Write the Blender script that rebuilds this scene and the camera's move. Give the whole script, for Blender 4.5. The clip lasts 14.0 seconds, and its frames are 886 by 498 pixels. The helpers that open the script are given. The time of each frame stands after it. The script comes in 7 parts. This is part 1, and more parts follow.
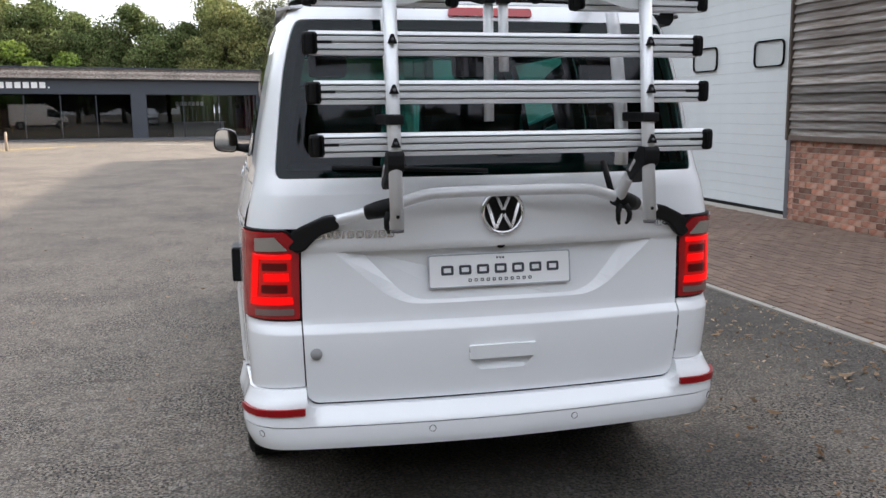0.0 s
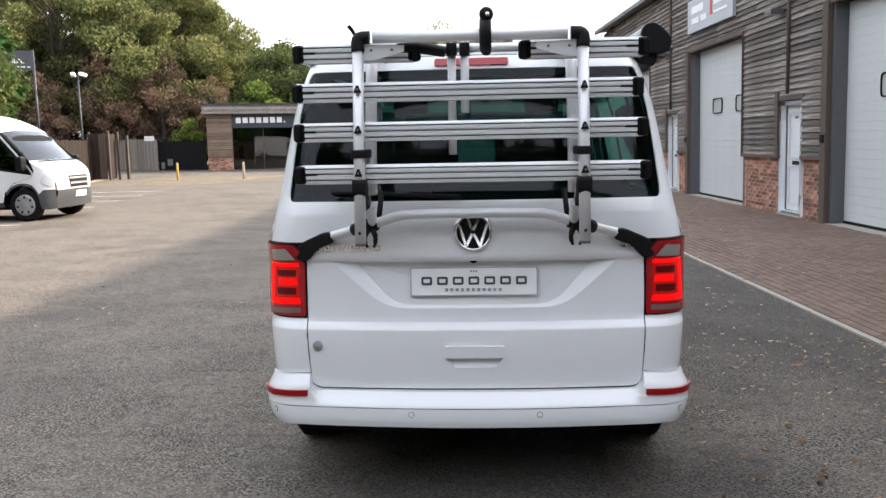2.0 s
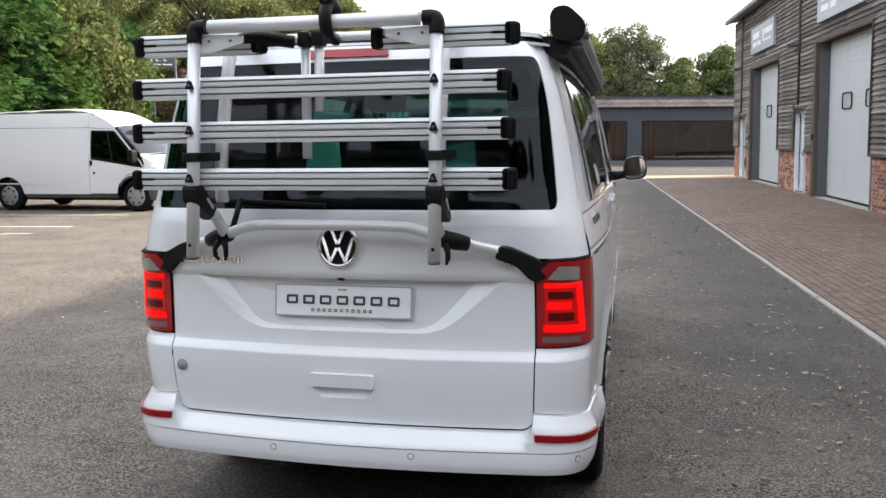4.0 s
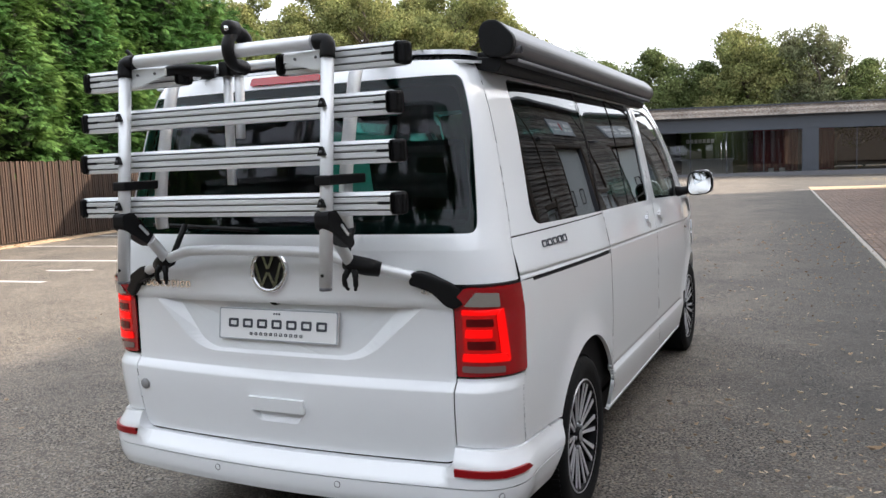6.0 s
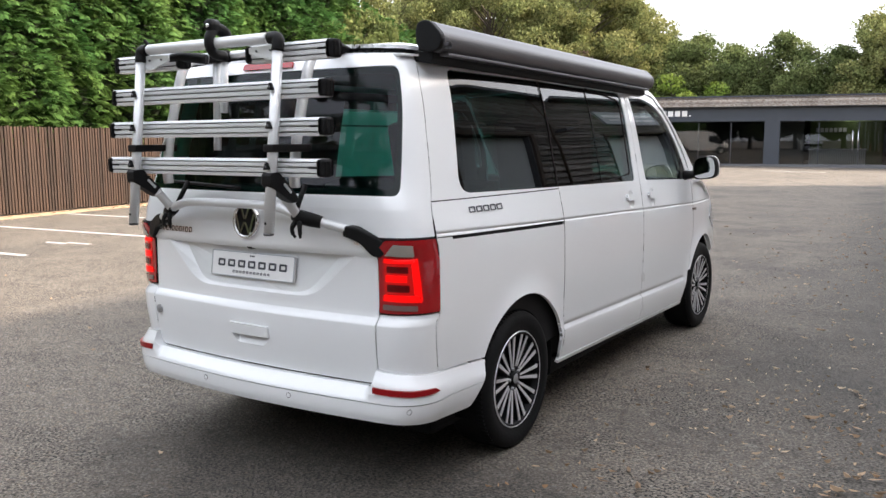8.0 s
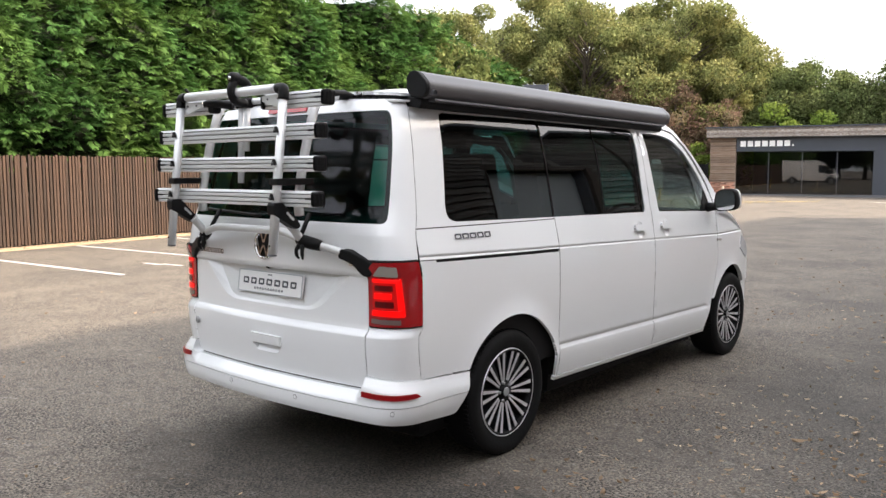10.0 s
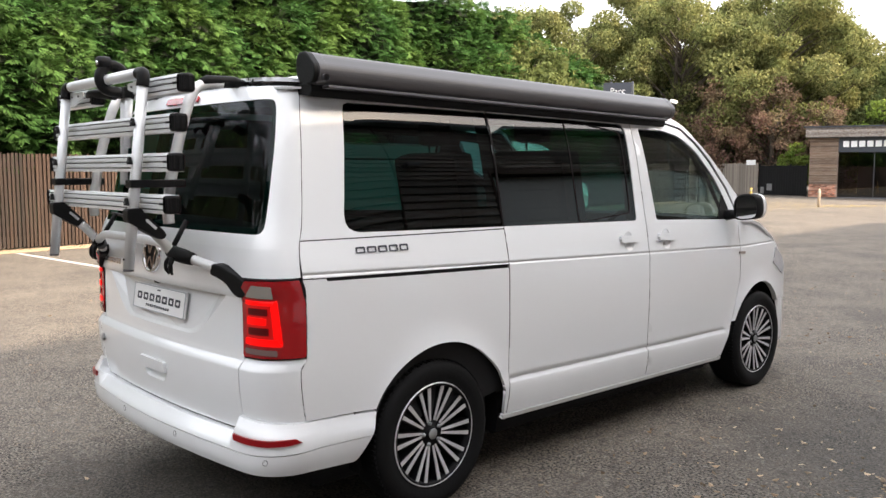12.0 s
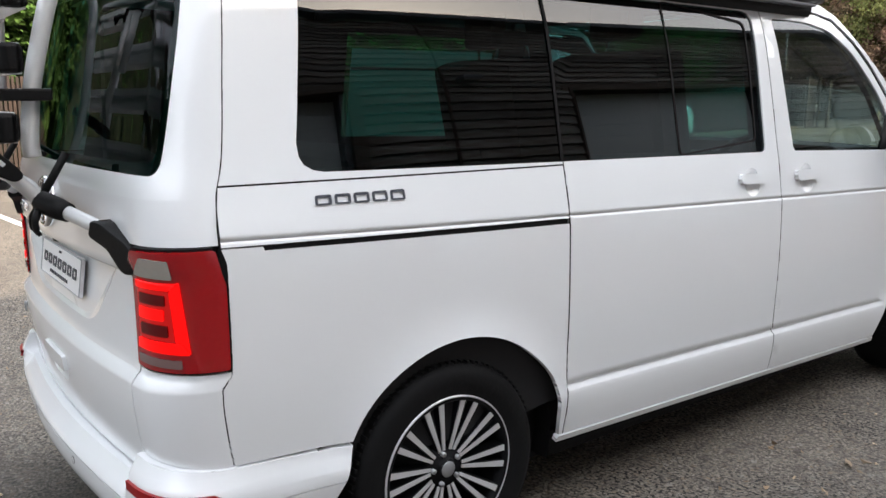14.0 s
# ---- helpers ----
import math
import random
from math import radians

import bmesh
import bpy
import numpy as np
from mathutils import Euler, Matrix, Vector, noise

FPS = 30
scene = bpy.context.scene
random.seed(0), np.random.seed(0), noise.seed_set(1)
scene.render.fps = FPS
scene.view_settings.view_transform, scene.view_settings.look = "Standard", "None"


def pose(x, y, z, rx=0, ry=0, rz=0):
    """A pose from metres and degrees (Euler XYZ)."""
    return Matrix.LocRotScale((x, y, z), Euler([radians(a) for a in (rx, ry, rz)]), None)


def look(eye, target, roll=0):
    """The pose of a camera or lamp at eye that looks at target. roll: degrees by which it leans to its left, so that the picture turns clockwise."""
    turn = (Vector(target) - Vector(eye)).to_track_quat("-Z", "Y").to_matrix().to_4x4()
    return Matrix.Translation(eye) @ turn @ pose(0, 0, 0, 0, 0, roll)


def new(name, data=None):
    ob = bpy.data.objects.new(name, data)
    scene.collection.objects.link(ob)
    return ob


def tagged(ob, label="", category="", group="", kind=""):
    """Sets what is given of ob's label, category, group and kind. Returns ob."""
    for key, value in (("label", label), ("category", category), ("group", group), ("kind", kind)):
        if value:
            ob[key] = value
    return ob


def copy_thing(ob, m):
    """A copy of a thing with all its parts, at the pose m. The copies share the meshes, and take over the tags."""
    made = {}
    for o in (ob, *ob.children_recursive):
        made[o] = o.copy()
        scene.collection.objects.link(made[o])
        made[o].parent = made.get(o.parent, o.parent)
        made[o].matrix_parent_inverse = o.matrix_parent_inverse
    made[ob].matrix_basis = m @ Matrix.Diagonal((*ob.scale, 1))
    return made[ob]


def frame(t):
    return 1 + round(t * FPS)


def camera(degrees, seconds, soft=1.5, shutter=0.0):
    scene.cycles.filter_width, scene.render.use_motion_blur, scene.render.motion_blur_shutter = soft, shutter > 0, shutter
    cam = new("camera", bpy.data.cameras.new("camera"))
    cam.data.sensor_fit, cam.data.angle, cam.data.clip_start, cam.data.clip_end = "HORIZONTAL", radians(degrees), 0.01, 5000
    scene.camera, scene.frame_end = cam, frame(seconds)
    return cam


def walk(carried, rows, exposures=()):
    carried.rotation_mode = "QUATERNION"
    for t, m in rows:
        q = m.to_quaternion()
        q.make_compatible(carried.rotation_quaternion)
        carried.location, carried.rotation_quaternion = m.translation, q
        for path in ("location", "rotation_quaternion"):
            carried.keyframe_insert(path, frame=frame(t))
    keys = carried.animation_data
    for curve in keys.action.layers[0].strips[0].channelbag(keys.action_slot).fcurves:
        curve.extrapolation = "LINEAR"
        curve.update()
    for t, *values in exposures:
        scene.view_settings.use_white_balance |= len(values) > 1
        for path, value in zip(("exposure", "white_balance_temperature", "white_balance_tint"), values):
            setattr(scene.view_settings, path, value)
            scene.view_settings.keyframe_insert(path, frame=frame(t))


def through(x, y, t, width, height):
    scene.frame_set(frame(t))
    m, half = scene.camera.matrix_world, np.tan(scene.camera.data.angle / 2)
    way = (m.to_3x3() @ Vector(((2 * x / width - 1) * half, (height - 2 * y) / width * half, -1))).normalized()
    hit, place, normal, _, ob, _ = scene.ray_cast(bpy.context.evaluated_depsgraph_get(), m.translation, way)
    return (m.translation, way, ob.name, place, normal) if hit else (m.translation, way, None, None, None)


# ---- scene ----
cam = camera(56.4, 14.0)
METRES, EYE, TILT, LEAN, TURN = 7.282, 1.5, 0.0, 0.0, -12.3
ROWS = [
    (0.0, 0.0, 0.0, 0.0, -0.08, -9.6, 0.46),
    (0.5, 0.0334, -0.0178, 0.0005, 4.73, -9.25, 0.07),
    (1.0, 0.069, -0.0325, 0.0027, 9.71, -8.2, 0.44),
    (1.5, 0.0967, -0.0494, 0.0023, 12.75, -7.37, 0.95),
    (2.0, 0.1317, -0.0519, 0.0018, 15.08, -7.45, 1.08),
    (2.5, 0.1618, -0.0349, -0.0001, 17.7, -8.54, 1.36),
    (3.0, 0.1822, -0.0032, -0.0003, 20.36, -8.64, 1.94),
    (3.5, 0.2153, 0.0247, 0.0032, 22.24, -8.0, 1.15),
    (6.0, 0.3407, 0.1187, 0.003, 36.62, -6.23, 2.29),
    (6.5, 0.3789, 0.1297, 0.0029, 37.51, -5.48, 1.97),
    (7.0, 0.4135, 0.1235, 0.0031, 38.47, -5.45, 1.73),
    (7.5, 0.443, 0.1191, 0.0009, 41.0, -6.36, 1.23),
    (8.0, 0.4723, 0.1224, -0.0004, 45.32, -7.49, 0.35),
    (8.5, 0.5026, 0.11, -0.0013, 48.15, -7.55, 0.51),
    (9.0, 0.5299, 0.1014, 0.0037, 48.88, -6.07, 0.8),
    (11.5, 0.5729, 0.2446, 0.0025, 58.35, -5.72, -0.5),
    (12.0, 0.5533, 0.284, 0.0031, 58.95, -5.44, 0.0),
    (12.5, 0.5287, 0.3238, 0.0012, 59.67, -6.12, -0.34),
    (13.0, 0.4983, 0.3515, -0.003, 61.2, -7.32, -0.47),
    (13.5, 0.4579, 0.3717, -0.0042, 62.61, -8.85, 0.35),
    (14.0, 0.4175, 0.4014, -0.0052, 65.67, -10.5, 0.29),
]
walk(cam, [(t, pose(0, 0, EYE, TILT, LEAN, TURN) @ pose(METRES * x, METRES * y, METRES * z, 90 + pitch, roll, yaw)) for t, x, y, z, yaw, pitch, roll in ROWS],
     exposures=[(0, 1.32, 6400, 12), (3.5, 1.37, 6450, 12), (6, 1.42, 6450, 10.5), (9, 1.62, 6720, 12), (12.5, 1.63, 6900, 12), (13.5, 1.52, 6760, 11), (14, 1.68, 6550, 10)])

# ---------------------------------------------------------------- daylight
SUN_AZ, SUN_EL = radians(60.0), radians(26.4)      # azimuth clockwise from +y
SUN_DIR = Vector((math.sin(SUN_AZ) * math.cos(SUN_EL), math.cos(SUN_AZ) * math.cos(SUN_EL), math.sin(SUN_EL)))
world = bpy.data.worlds.new("sky")
scene.world = world
world.use_nodes = True
wn, wl = world.node_tree.nodes, world.node_tree.links
wn.clear()
sky = wn.new("ShaderNodeTexSky")
sky.sky_type, sky.sun_disc, sky.sun_elevation, sky.sun_rotation = "NISHITA", False, SUN_EL, SUN_AZ
sky.dust_density, sky.air_density = 6.0, 1.0
sky_bg, cloud_bg, sky_mix, sky_out = wn.new("ShaderNodeBackground"), wn.new("ShaderNodeBackground"), wn.new("ShaderNodeMixShader"), wn.new("ShaderNodeOutputWorld")
wl.new(sky.outputs[0], sky_bg.inputs[0])
sky_bg.inputs[1].default_value = 0.15
cloud_bg.inputs[0].default_value = (0.94, 0.98, 1.04, 1)     # thin bright cloud veil
cloud_bg.inputs[1].default_value = 1.15
sky_mix.inputs[0].default_value = 0.65
wl.new(sky_bg.outputs[0], sky_mix.inputs[1])
wl.new(cloud_bg.outputs[0], sky_mix.inputs[2])
wl.new(sky_mix.outputs[0], sky_out.inputs[0])
sun = new("sun", bpy.data.lights.new("sun", "SUN"))
sun.data.energy, sun.data.angle, sun.data.color = 4.0, radians(1.6), (1.0, 0.86, 0.7)
sun.matrix_world = look(SUN_DIR * 60, (0, 0, 0))

# ---------------------------------------------------------------- materials
def material(name, base, rough=0.5, metal=0.0, coat=0.0, vary=0.0, scale=8.0, bump=0.0, bump_scale=60.0, tint=None, blotch=0.0, blotch_scale=0.6,
             per_piece=0.0, per_island=0.0, stretch=(1, 1, 1), emit=None, emit_strength=0.0, spec=0.5):
    """Procedural surface: grain and large blotches in colour, fine relief, optional change from piece to piece."""
    m = bpy.data.materials.new(name)
    m.use_nodes = True
    n, l = m.node_tree.nodes, m.node_tree.links
    b = n["Principled BSDF"]
    b.inputs["Base Color"].default_value = (*base, 1)
    b.inputs["Roughness"].default_value = rough
    b.inputs["Metallic"].default_value = metal
    b.inputs["Coat Weight"].default_value = coat
    b.inputs["Coat Roughness"].default_value = 0.04
    b.inputs["Specular IOR Level"].default_value = spec
    if emit:
        b.inputs["Emission Color"].default_value = (*emit, 1)
        b.inputs["Emission Strength"].default_value = emit_strength
    co = n.new("ShaderNodeTexCoord")
    mp = n.new("ShaderNodeMapping")
    mp.inputs["Scale"].default_value = stretch
    l.new(co.outputs["Object"], mp.inputs[0])
    last = None
    if vary or blotch or per_piece or per_island or tint:
        last = n.new("ShaderNodeRGB").outputs[0]
        last.default_value = (*base, 1)

        def shade(last, factor, amount):
            """last times 1 - amount .. 1 + amount, by factor from 0 to 1."""
            mr = n.new("ShaderNodeMapRange")
            mr.inputs["To Min"].default_value, mr.inputs["To Max"].default_value = 1 - amount, 1 + amount
            l.new(factor, mr.inputs["Value"])
            vm = n.new("ShaderNodeVectorMath")
            vm.operation = "SCALE"
            l.new(last, vm.inputs[0])
            l.new(mr.outputs[0], vm.inputs["Scale"])
            return vm.outputs[0]
        if tint:
            nt = n.new("ShaderNodeTexNoise")
            nt.inputs["Scale"].default_value = scale * 0.35
            nt.inputs["Detail"].default_value = 4
            l.new(mp.outputs[0], nt.inputs["Vector"])
            rp = n.new("ShaderNodeMapRange")
            rp.inputs["From Min"].default_value, rp.inputs["From Max"].default_value = 0.4, 0.65
            l.new(nt.outputs[0], rp.inputs["Value"])
            mx = n.new("ShaderNodeMix")
            mx.data_type = "RGBA"
            l.new(rp.outputs[0], mx.inputs["Factor"])
            l.new(last, mx.inputs["A"])
            mx.inputs["B"].default_value = (*tint, 1)
            last = mx.outputs["Result"]
        if vary:
            nz = n.new("ShaderNodeTexNoise")
            nz.inputs["Scale"].default_value, nz.inputs["Detail"].default_value, nz.inputs["Roughness"].default_value = scale, 6, 0.7
            l.new(mp.outputs[0], nz.inputs["Vector"])
            last = shade(last, nz.outputs[0], vary)
        if blotch:
            nb = n.new("ShaderNodeTexNoise")
            nb.inputs["Scale"].default_value, nb.inputs["Detail"].default_value = blotch_scale, 5
            l.new(co.outputs["Object"], nb.inputs["Vector"])
            last = shade(last, nb.outputs[0], blotch)
        if per_piece:
            last = shade(last, n.new("ShaderNodeObjectInfo").outputs["Random"], per_piece)
        if per_island:
            last = shade(last, n.new("ShaderNodeNewGeometry").outputs["Random Per Island"], per_island)
        l.new(last, b.inputs["Base Color"])
    if bump:
        nn = n.new("ShaderNodeTexNoise")
        nn.inputs["Scale"].default_value, nn.inputs["Detail"].default_value = bump_scale, 4
        l.new(mp.outputs[0], nn.inputs["Vector"])
        bp = n.new("ShaderNodeBump")
        bp.inputs["Strength"].default_value, bp.inputs["Distance"].default_value = bump, 0.01
        l.new(nn.outputs[0], bp.inputs["Height"])
        l.new(bp.outputs[0], b.inputs["Normal"])
    return m


def glass_material(name, tint, gloss=1.0, rough=0.0):
    """A thin pane: tinted view through it, mirror gloss that grows towards grazing angles."""
    m = bpy.data.materials.new(name)
    m.use_nodes = True
    n, l = m.node_tree.nodes, m.node_tree.links
    n.clear()
    out, mix, tr, gl, fr, mul = (n.new("ShaderNode" + k) for k in ("OutputMaterial", "MixShader", "BsdfTransparent", "BsdfGlossy", "Fresnel", "Math"))
    tr.inputs[0].default_value = (*tint, 1)
    gl.inputs["Color"].default_value = (0.95, 0.97, 1.0, 1)
    gl.inputs["Roughness"].default_value = rough
    fr.inputs[0].default_value = 1.5
    mul.operation = "MULTIPLY"
    mul.inputs[1].default_value = gloss
    mul.use_clamp = True
    l.new(fr.outputs[0], mul.inputs[0])
    l.new(mul.outputs[0], mix.inputs[0])
    l.new(tr.outputs[0], mix.inputs[1])
    l.new(gl.outputs[0], mix.inputs[2])
    l.new(mix.outputs[0], out.inputs[0])
    return m


def asphalt_material():
    """Worn asphalt: warm binder, dark pits, pale and brown stone chips, damp patches near the kerb."""
    m = material("asphalt", (0.14, 0.12, 0.1), rough=0.88, vary=0.32, scale=1.3, blotch=0.3, blotch_scale=0.22, bump=1.0, bump_scale=75, spec=0.3)
    n, l = m.node_tree.nodes, m.node_tree.links
    b = n["Principled BSDF"]
    last = b.inputs["Base Color"].links[0].from_socket
    co = next(k for k in n if k.type == "TEX_COORD")

    def mixed(last, factor, colour, blend="MIX"):
        mx = n.new("ShaderNodeMix")
        mx.data_type, mx.blend_type = "RGBA", blend
        l.new(factor, mx.inputs["Factor"])
        l.new(last, mx.inputs["A"])
        mx.inputs["B"].default_value = (*colour, 1)
        return mx.outputs["Result"]

    def ranged(value, a, b, top):
        mr = n.new("ShaderNodeMapRange")
        mr.inputs["From Min"].default_value, mr.inputs["From Max"].default_value, mr.inputs["To Max"].default_value = a, b, top
        l.new(value, mr.inputs["Value"])
        return mr.outputs[0]

    def noise_of(scale, detail):
        nz = n.new("ShaderNodeTexNoise")
        nz.inputs["Scale"].default_value, nz.inputs["Detail"].default_value = scale, detail
        l.new(co.outputs["Object"], nz.inputs["Vector"])
        return nz.outputs[0]
    for scale, a, top, colour in ((120, 0.5, 0.8, (0.33, 0.29, 0.24)), (60, 0.84, 0.6, (0.22, 0.165, 0.115)), (40, 0.93, 0.45, (0.34, 0.32, 0.29))):
        vo = n.new("ShaderNodeTexVoronoi")
        vo.inputs["Scale"].default_value = scale
        l.new(co.outputs["Object"], vo.inputs["Vector"])
        sep = n.new("ShaderNodeSeparateColor")
        l.new(vo.outputs["Color"], sep.inputs[0])
        last = mixed(last, ranged(sep.outputs[0], a, 1.0, top), colour)
    rough_zone = n.new("ShaderNodeMath")                                                          # pits come in worn zones
    rough_zone.operation = "MULTIPLY"
    l.new(ranged(noise_of(66, 3), 0.51, 0.57, 1.0), rough_zone.inputs[0])
    worn = n.new("ShaderNodeMapRange")
    worn.inputs["From Min"].default_value, worn.inputs["From Max"].default_value, worn.inputs["To Min"].default_value = 0.42, 0.6, 0.5
    l.new(noise_of(1.6, 6), worn.inputs["Value"])
    l.new(worn.outputs[0], rough_zone.inputs[1])
    last = mixed(last, rough_zone.outputs[0], (0.014, 0.013, 0.012))          # pits between the chips
    last = mixed(last, ranged(noise_of(12, 6), 0.54, 0.68, 0.5), (0.03, 0.028, 0.026))            # oily spots
    last = mixed(last, ranged(noise_of(0.55, 7), 0.52, 0.66, 0.35), (0.045, 0.043, 0.042))          # large dark stains
    # a damp strip along the kerb, with a ragged edge
    dot = n.new("ShaderNodeVectorMath")
    dot.operation = "DOT_PRODUCT"
    dot.inputs[1].default_value = (1.0, 0.052, 0.0)
    l.new(co.outputs["Object"], dot.inputs[0])
    edge = n.new("ShaderNodeMath")
    edge.operation = "MULTIPLY_ADD"
    edge.inputs[1].default_value = 2.2
    l.new(noise_of(0.9, 5), edge.inputs[0])
    l.new(dot.outputs["Value"], edge.inputs[2])
    last = mixed(last, ranged(edge.outputs[0], 3.1, 4.5, 0.5), (0.028, 0.029, 0.029))
    # dark patch under the camper: oil, and contact shade painted into the colour
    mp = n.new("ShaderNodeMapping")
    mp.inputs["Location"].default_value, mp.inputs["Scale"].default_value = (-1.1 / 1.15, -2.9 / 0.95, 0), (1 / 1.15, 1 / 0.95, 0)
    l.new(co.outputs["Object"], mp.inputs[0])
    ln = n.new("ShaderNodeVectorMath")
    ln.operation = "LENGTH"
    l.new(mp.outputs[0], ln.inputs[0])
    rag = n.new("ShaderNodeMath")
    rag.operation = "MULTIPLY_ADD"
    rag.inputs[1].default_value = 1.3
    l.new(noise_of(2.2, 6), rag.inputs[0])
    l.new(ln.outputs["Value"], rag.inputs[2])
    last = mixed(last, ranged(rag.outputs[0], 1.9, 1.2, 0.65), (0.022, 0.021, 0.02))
    l.new(last, b.inputs["Base Color"])
    return m


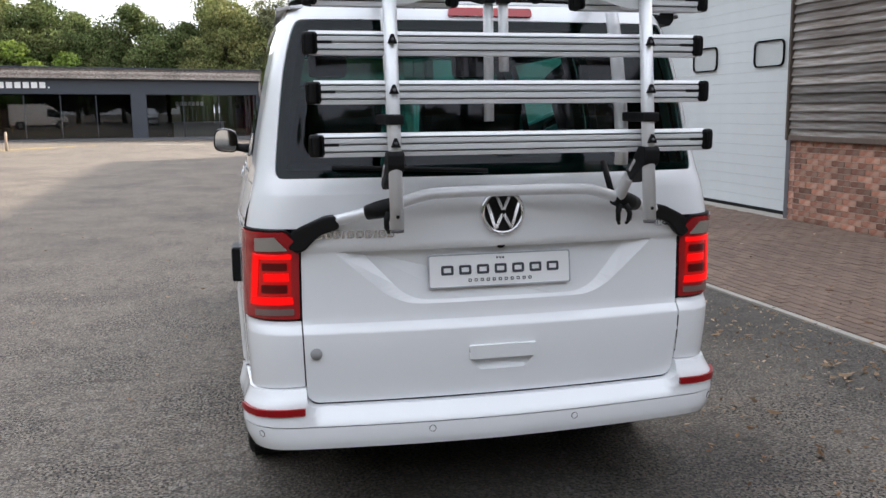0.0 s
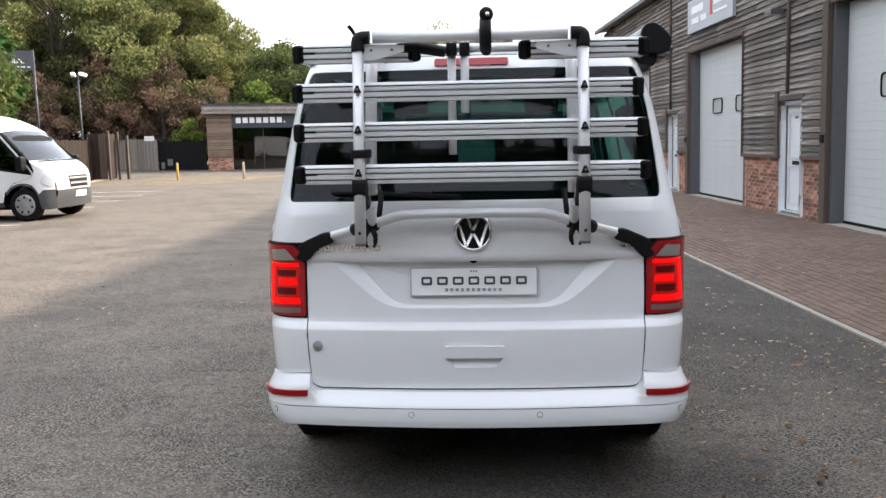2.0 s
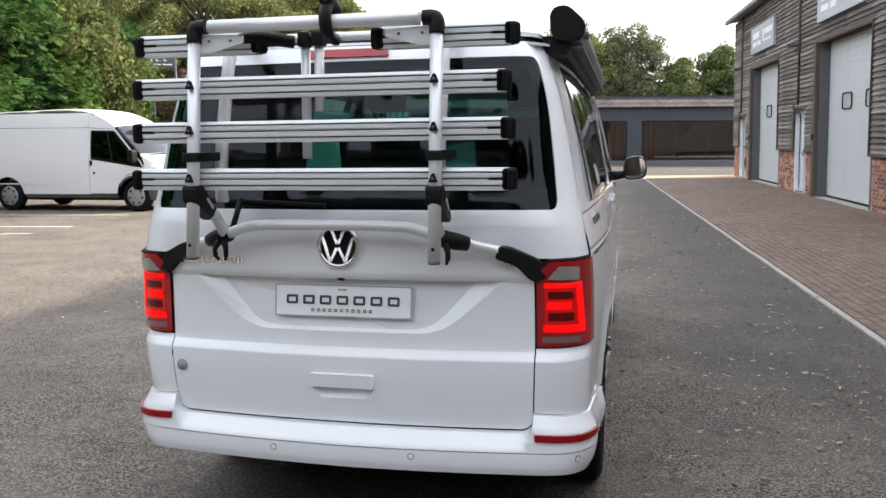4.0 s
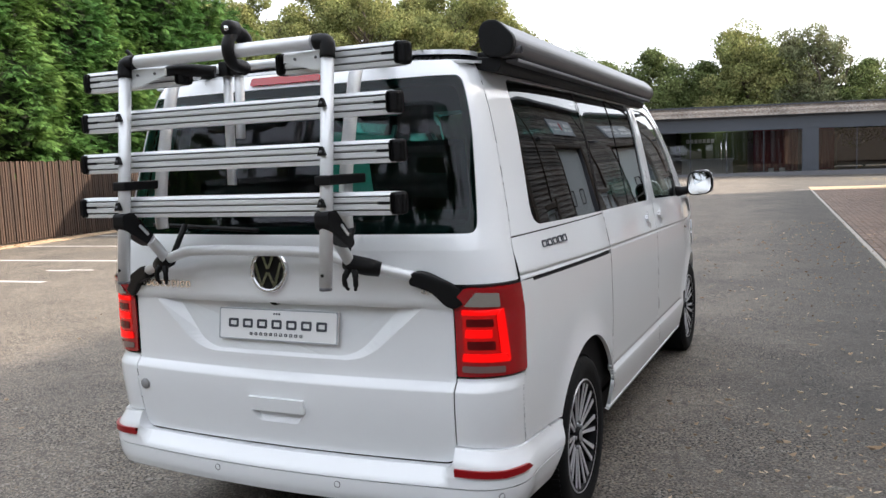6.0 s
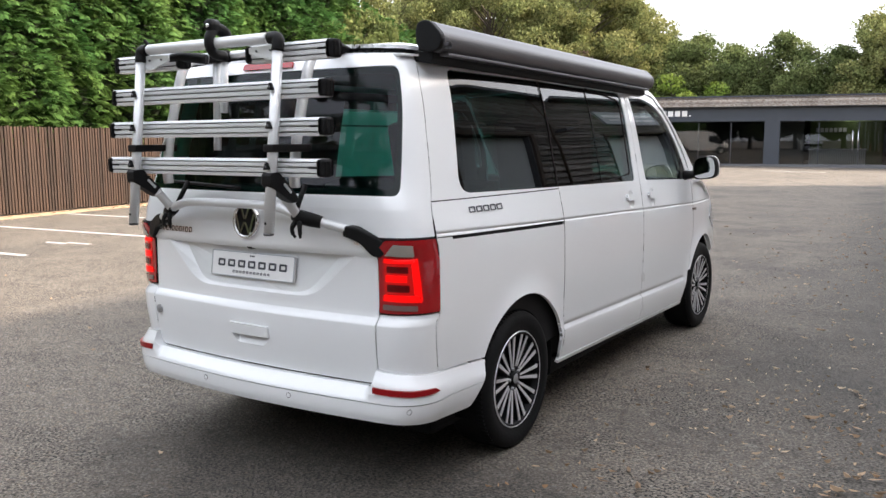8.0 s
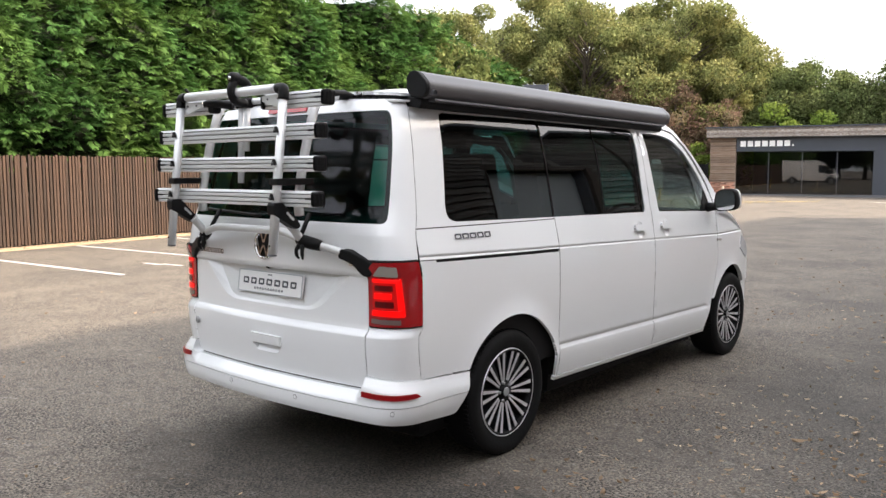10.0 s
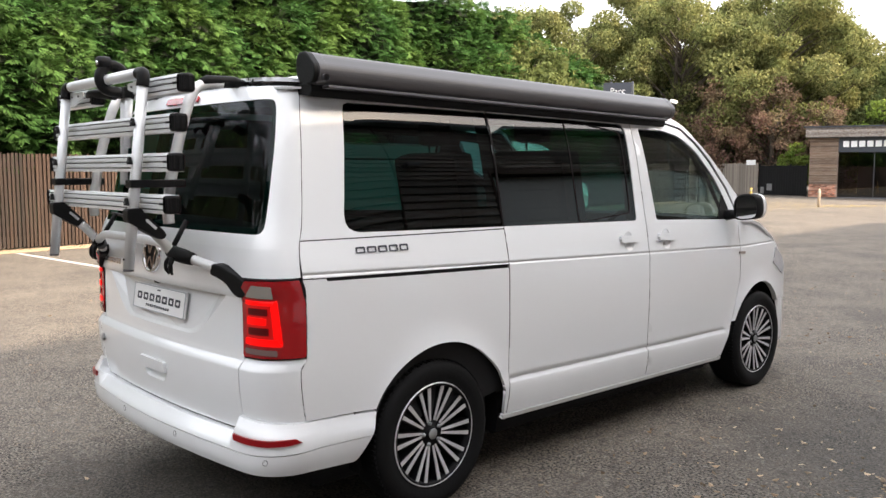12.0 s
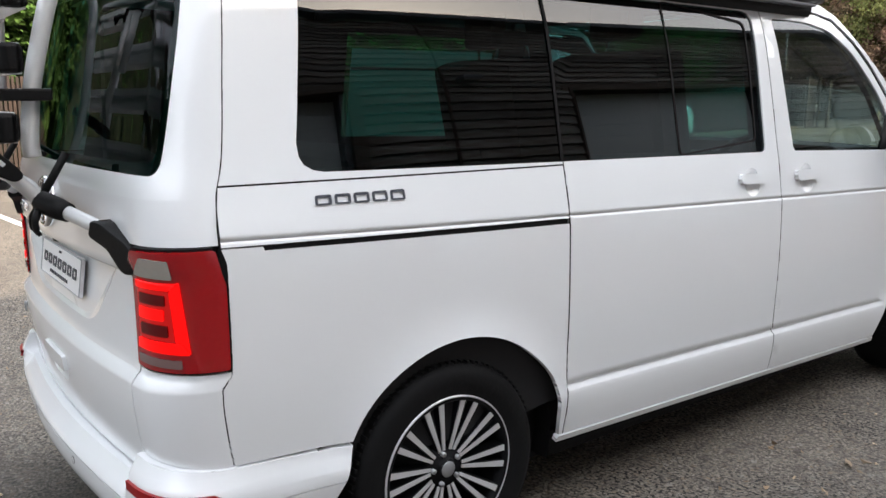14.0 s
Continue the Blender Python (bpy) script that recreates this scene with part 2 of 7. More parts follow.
M = {
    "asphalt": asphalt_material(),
    "paver": material("paver", (0.145, 0.098, 0.073), rough=0.85, vary=0.3, scale=9, blotch=0.35, blotch_scale=0.5, per_piece=0.15, per_island=0.15, bump=0.4, bump_scale=90),
    "sand_joint": material("sand_joint", (0.07, 0.055, 0.042), rough=0.95, vary=0.3, scale=20),
    "concrete": material("concrete", (0.34, 0.315, 0.275), rough=0.9, vary=0.25, scale=12, blotch=0.15, bump=0.3),
    "line_paint": material("line_paint", (0.55, 0.53, 0.5), rough=0.8, vary=0.3, scale=14, blotch=0.25, blotch_scale=2.0),
    "yellow_paint": material("yellow_paint", (0.6, 0.42, 0.1), rough=0.8, vary=0.3, scale=14, blotch=0.25, blotch_scale=2.0),
    "brick": material("brick", (0.245, 0.098, 0.06), rough=0.9, vary=0.5, scale=16, tint=(0.28, 0.17, 0.125), blotch=0.3, blotch_scale=1.2, per_piece=0.6, per_island=0.6, bump=0.5, bump_scale=70),
    "mortar": material("mortar", (0.43, 0.325, 0.26), rough=0.95, vary=0.25, scale=25, bump=0.4),
    "cladding": material("cladding", (0.145, 0.113, 0.092), rough=0.88, vary=0.7, scale=5, stretch=(6, 1, 16), tint=(0.29, 0.27, 0.25), blotch=0.5, blotch_scale=0.9, per_piece=0.48, per_island=0.4, bump=0.6, bump_scale=30),
    "post_wood": material("post_wood", (0.09, 0.067, 0.052), rough=0.85, vary=0.4, scale=6, stretch=(5, 5, 0.6), per_piece=0.2, bump=0.4),
    "dark_wood": material("dark_wood", (0.07, 0.055, 0.045), rough=0.9, vary=0.3, scale=6),
    "door_white": material("door_white", (0.56, 0.585, 0.58), rough=0.45, vary=0.06, scale=3, blotch=0.08, blotch_scale=0.9, bump=0.08, bump_scale=140),
    "upvc": material("upvc", (0.72, 0.74, 0.76), rough=0.35, vary=0.05, scale=4),
    "rubber": material("rubber", (0.006, 0.006, 0.0065), rough=0.7, spec=0.16, vary=0.2, scale=30, bump=0.15),
    "black_plastic": material("black_plastic", (0.007, 0.007, 0.0075), rough=0.5, spec=0.16, vary=0.2, scale=30, bump=0.1, bump_scale=200),
    "steel_grey": material("steel_grey", (0.1, 0.1, 0.11), rough=0.5, vary=0.15, scale=6),
    "fascia": material("fascia", (0.035, 0.042, 0.055), rough=0.5, vary=0.15, scale=3, blotch=0.15),
    "grey_plastic": material("grey_plastic", (0.055, 0.057, 0.06), rough=0.6, vary=0.2, scale=8),
    "sign_white": material("sign_white", (0.85, 0.85, 0.85), rough=0.5, vary=0.04, scale=3),
    "sign_board": material("sign_board", (0.4, 0.42, 0.45), rough=0.4, vary=0.06, scale=2),
    "sign_red": material("sign_red", (0.5, 0.04, 0.05), rough=0.5, vary=0.05, scale=4),
    "sign_dark": material("sign_dark", (0.05, 0.055, 0.07), rough=0.5, vary=0.1, scale=4),
    "roof_sheet": material("roof_sheet", (0.22, 0.22, 0.23), rough=0.6, vary=0.1, scale=3, blotch=0.15),
    "render_grey": material("render_grey", (0.3, 0.3, 0.3), rough=0.85, vary=0.12, scale=5),
    "van_white": material("van_white", (0.8, 0.815, 0.83), rough=0.35, coat=1.0, vary=0.015, scale=2.0, blotch=0.02, blotch_scale=1.5),
    "transit_white": material("transit_white", (0.72, 0.73, 0.74), rough=0.4, coat=0.6, vary=0.03, scale=2.0, blotch=0.05, blotch_scale=1.2),
    "lining": material("lining", (0.006, 0.006, 0.007), rough=0.8, vary=0.2, scale=20),
    "seat_cloth": material("seat_cloth", (0.022, 0.022, 0.025), rough=0.9, vary=0.25, scale=60, bump=0.3, bump_scale=300),
    "trim_pale": material("trim_pale", (0.13, 0.13, 0.13), rough=0.7, vary=0.1, scale=10),
    "alloy": material("alloy", (0.7, 0.71, 0.72), rough=0.42, metal=0.4, vary=0.06, scale=14, bump=0.05, bump_scale=200),
    "chrome": material("chrome", (0.8, 0.8, 0.82), rough=0.08, metal=1.0, vary=0.02, scale=20),
    "rim_face": material("rim_face", (0.72, 0.72, 0.74), rough=0.3, metal=0.5, vary=0.03, scale=20),
    "rim_dark": material("rim_dark", (0.005, 0.005, 0.006), rough=0.5, spec=0.14, vary=0.1, scale=20),
    "awning_case": material("awning_case", (0.075, 0.072, 0.077), rough=0.36, metal=0.0, vary=0.08, scale=6, spec=0.45),
    "red_lens": material("red_lens", (0.32, 0.002, 0.006), rough=0.08, coat=0.5, spec=0.5, vary=0.1, scale=60),
    "red_led": material("red_led", (0.25, 0.0, 0.0), rough=0.3, spec=0.2, emit=(1.0, 0.004, 0.004), emit_strength=0.34),
    "red_dark": material("red_dark", (0.1, 0.001, 0.002), rough=0.2, spec=0.3, vary=0.1, scale=60),
    "red_glow": material("red_glow", (0.2, 0.001, 0.001), rough=0.15, coat=0.4, spec=0.3, emit=(1.0, 0.004, 0.004), emit_strength=0.11),
    "headlamp_lens": material("headlamp_lens", (0.5, 0.52, 0.55), rough=0.1, coat=0.8, vary=0.3, scale=25),
    "pier_wood": material("pier_wood", (0.17, 0.112, 0.078), rough=0.85, vary=0.4, scale=5, stretch=(1, 4, 8), tint=(0.22, 0.17, 0.13), per_piece=0.3, bump=0.4),
    "cream_post": material("cream_post", (0.5, 0.4, 0.3), rough=0.7, vary=0.2, scale=12),
    "opal_pane": material("opal_pane", (0.46, 0.48, 0.47), rough=0.38, vary=0.1, scale=2.5),
    "clear_lens": material("clear_lens", (0.3, 0.27, 0.24), rough=0.12, coat=0.6, vary=0.12, scale=70),
    "dim_lens": material("dim_lens", (0.17, 0.1, 0.095), rough=0.12, coat=0.5, vary=0.12, scale=70),
    "red_reflector": material("red_reflector", (0.26, 0.003, 0.006), rough=0.3, spec=0.3, vary=0.2, scale=90),
    "fence_wood": material("fence_wood", (0.03, 0.0165, 0.0105), rough=0.9, vary=0.4, scale=5, stretch=(4, 4, 0.5), tint=(0.024, 0.015, 0.011), per_piece=0.35, per_island=0.35, bump=0.4),
    "grey_fence": material("grey_fence", (0.19, 0.165, 0.14), rough=0.9, vary=0.3, scale=5, stretch=(4, 4, 0.5), per_piece=0.25, per_island=0.25, bump=0.4),
    "gravel": material("gravel", (0.42, 0.3, 0.19), rough=0.95, vary=0.5, scale=24, blotch=0.25, bump=1.0, bump_scale=50),
    "bark": material("bark", (0.075, 0.06, 0.045), rough=0.95, vary=0.4, scale=8, stretch=(3, 3, 0.6), bump=0.8, bump_scale=20),
    "galvanised": material("galvanised", (0.35, 0.36, 0.37), rough=0.45, metal=0.6, vary=0.15, scale=10),
    "glass_shop": glass_material("glass_shop", (0.27, 0.29, 0.29), 1.25),
    "glass_screen": glass_material("glass_screen", (0.3, 0.32, 0.32), 1.5),
    "glass_rear": glass_material("glass_rear", (0.09, 0.42, 0.35), 0.5),
    "glass_privacy": glass_material("glass_privacy", (0.035, 0.13, 0.12), 1.1),
    "glass_kitchen": glass_material("glass_kitchen", (0.55, 0.8, 0.72), 1.1),
    "glass_clear": glass_material("glass_clear", (0.38, 0.46, 0.44), 1.25),
    "mirror": material("mirror", (0.8, 0.83, 0.85), rough=0.02, metal=1.0),
}


def leaf_material(name, base, second, vary=0.45, through=0.35):
    """Thin leaves: changes of hue from clump to clump and leaf to leaf, some light comes through."""
    m = material(name, base, rough=0.75, tint=second, scale=1.6, blotch=0.25, blotch_scale=0.45, per_island=vary, spec=0.12)
    n, l = m.node_tree.nodes, m.node_tree.links
    b = n["Principled BSDF"]
    tl, mx = n.new("ShaderNodeBsdfTranslucent"), n.new("ShaderNodeMixShader")
    l.new(b.inputs["Base Color"].links[0].from_socket, tl.inputs[0])
    mx.inputs[0].default_value = through
    l.new(b.outputs[0], mx.inputs[1])
    l.new(tl.outputs[0], mx.inputs[2])
    l.new(mx.outputs[0], n["Material Output"].inputs[0])
    return m


M["conifer"] = leaf_material("conifer", (0.046, 0.11, 0.03), (0.085, 0.148, 0.036), vary=0.6)
M["oak"] = leaf_material("oak", (0.165, 0.19, 0.072), (0.22, 0.215, 0.085), vary=0.6)
M["darktree"] = leaf_material("darktree", (0.105, 0.138, 0.052), (0.15, 0.172, 0.066), vary=0.6)
M["willow"] = leaf_material("willow", (0.095, 0.122, 0.043), (0.13, 0.148, 0.05))
M["copper"] = leaf_material("copper", (0.19, 0.115, 0.092), (0.19, 0.155, 0.09))
M["bright_shrub"] = leaf_material("bright_shrub", (0.14, 0.21, 0.04), (0.18, 0.23, 0.05))
M["pale_tree"] = leaf_material("pale_tree", (0.13, 0.15, 0.08), (0.18, 0.18, 0.1))
M["blind_cloth"] = leaf_material("blind_cloth", (0.72, 0.74, 0.72), (0.7, 0.73, 0.72), vary=0.0, through=0.6)
M["dead_leaf"] = leaf_material("dead_leaf", (0.24, 0.145, 0.08), (0.44, 0.35, 0.25), vary=0.6, through=0.15)

# near-black leaves, shade put into the colour, for far fill and unseen trees
M["shade_leaf"] = leaf_material("shade_leaf", (0.022, 0.035, 0.016), (0.03, 0.042, 0.018), through=0.1)

# ---------------------------------------------------------------- mesh helpers
from mathutils.geometry import delaunay_2d_cdt


def thing(name, label, category, loc=(0, 0, 0), rz=0.0, group="", kind=""):
    """An Empty at the base of a thing, which parents its parts."""
    ob = new(name)
    ob.empty_display_size = 0.2
    ob.matrix_world = pose(*loc, 0, 0, rz)
    return tagged(ob, label, category, group, kind)


def mesh_of(bm, mat, name, smooth=False):
    me = bpy.data.meshes.new(name)
    bm.to_mesh(me)
    bm.free()
    me.materials.append(M[mat] if isinstance(mat, str) else mat)
    if smooth:
        me.shade_smooth()
    return me


def part(name, bm, mat, parent=None, label="", smooth=False):
    ob = new(name, bm if isinstance(bm, bpy.types.Mesh) else mesh_of(bm, mat, name, smooth))
    ob.parent = parent
    if label:
        ob["label"] = label
    return ob


def box(bm, lo, hi, bevel=0.0, m=None):
    """A box from corner lo to corner hi, its edges rounded by bevel."""
    c, s = (Vector(lo) + Vector(hi)) / 2, Vector(hi) - Vector(lo)
    r = bmesh.ops.create_cube(bm, size=1, matrix=(m or Matrix()) @ Matrix.Translation(c) @ Matrix.Diagonal((*s, 1)))
    if bevel:
        vs = set(r["verts"])
        bmesh.ops.bevel(bm, geom=[e for e in bm.edges if e.verts[0] in vs and e.verts[1] in vs], offset=bevel, segments=2, affect="EDGES", profile=0.6)
    return bm


def boxm(lo, hi, bevel=0.0, m=None):
    return box(bmesh.new(), lo, hi, bevel, m)


def prism(pts, a, b, axis="z", m=None, bm=None, bevel=0.0):
    """A flat outline pts drawn out from a to b along axis (x: pts are y, z; y: x, z; z: x, y)."""
    bm = bm or bmesh.new()
    put = {"x": lambda p, d: (d, p[0], p[1]), "y": lambda p, d: (p[0], d, p[1]), "z": lambda p, d: (p[0], p[1], d)}[axis]
    m = m or Matrix()
    lo = [bm.verts.new(m @ Vector(put(p, a))) for p in pts]
    hi = [bm.verts.new(m @ Vector(put(p, b))) for p in pts]
    faces = [bm.faces.new(lo), bm.faces.new(hi[::-1])]
    k = len(pts)
    for i in range(k):
        faces.append(bm.faces.new((lo[i], hi[i], hi[(i + 1) % k], lo[(i + 1) % k])))
    bmesh.ops.recalc_face_normals(bm, faces=faces)
    if bevel:
        bmesh.ops.bevel(bm, geom=list({e for f in faces for e in f.edges}), offset=bevel, segments=2, affect="EDGES", profile=0.6)
    return bm


def tube(bm, pts, r, seg=12, caps=True, squash=1.0):
    """A round bar of radius r (or one radius a point) along pts."""
    pts = [Vector(p) for p in pts]
    rs = r if isinstance(r, (list, tuple)) else [r] * len(pts)
    rings, side = [], None
    for i, p in enumerate(pts):
        d = (pts[min(i + 1, len(pts) - 1)] - pts[max(i - 1, 0)]).normalized()
        if side is None:
            side = d.orthogonal().normalized()
        side = (side - d * side.dot(d)).normalized()
        up = d.cross(side)
        rings.append([bm.verts.new(p + (side * math.cos(k * math.tau / seg) + up * math.sin(k * math.tau / seg) * squash) * rs[i]) for k in range(seg)])
    for a, b in zip(rings, rings[1:]):
        for k in range(seg):
            f = bm.faces.new((a[k], a[(k + 1) % seg], b[(k + 1) % seg], b[k]))
            f.smooth = True
    if caps:
        bm.faces.new(rings[0][::-1])
        bm.faces.new(rings[-1])
    return bm


def smooth_path(pts, n=6):
    """Points of a soft curve through pts (Catmull-Rom)."""
    p = [Vector(q) for q in pts]
    p = [p[0] * 2 - p[1]] + p + [p[-1] * 2 - p[-2]]
    out = []
    for i in range(1, len(p) - 2):
        for k in range(n):
            t = k / n
            out.append(0.5 * (2 * p[i] + (p[i + 1] - p[i - 1]) * t + (2 * p[i - 1] - 5 * p[i] + 4 * p[i + 1] - p[i + 2]) * t * t + (3 * p[i] - p[i - 1] - 3 * p[i + 1] + p[i + 2]) * t ** 3))
    return out + [p[-2]]


def lathe(bm, profile, seg=48, axis="x", m=None):
    """A profile of (radius, along) turned round an axis."""
    m = m or Matrix()
    rings = []
    for r, a in profile:
        ring = []
        for k in range(seg):
            c, s = math.cos(k * math.tau / seg) * r, math.sin(k * math.tau / seg) * r
            ring.append(bm.verts.new(m @ Vector({"x": (a, c, s), "y": (c, a, s), "z": (c, s, a)}[axis])))
        rings.append(ring)
    for a, b in zip(rings, rings[1:]):
        for k in range(seg):
            bm.faces.new((a[k], a[(k + 1) % seg], b[(k + 1) % seg], b[k])).smooth = True
    bmesh.ops.recalc_face_normals(bm, faces=bm.faces[:])
    return bm


def rounded(pts, r, n=5):
    """An outline with its corners rounded; r: one radius or one a corner."""
    out, k = [], len(pts)
    for i in range(k):
        p, a, b = Vector(pts[i]), Vector(pts[i - 1]), Vector(pts[(i + 1) % k])
        q = r[i] if isinstance(r, (list, tuple)) else r
        if q <= 0:
            out.append(tuple(p))
            continue
        d1, d2 = (a - p).normalized() * min(q, (a - p).length * 0.49), (b - p).normalized() * min(q, (b - p).length * 0.49)
        for j in range(n + 1):
            t = j / n
            out.append(tuple(p + d1 * (1 - t) ** 2 + d2 * t ** 2))
    return out


def inside(poly, x, y):
    hit, k = False, len(poly)
    for i in range(k):
        (x0, y0), (x1, y1) = poly[i], poly[i - 1]
        if (y0 > y) != (y1 > y) and x < (x1 - x0) * (y - y0) / (y1 - y0) + x0:
            hit = not hit
    return hit


def dense(poly, step):
    out = []
    for i in range(len(poly)):
        a, b = Vector(poly[i]), Vector(poly[(i + 1) % len(poly)])
        k = max(1, int((b - a).length / step))
        out += [tuple(a.lerp(b, j / k)) for j in range(k)]
    return out


def patch(outer, holes, f, step=0.05, rim=0.018, rows=(), cols=(), offset=0.0, back=False):
    """A sheet over the outline outer less the holes, in two surface coordinates, laid on the curved surface f; its edges turn in by rim.
    rows, cols: coordinates of creases, where the sheet gets edges."""
    loops = [dense(p, step) for p in (outer, *holes)]
    co, edges = [], []
    for lp in loops:
        i0 = len(co)
        co += [Vector(p) for p in lp]
        edges += [(i0 + i, i0 + (i + 1) % len(lp)) for i in range(len(lp))]
    us, vs = [p[0] for p in loops[0]], [p[1] for p in loops[0]]
    u0, u1, v0, v1 = min(us), max(us), min(vs), max(vs)
    nu, nv = max(2, int((u1 - u0) / step)), max(2, int((v1 - v0) / step))
    gu = sorted(set([u0 + (u1 - u0) * i / nu for i in range(nu + 1)] + [c for c in cols if u0 < c < u1]))
    gv = sorted(set([v0 + (v1 - v0) * i / nv for i in range(nv + 1)] + [c for c in rows if v0 < c < v1]))
    for c in rows:
        if v0 < c < v1:
            i0 = len(co)
            co += [Vector((u0 - 0.01, c)), Vector((u1 + 0.01, c))]
            edges.append((i0, i0 + 1))
    for c in cols:
        if u0 < c < u1:
            i0 = len(co)
            co += [Vector((c, v0 - 0.01)), Vector((c, v1 + 0.01))]
            edges.append((i0, i0 + 1))
    co += [Vector((a, b)) for a in gu for b in gv if inside(loops[0], a, b)]
    vo, _, fo, *_ = delaunay_2d_cdt(co, edges, [], 0, 1e-5)
    keep = []
    for t in fo:
        x, y = sum(vo[i][0] for i in t) / 3, sum(vo[i][1] for i in t) / 3
        if inside(loops[0], x, y) and not any(inside(h, x, y) for h in loops[1:]):
            keep.append(t)
    bm = bmesh.new()

    def normal(u, v):
        e = 1e-3
        return (f(u + e, v) - f(u - e, v)).cross(f(u, v + e) - f(u, v - e)).normalized()
    used = sorted({i for t in keep for i in t})
    nor = {i: normal(*vo[i]) for i in used}
    bv = {i: bm.verts.new(f(*vo[i]) + nor[i] * offset) for i in used}
    count = {}
    for t in keep:
        bm.faces.new([bv[i] for i in t]).smooth = True
        for i in range(len(t)):
            key = tuple(sorted((t[i], t[(i + 1) % len(t)])))
            count[key] = count.get(key, 0) + 1
    if rim:
        a, b = {}, {}
        for (i, j), k in count.items():
            if k == 1:
                for q in (i, j):
                    if q not in a:
                        a[q] = bm.verts.new(bv[q].co)
                        b[q] = bm.verts.new(bv[q].co - nor[q] * rim)
                bm.faces.new((a[i], a[j], b[j], b[i])).smooth = True
        if back:
            inner = {i: bm.verts.new(bv[i].co - nor[i] * rim) for i in used}
            for t in keep:
                bm.faces.new([inner[i] for i in reversed(t)]).smooth = True
    return bm


def joined(name, verts, faces, mat, parent=None, smooth=False):
    """One mesh out of plain arrays; for pieces past counting."""
    me = bpy.data.meshes.new(name)
    me.from_pydata(verts, [], faces)
    me.materials.append(M[mat])
    if smooth:
        me.shade_smooth()
    ob = new(name, me)
    ob.parent = parent
    return ob

# ---------------------------------------------------------------- ground
YARD_TURN = 3.0                       # the yard's own axes lie 3 degrees off the camper's


def wall_x(y):
    return 6.55 - math.tan(radians(YARD_TURN)) * (y - 15.5)


def kerb_x(y):
    return 3.72 - math.tan(radians(YARD_TURN)) * (y - 5.0)


def ground_z(x, y):
    """The yard lies flat, and falls a little towards the far end of the showroom."""
    a, b = min(1, max(0, (y - 33.0) / 14.0)), min(1.6, max(0, (x + 15.9) / 23.0))
    return -0.285 * a * a * (3 - 2 * a) * b


gxs = [-400, -200, -100, -50, -30] + [-20 + 2 * i for i in range(26)] + [40, 70, 120, 250, 400]
gys = [-400, -150, -60, -20, 10, 30] + [32 + 1.5 * i for i in range(14)] + [60, 90, 150, 300, 500]
bm = bmesh.new()
gv = [[bm.verts.new((x, y, ground_z(x, y))) for y in gys] for x in gxs]
for i in range(len(gxs) - 1):
    for j in range(len(gys) - 1):
        bm.faces.new((gv[i][j], gv[i + 1][j], gv[i + 1][j + 1], gv[i][j + 1])).smooth = True
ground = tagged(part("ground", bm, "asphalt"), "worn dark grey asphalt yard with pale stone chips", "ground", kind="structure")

# block paving in front of the workshops: blocks of 200 x 100 in a stretcher bond across the strip
PAVE_Y0, PAVE_Y1 = -4.0, 30.5
paving = tagged(new("pavement"), "strip of brown clay block paving before the workshops", "paving", kind="structure")
paving.matrix_world = pose(kerb_x(0), 0, 0, 0, 0, YARD_TURN)
PAVE_W = wall_x(0) - kerb_x(0) + 0.02
part("joint_bed", boxm((0.05, PAVE_Y0, -0.05), (PAVE_W, PAVE_Y1, 0.006)), "sand_joint", paving)


def block_mesh(w, d):
    bm = bmesh.new()
    box(bm, (-w / 2, -d / 2, -0.02), (w / 2, d / 2, 0.008))
    top = [v for v in bm.verts if v.co.z > 0]
    for v in top:
        v.co.x -= math.copysign(0.005, v.co.x)
        v.co.y -= math.copysign(0.005, v.co.y)
        v.co.z += 0.004
    return bm


block = mesh_of(block_mesh(0.096, 0.196), "paver", "block")
far_v, far_f = [], []
proto = [(v.co.x, v.co.y, v.co.z) for v in block.vertices]
proto_f = [tuple(p.vertices) for p in block.polygons]
rnd = random.Random(5)
named = 0
rows_x = int((PAVE_W - 0.06) / 0.1)
for iy in range(int((PAVE_Y1 - PAVE_Y0) / 0.2)):
    for ix in range(rows_x):
        x, y = 0.1 + ix * 0.1, PAVE_Y0 + 0.1 + iy * 0.2 + (0.1 if ix % 2 else 0)
        h = rnd.uniform(-0.002, 0.002)
        if 4.6 < y < 7.0 and ix < 24 and named < 300:
            b = part("paving_block", block, "paver", paving)
            b.location = (x, y, h)
            b.rotation_euler = (rnd.gauss(0, 0.006), rnd.gauss(0, 0.006), rnd.gauss(0, 0.008))
            named += 1
            continue
        k = len(far_v)
        far_v += [(x + p[0], y + p[1], h + p[2]) for p in proto]
        far_f += [tuple(k + i for i in f) for f in proto_f]
tagged(joined("paving_blocks", far_v, far_f, "paver", paving), kind="stuff")

edging = thing("kerb_edging", "pale concrete edging flush with the asphalt", "kerb", (kerb_x(0), 0, 0), YARD_TURN, kind="structure")
stone = mesh_of(boxm((-0.03, -0.455, -0.05), (0.03, 0.455, 0.016), 0.006), "concrete", "edging_stone")
for i in range(int((PAVE_Y1 - PAVE_Y0) / 0.914) + 1):
    e = part("edging_stone", stone, "concrete", edging)
    e.location = (rnd.uniform(-0.004, 0.004), PAVE_Y0 + i * 0.914, rnd.uniform(-0.003, 0.001))

# parking lines by the fence, square to it
FENCE_TURN = 8.2


def fence_x(y):
    return -13.0 - 0.144 * (y - 8.0)


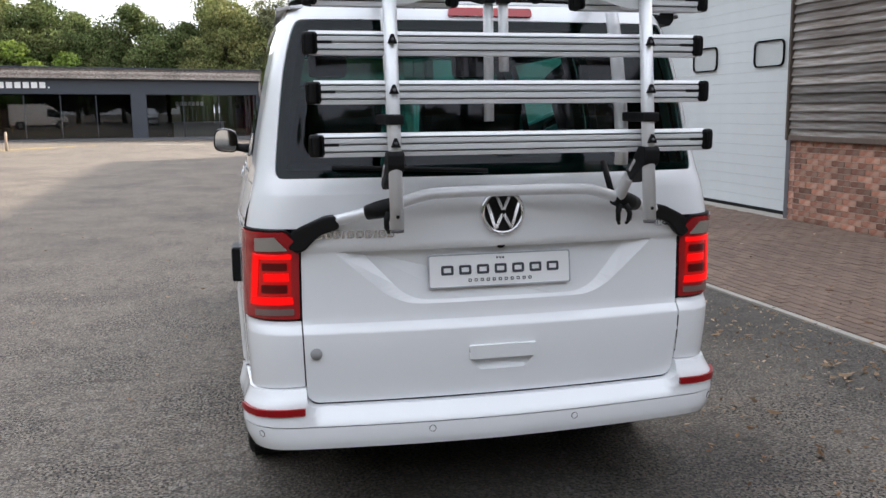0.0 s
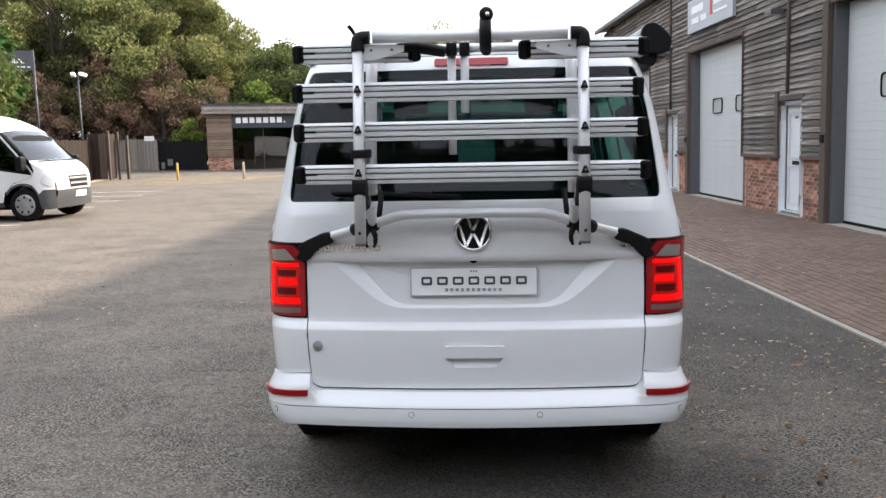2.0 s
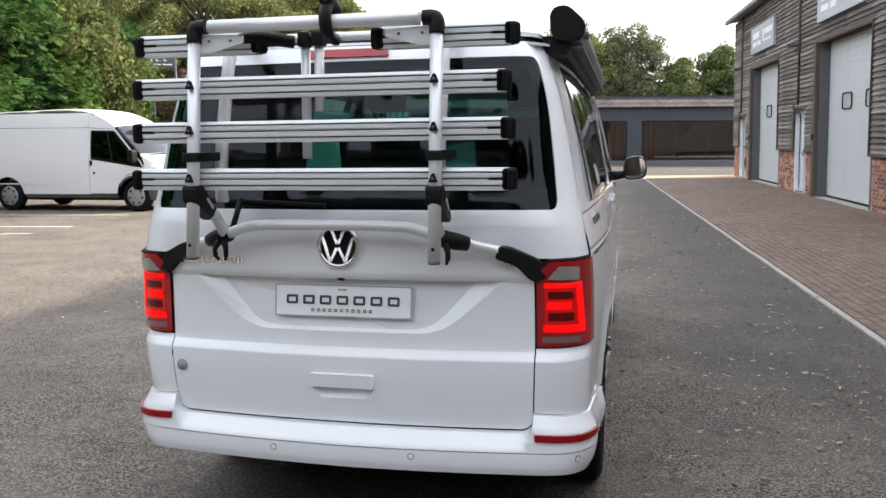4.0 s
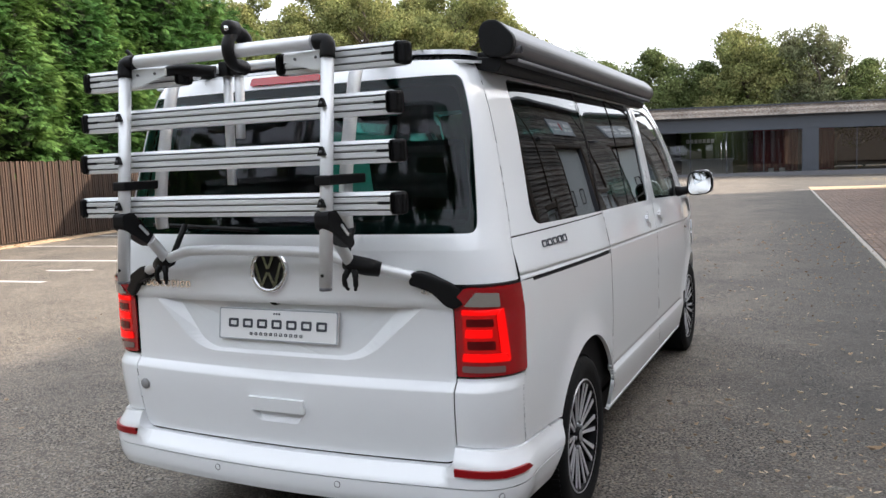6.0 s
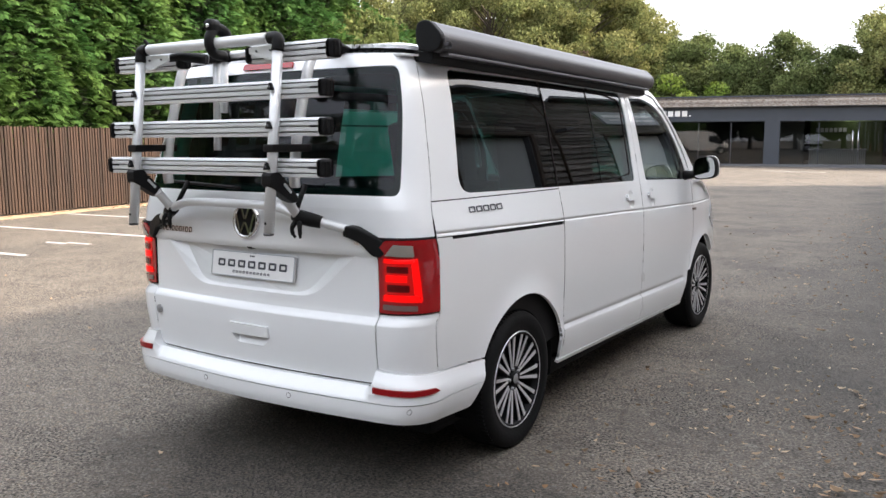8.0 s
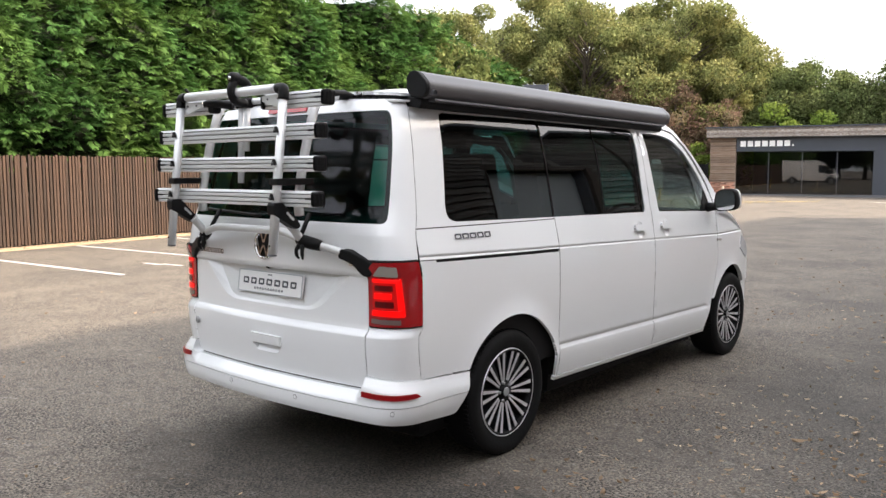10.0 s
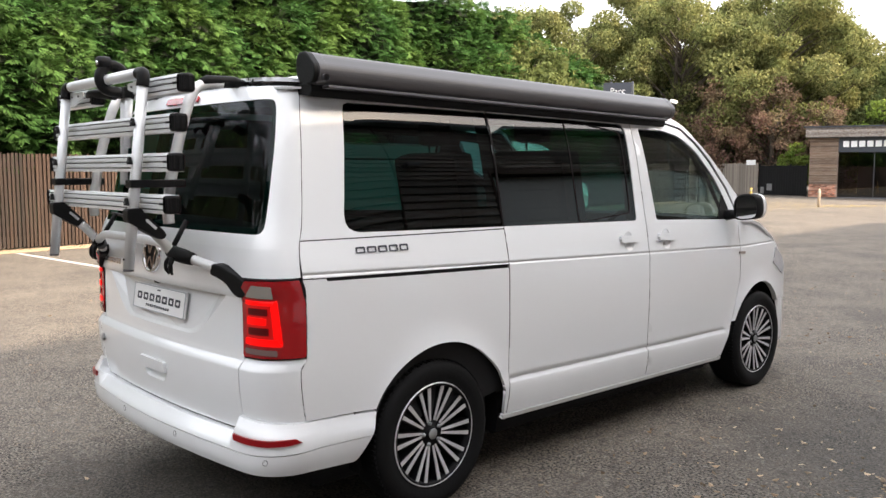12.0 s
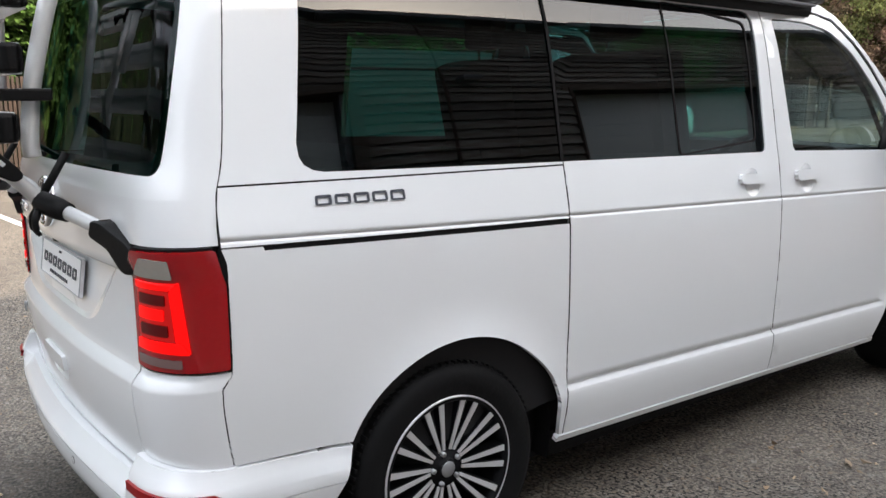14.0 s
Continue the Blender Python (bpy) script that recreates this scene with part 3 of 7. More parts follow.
def line_mark(name, lo, hi, mat, loc, rz, label):
    bm = bmesh.new()
    n = max(1, int((hi[0] - lo[0]) / 0.4))
    for i in range(n + 1):                       # an uneven, worn edge
        x = lo[0] + (hi[0] - lo[0]) * i / n
        for q in (lo[1], hi[1]):
            w = pose(*loc, 0, 0, rz) @ Vector((x, q + rnd.uniform(-0.006, 0.006), 0))
            bm.verts.new((w.x, w.y, ground_z(w.x, w.y) + (0.004 if w.y < 33 else 0.012)))
    bm.verts.ensure_lookup_table()
    for i in range(n):
        bm.faces.new([bm.verts[j] for j in (2 * i, 2 * i + 2, 2 * i + 3, 2 * i + 1)])
    ob = tagged(part(name, bm, mat), label, "road marking", "painted lines", "structure")
    return ob


for i in range(-3, 10):
    y = 6.2 + 2.3 * i
    line_mark("bay_line", (0, -0.05), (4.9, 0.05), "line_paint", (fence_x(y) + 0.75, y - 0.35, 0), 5.0, "worn white painted parking bay line")
for x, y in ((-8.3, 7.3), (-8.6, 9.6), (-8.9, 11.9)):
    line_mark("bay_mark", (0, -0.04), (0.45, 0.04), "line_paint", (x, y, 0), 5.0, "short faded white painted dash on the asphalt")
    line_mark("bay_mark", (0.35, 0.06), (0.85, 0.13), "line_paint", (x, y, 0), 5.0, "short faded white painted dash on the asphalt")
for i in range(6):
    line_mark("yellow_line", (0, -0.05), (6.5, 0.05), "yellow_paint", (-16.4 + 0.35 * i, 31.5 + 1.6 * i, 0), 4.0, "faded yellow painted hatching line")
line_mark("yellow_line", (0, -0.08), (6.0, 0.08), "yellow_paint", (-10.4, 37.0, 0), 62.0, "yellow painted line before the showroom")
line_mark("yellow_line", (0, -0.08), (16.0, 0.08), "yellow_paint", (4.1, 44.4, 0), -38.0, "yellow painted line before the showroom")
line_mark("give_way_line", (0, -0.15), (3.0, 0.15), "line_paint", (-5.6, 43.4, 0), -12.0, "white painted dash before the showroom")
line_mark("kerb_dash", (-0.6, -0.06), (0.0, 0.06), "line_paint", (kerb_x(30.6) + 0.1, 30.6, 0), 3.0, "white painted dash at the end of the paving")
apron = tagged(part("apron", boxm((0.0, 30.5, -0.1), (9.0, 32.6, 0.005)), "gravel"), "pale sandy apron beyond the paving", "paving", kind="structure")
apron.matrix_world = pose(kerb_x(0), 0, 0, 0, 0, YARD_TURN)

# ---------------------------------------------------------------- workshop row
BAY, OPEN0, OPEN1, PD0, PD1 = 7.75, 9.75, 13.6, 14.62, 15.6     # first roller door and staff door, by the camper's y axis
WALL_END, WALL_START, EAVE, HEAD, PLINTH, PITCH = 32.35, -13.6, 5.5, 3.62, 1.1, 0.112
BAYS = (-3, -2, -1, 0, 1, 2)

workshop = thing("workshop_row", "workshop row of weathered timber boards over a brick plinth", "building", (6.55, 15.5, 0), YARD_TURN)
workshop.matrix_world = pose(6.55, 15.5, 0, 0, -0.9, YARD_TURN)


def wy(y):
    """Along the wall, from the camper's y."""
    return y - 15.5


def solid_spans(z):
    """The stretches of wall between the openings at height z."""
    cuts = []
    for k in BAYS:
        if z < HEAD:
            cuts.append((OPEN0 + BAY * k, OPEN1 + BAY * k))
        if z < 2.15:
            cuts.append((PD0 + BAY * k, PD1 + BAY * k))
    spans, a = [], WALL_START
    for c0, c1 in sorted(cuts):
        if c0 > a:
            spans.append((a, c0))
        a = max(a, c1)
    return spans + [(a, WALL_END)]


# backing wall in courses between the openings
for z0, z1 in ((0.0, 2.15), (2.15, HEAD), (HEAD, EAVE)):
    for a, b in solid_spans((z0 + z1) / 2):
        low = z0 == 0.0
        part("wall", boxm((0.012, wy(a), 0 if low else z0), (0.3, wy(b), z1)), "mortar" if low else "dark_wood", workshop)
part("end_wall", boxm((0.3, wy(WALL_END) - 0.3, 0), (12.0, wy(WALL_END), EAVE)), "cladding", workshop)
part("end_wall", boxm((0.3, wy(WALL_START), 0), (12.0, wy(WALL_START) + 0.3, EAVE)), "cladding", workshop)
part("back_wall", boxm((11.7, wy(WALL_START) + 0.3, 0), (12.0, wy(WALL_END) - 0.3, EAVE)), "render_grey", workshop)
part("inner_floor", boxm((0.3, wy(WALL_START) + 0.3, 0), (11.7, wy(WALL_END) - 0.3, 0.02)), "concrete", workshop)
part("roof", prism([(-0.28, EAVE + 0.02), (6.0, EAVE + 0.9), (12.3, EAVE + 0.02), (12.3, EAVE + 0.14), (6.0, EAVE + 1.05), (-0.28, EAVE + 0.14)], wy(WALL_START) - 0.3, wy(WALL_END) + 0.3, "y"), "roof_sheet", workshop)
part("gutter", boxm((-0.36, wy(WALL_START) - 0.3, EAVE - 0.02), (-0.26, wy(WALL_END) + 0.3, EAVE + 0.12), 0.02), "steel_grey", workshop, "dark metal gutter")

board_cache = {}


def board(length):
    """A weathered feather-edged board, thick at its foot."""
    key = round(length, 2)
    if key not in board_cache:
        bm = prism([(-0.012, 0.0), (-0.062, 0.0), (-0.062, 0.014), (-0.024, PITCH + 0.012), (-0.012, PITCH + 0.012)], 0, length, "y")
        board_cache[key] = mesh_of(bm, "cladding", "board")
    return board_cache[key]


rows = int((EAVE - PLINTH) / PITCH)
far_v, far_f = [], []
for r in range(rows):
    z = PLINTH + r * PITCH
    pieces = []
    for a, b in solid_spans(z + 0.01):
        if b - a > 5:
            j = a + (1.6 if r % 2 else 3.1)
            while b - j > 1.0:
                pieces.append((a, j))
                a, j = j, j + 3.9
        pieces.append((a, b))
    for a, b in pieces:
        if b < -6:
            k = len(far_v)
            far_v += [(x, wy(y), zz) for y in (a, b) for x, zz in ((-0.012, z), (-0.042, z), (-0.038, z + PITCH), (-0.012, z + PITCH))]
            far_f += [(k, k + 1, k + 5, k + 4), (k + 1, k + 2, k + 6, k + 5), (k + 2, k + 3, k + 7, k + 6), (k, k + 3, k + 2, k + 1), (k + 4, k + 5, k + 6, k + 7)]
            continue
        ob = part("board", board(b - a - 0.004), "cladding", workshop)
        ob.location = (rnd.uniform(-0.004, 0.003), wy(a) + 0.002, z + rnd.uniform(-0.003, 0.003))
tagged(joined("boards", far_v, far_f, "cladding", workshop), kind="stuff")
for a, b in solid_spans(0.5):
    if b > -6:
        part("drip_board", boxm((-0.075, wy(a), PLINTH - 0.035), (0.0, wy(b), PLINTH + 0.03), 0.004), "post_wood", workshop)

# bricks of the plinth
brick_full = mesh_of(boxm((0.004, -0.1075, -0.0325), (0.05, 0.1075, 0.0325), 0.004), "brick", "brick")
brick_half = mesh_of(boxm((0.004, -0.0513, -0.0325), (0.05, 0.0513, 0.0325), 0.004), "brick", "brick_half")
far_v, far_f, n_bricks = [], [], 0
pf = [(v.co.x, v.co.y, v.co.z) for v in brick_full.vertices], [tuple(p.vertices) for p in brick_full.polygons]
ph = [(v.co.x, v.co.y, v.co.z) for v in brick_half.vertices], [tuple(p.vertices) for p in brick_half.polygons]
for a, b in sorted(solid_spans(0.5), key=lambda s: abs(s[0] - 11)):
    for c in range(14):
        y, z = a + 0.004, 0.0425 + c * 0.0755
        first = True
        while y < b - 0.09:
            half = (first and c % 2) or y + 0.215 > b
            w = 0.1026 if half else 0.215
            first = False
            near = n_bricks < 300 and -1 < a < 17
            if near:
                ob = part("brick", brick_half if half else brick_full, "brick", workshop)
                ob.location = (rnd.uniform(-0.003, 0.003), wy(y + w / 2), z)
                n_bricks += 1
            elif b > -6:
                k = len(far_v)
                pv, pfc = ph if half else pf
                far_v += [(p[0], wy(y + w / 2) + p[1], z + p[2]) for p in pv]
                far_f += [tuple(k + i for i in f) for f in pfc]
            y += w + 0.01
tagged(joined("bricks", far_v, far_f, "brick", workshop), kind="stuff")

# roller doors, staff doors, posts, signs, lamps: one bay after the other
panel_h = (HEAD - 0.06) / 24
panel_mesh = mesh_of(boxm((0, 0, 0.0006), (0.045, OPEN1 - OPEN0 - 0.16, panel_h - 0.0006), 0.0028), "door_white", "door_panel")
for k in BAYS:
    d0, d1 = wy(OPEN0 + BAY * k), wy(OPEN1 + BAY * k)
    door = new("roller_door")
    door.parent = workshop
    door.location = (0.22, d0 + 0.08, 0.06)
    door["label"] = "white sectional roller door with two small windows"
    for i in range(24):
        part("door_panel", panel_mesh, "door_white", door).location = (0, 0, i * panel_h)
    part("bottom_seal", boxm((-0.01, 0, -0.05), (0.05, OPEN1 - OPEN0 - 0.16, 0.004), 0.008), "rubber", door, "black rubber bottom seal")
    for w0 in (0.38, 1.95):
        ring = rounded([(w0, 1.98), (w0 + 0.66, 1.98), (w0 + 0.66, 2.35), (w0, 2.35)], 0.1)
        hole = rounded([(w0 + 0.022, 2.002), (w0 + 0.638, 2.002), (w0 + 0.638, 2.328), (w0 + 0.022, 2.328)], 0.085)
        part("window_frame", patch(ring, [hole], lambda u, v: Vector((-0.012, u, v)), 0.1, 0.02), "rubber", door, "black rubber window frame")
        part("window_pane", patch(hole, [], lambda u, v: Vector((-0.005, u, v)), 0.1, 0), "opal_pane", door, "opal plastic window pane")
    for side, y in (("far", d1), ("near", d0)):
        part("door_post", boxm((0.0, y if side == "far" else y - 0.0, 0), (0.28, y + (-0.08 if side == "far" else 0.08), HEAD)), "steel_grey", workshop)
        part("door_post", boxm((-0.09, y if side == "far" else y - 0.04, 0.0 if side == "far" else PLINTH - 0.035), (0.0, y + (0.2 if side == "far" else 0.0), HEAD + 0.06), 0.006), "post_wood", workshop, "upright timber door post" if side == "far" else "thin dark edge trim")
    part("door_head", boxm((-0.06, d0 - 0.14, HEAD), (0.28, d1 + 0.2, HEAD + 0.12), 0.006), "post_wood", workshop)
    part("door_sill", boxm((-0.06, d0, 0), (0.28, d1, 0.014)), "concrete", workshop)

    p0, p1 = wy(PD0 + BAY * k), wy(PD1 + BAY * k)
    sd = new("staff_door")
    sd.parent = workshop
    sd["label"] = "white panelled staff door with a letter slot"
    part("door_frame", patch([(p0, 0.02), (p1, 0.02), (p1, 2.12), (p0, 2.12)], [[(p0 + 0.07, 0.09), (p1 - 0.07, 0.09), (p1 - 0.07, 2.05), (p0 + 0.07, 2.05)]], lambda u, v: Vector((0.06, u, v)), 0.3, 0.1), "upvc", sd)
    part("door_leaf", boxm((0.085, p0 + 0.075, 0.095), (0.13, p1 - 0.075, 2.045), 0.006), "upvc", sd)
    for z0, z1 in ((0.22, 0.92), (1.06, 1.9)):
        part("door_inset", patch(rounded([(p0 + 0.2, z0), (p1 - 0.2, z0), (p1 - 0.2, z1), (p0 + 0.2, z1)], 0.02), [rounded([(p0 + 0.225, z0 + 0.025), (p1 - 0.225, z0 + 0.025), (p1 - 0.225, z1 - 0.025), (p0 + 0.225, z1 - 0.025)], 0.02)], lambda u, v: Vector((0.076, u, v)), 0.2, 0.012), "upvc", sd)
    part("letter_slot", boxm((0.068, p0 + 0.32, 0.95), (0.09, p1 - 0.34, 1.02), 0.008), "black_plastic", sd, "black letter slot")
    part("door_handle", boxm((0.04, p0 + 0.1, 1.0), (0.085, p0 + 0.14, 1.14), 0.008), "black_plastic", sd, "black lever handle")
    part("name_plate", boxm((0.078, p0 + 0.42, 1.8), (0.086, p1 - 0.42, 1.84)), "steel_grey", sd)
    part("door_post", boxm((-0.085, p1, PLINTH), (0.06, p1 + 0.14, 2.3), 0.005), "post_wood", workshop)
    part("door_head", boxm((-0.06, p0 - 0.06, 2.14), (0.06, p1, 2.24), 0.005), "post_wood", workshop)
    part("door_step", boxm((-0.08, p0 - 0.02, 0), (0.2, p1 + 0.02, 0.03), 0.004), "concrete", workshop)
    part("downpipe", tube(bmesh.new(), [(-0.095, wy(15.14 + BAY * k), 2.25), (-0.095, wy(15.14 + BAY * k), EAVE)], 0.03), "post_wood", workshop, "brown rainwater pipe")
    part("keypad", boxm((-0.12, wy(13.64 + BAY * k), 1.37), (-0.09, wy(13.76 + BAY * k), 1.5), 0.006), "black_plastic", workshop, "black door control box")
    lamp = new("flood_lamp")
    lamp.parent = workshop
    lamp.location = (0, wy(15.5 + BAY * k), 3.78)
    lamp["label"] = "grey wall flood lamp, unlit"
    part("lamp_head", boxm((-0.34, -0.16, -0.05), (-0.1, 0.16, 0.04), 0.02), "steel_grey", lamp)
    part("lamp_glass", boxm((-0.33, -0.14, -0.062), (-0.12, 0.14, -0.05), 0.004), "clear_lens", lamp)
    part("bracket", boxm((-0.12, -0.03, -0.03), (-0.03, 0.03, 0.06), 0.008), "steel_grey", lamp)
    if k >= 1:
        s0 = wy(17.95 + BAY * (k - 1))
        sign = new("wall_sign")
        sign.parent = workshop
        sign["label"] = "pale grey company sign board on the timber wall"
        part("sign_panel", boxm((-0.13, s0, 4.06), (-0.05, s0 + 3.25, 4.86), 0.01), "sign_board", sign)
        for j, (u0, u1, v0, v1, mt) in enumerate(((2.0, 2.9, 4.5, 4.68, "sign_white"), (2.35, 2.9, 4.26, 4.4, "sign_white"), (1.75, 2.2, 4.26, 4.4, "sign_white"), (0.2, 1.25, 4.5, 4.66, "sign_white"), (0.35, 1.25, 4.3, 4.36, "sign_white"), (1.35, 1.5, 4.3, 4.7, "sign_red" if k == 1 else "sign_white"))):
            part("sign_bar", boxm((-0.138, s0 + u0, v0), (-0.128, s0 + u1, v1)), mt, sign)

# ---------------------------------------------------------------- showroom across the yard
showroom = thing("showroom", "long low showroom with dark fascia, timber band and large shop windows", "building", (-15.9, 49.3, 0), 8.0)
SH_L = 34.0


def sh_top(x):
    return 3.98 - 0.009 * x


def sh_head(x):
    return 2.55 - 0.008 * x


def band(name, z0, z1, y0, y1, mat, x0=0.0, x1=SH_L, label=""):
    """A strip along the front, whose foot and top follow z0(x), z1(x)."""
    bm = bmesh.new()
    vs = [bm.verts.new((x, y, z)) for x in (x0, x1) for y in (y0, y1) for z in (z0(x), z1(x))]
    for f in ((0, 1, 3, 2), (4, 6, 7, 5), (0, 4, 5, 1), (2, 3, 7, 6), (1, 5, 7, 3), (0, 2, 6, 4)):
        bm.faces.new([vs[i] for i in f])
    bmesh.ops.recalc_face_normals(bm, faces=bm.faces[:])
    return part(name, bm, mat, showroom, label)


for i in range(4):          # timber band of four boards
    band("fascia_board", lambda x, i=i: sh_top(x) - 0.58 + i * 0.135, lambda x, i=i: sh_top(x) - 0.452 + i * 0.135, -0.42 + 0.006 * (i % 2), -0.34, "cladding", -0.15, SH_L)
band("roof_edge", lambda x: sh_top(x) - 0.04, lambda x: sh_top(x) + 0.03, -0.5, 0.1, "fascia", -0.25, SH_L + 0.2, "dark metal roof edge")
band("roof", lambda x: sh_top(x) - 0.34, lambda x: sh_top(x) - 0.06, -0.34, 11.0, "roof_sheet", -0.1, SH_L)
band("soffit", lambda x: sh_top(x) - 0.62, lambda x: sh_top(x) - 0.585, -0.34, 0.0, "fascia", 0, SH_L)
band("fascia_panel", sh_head, lambda x: sh_top(x) - 0.585, 0.0, 0.2, "fascia", 1.52, SH_L, "dark blue-grey fascia panel")
part("back_wall", boxm((0, 10.6, 0), (SH_L, 10.9, 3.0)), "render_grey", showroom)
part("end_wall", boxm((0, 0.3, 0), (0.25, 10.6, 3.36)), "cladding", showroom)
part("end_wall", boxm((SH_L - 0.25, 0.3, 0), (SH_L, 10.6, 2.6)), "cladding", showroom)
part("inner_floor", boxm((0.25, 0.0, -0.4), (SH_L - 0.25, 10.6, -0.12)), "steel_grey", showroom)
part("inner_ceiling", boxm((0.25, 0.2, 2.7), (SH_L - 0.25, 10.6, 2.8)), "trim_pale", showroom)
# timber and brick pier at the end
part("pier_core", boxm((0.0, 0.03, 0), (1.5, 0.3, 3.36)), "mortar", showroom)
for i in range(19):
    part("pier_board", boxm((0, -0.02 + 0.006 * (i % 2), 0.74 + i * 0.138), (1.5, 0.03, 0.74 + i * 0.138 + 0.128)), "pier_wood", showroom)
for c in range(9):
    for j in range(7):
        x = 0.005 + j * 0.215 - (0.1 if c % 2 else 0)
        part("pier_brick", boxm((max(0, x), -0.008, 0.01 + c * 0.08), (min(1.5, x + 0.203), 0.03, 0.01 + c * 0.08 + 0.068)), "brick", showroom)
PILLARS = ((8.87, 9.7), (17.81, 18.67), (26.6, 27.4))
for a, b in PILLARS:
    band("pillar", lambda x: -0.45, sh_head, -0.04, 0.25, "fascia", a, b)
part("plinth_strip", boxm((1.52, -0.06, -0.45), (SH_L, 0.12, 0.02), 0.005), "steel_grey", showroom)
BAYS_SH = ((1.52, 8.87, 4), (9.7, 17.81, 4), (18.67, 26.6, 4), (27.4, SH_L - 0.3, 3))
for a, b, n in BAYS_SH:
    win = new("shop_window")
    win.parent = showroom
    win["label"] = "large dark shop window with slim frames"
    w = (b - a) / n
    for i in range(n):
        x0, x1 = a + i * w, a + (i + 1) * w
        pane = part("pane", patch([(x0 + 0.02, -0.3), (x1 - 0.02, -0.3), (x1 - 0.02, sh_head(x1) - 0.05), (x0 + 0.02, sh_head(x0) - 0.05)], [], lambda u, v: Vector((u, 0.1, v)), 2.0, 0), "glass_shop", win)
        pane.visible_shadow = False
        if i:
            part("mullion", boxm((x0 - 0.02, 0.06, -0.3), (x0 + 0.02, 0.14, sh_head(x0))), "fascia", win)
# seen through the glass: partition walls, a reception desk, a green wall, curtains, tubs, ceiling lights
part("partition", boxm((1.6, 4.5, -0.15), (9.2, 4.6, 2.7)), "sign_dark", showroom)
part("partition", boxm((9.25, 0.3, -0.15), (9.35, 10.6, 2.7)), "trim_pale", showroom)
part("partition", boxm((18.2, 0.3, -0.15), (18.3, 10.6, 2.7)), "sign_dark", showroom)
part("green_wall", boxm((11.2, 4.6, -0.15), (15.2, 4.7, 2.7)), material("green_wall", (0.12, 0.17, 0.06), rough=0.8, vary=0.2, scale=4), showroom, "olive green wall")
part("white_wall", boxm((9.4, 2.9, -0.15), (10.9, 3.0, 2.7)), "render_grey", showroom)
desk = thing("reception_desk", "pale ribbed reception desk behind the shop window", "desk")
desk.matrix_world = showroom.matrix_world @ pose(11.2, 2.4, -0.12)
part("top", boxm((-0.05, -0.05, 0.93), (3.1, 0.75, 0.98), 0.01), "sign_white", desk)
for i in range(30):
    part("slat", boxm((0.02 + i * 0.1, 0, 0), (0.02 + i * 0.1 + 0.085, 0.05, 0.93), 0.006), "sign_white", desk)
part("body", boxm((0.02, 0.05, 0), (3.02, 0.7, 0.93)), "trim_pale", desk)
part("desk_label", boxm((1.7, -0.015, 0.28), (2.2, 0.0, 0.36)), "sign_white", desk)
red_cloth = material("red_cloth", (0.16, 0.012, 0.018), rough=0.9, vary=0.3, scale=6, bump=0.2)
for x0, x1 in ((15.25, 17.75), (18.75, 19.7)):
    cur = thing("red_curtain", "dark red curtain hanging behind the shop window", "curtain", group="showroom curtains")
    cur.matrix_world = showroom.matrix_world @ pose(x0, 0.8, 0)
    bm = bmesh.new()
    n = int((x1 - x0) / 0.05)
    lo = [bm.verts.new((i * 0.05, 0.05 * math.sin(i * 1.3) + 0.02 * math.sin(i * 0.7), 0.06)) for i in range(n)]
    hi = [bm.verts.new((i * 0.05, 0.05 * math.sin(i * 1.3), 2.45)) for i in range(n)]
    for i in range(n - 1):
        bm.faces.new((lo[i], lo[i + 1], hi[i + 1], hi[i])).smooth = True
    part("cloth", bm, red_cloth, cur)
for x in (16.2, 16.8):
    tub = thing("plant_tub", "small white tub on the floor by the shop window", "tub", group="showroom tubs")
    tub.matrix_world = showroom.matrix_world @ pose(x, 0.45, -0.12)
    part("tub_body", lathe(bmesh.new(), [(0.0, 0), (0.13, 0), (0.17, 0.35), (0.15, 0.35), (0.13, 0.3), (0.0, 0.3)], 16, "z"), "sign_white", tub)
for x, y in ((12.7, 3.0), (14.4, 3.0), (13.5, 4.0)):
    cl = thing("ceiling_light", "square lit ceiling light panel in the showroom", "lamp", group="showroom ceiling lights")
    cl.matrix_world = showroom.matrix_world @ pose(x, y, 2.66)
    part("light_panel", boxm((-0.25, -0.25, 0), (0.25, 0.25, 0.04)), material("light_panel", (0.9, 0.9, 0.9), emit=(1, 0.97, 0.9), emit_strength=3.0), cl)
for x in (15.0, 16.1):
    part("door_bar", tube(bmesh.new(), [(13.45 + (x - 15) * 0.25, 0.03, 0.75), (13.45 + (x - 15) * 0.25, 0.03, 1.95)], 0.02, 8), "chrome", showroom, "long chrome door pull")
# lettering on the fascia and on the inner wall, drawn as plain white blocks
for i in range(7):
    part("sign_block", boxm((1.76 + i * 0.41, -0.05, 2.82), (1.76 + i * 0.41 + 0.30, 0.0, 3.15)), "sign_white", showroom)
part("sign_block", boxm((4.64, -0.05, 2.82), (4.72, 0.0, 2.90)), "sign_white", showroom)
for i in range(7):
    part("sign_block", boxm((11.5 + i * 0.25, 4.5, 1.85), (11.5 + i * 0.25 + 0.19, 4.6, 2.1)), "sign_white", showroom)

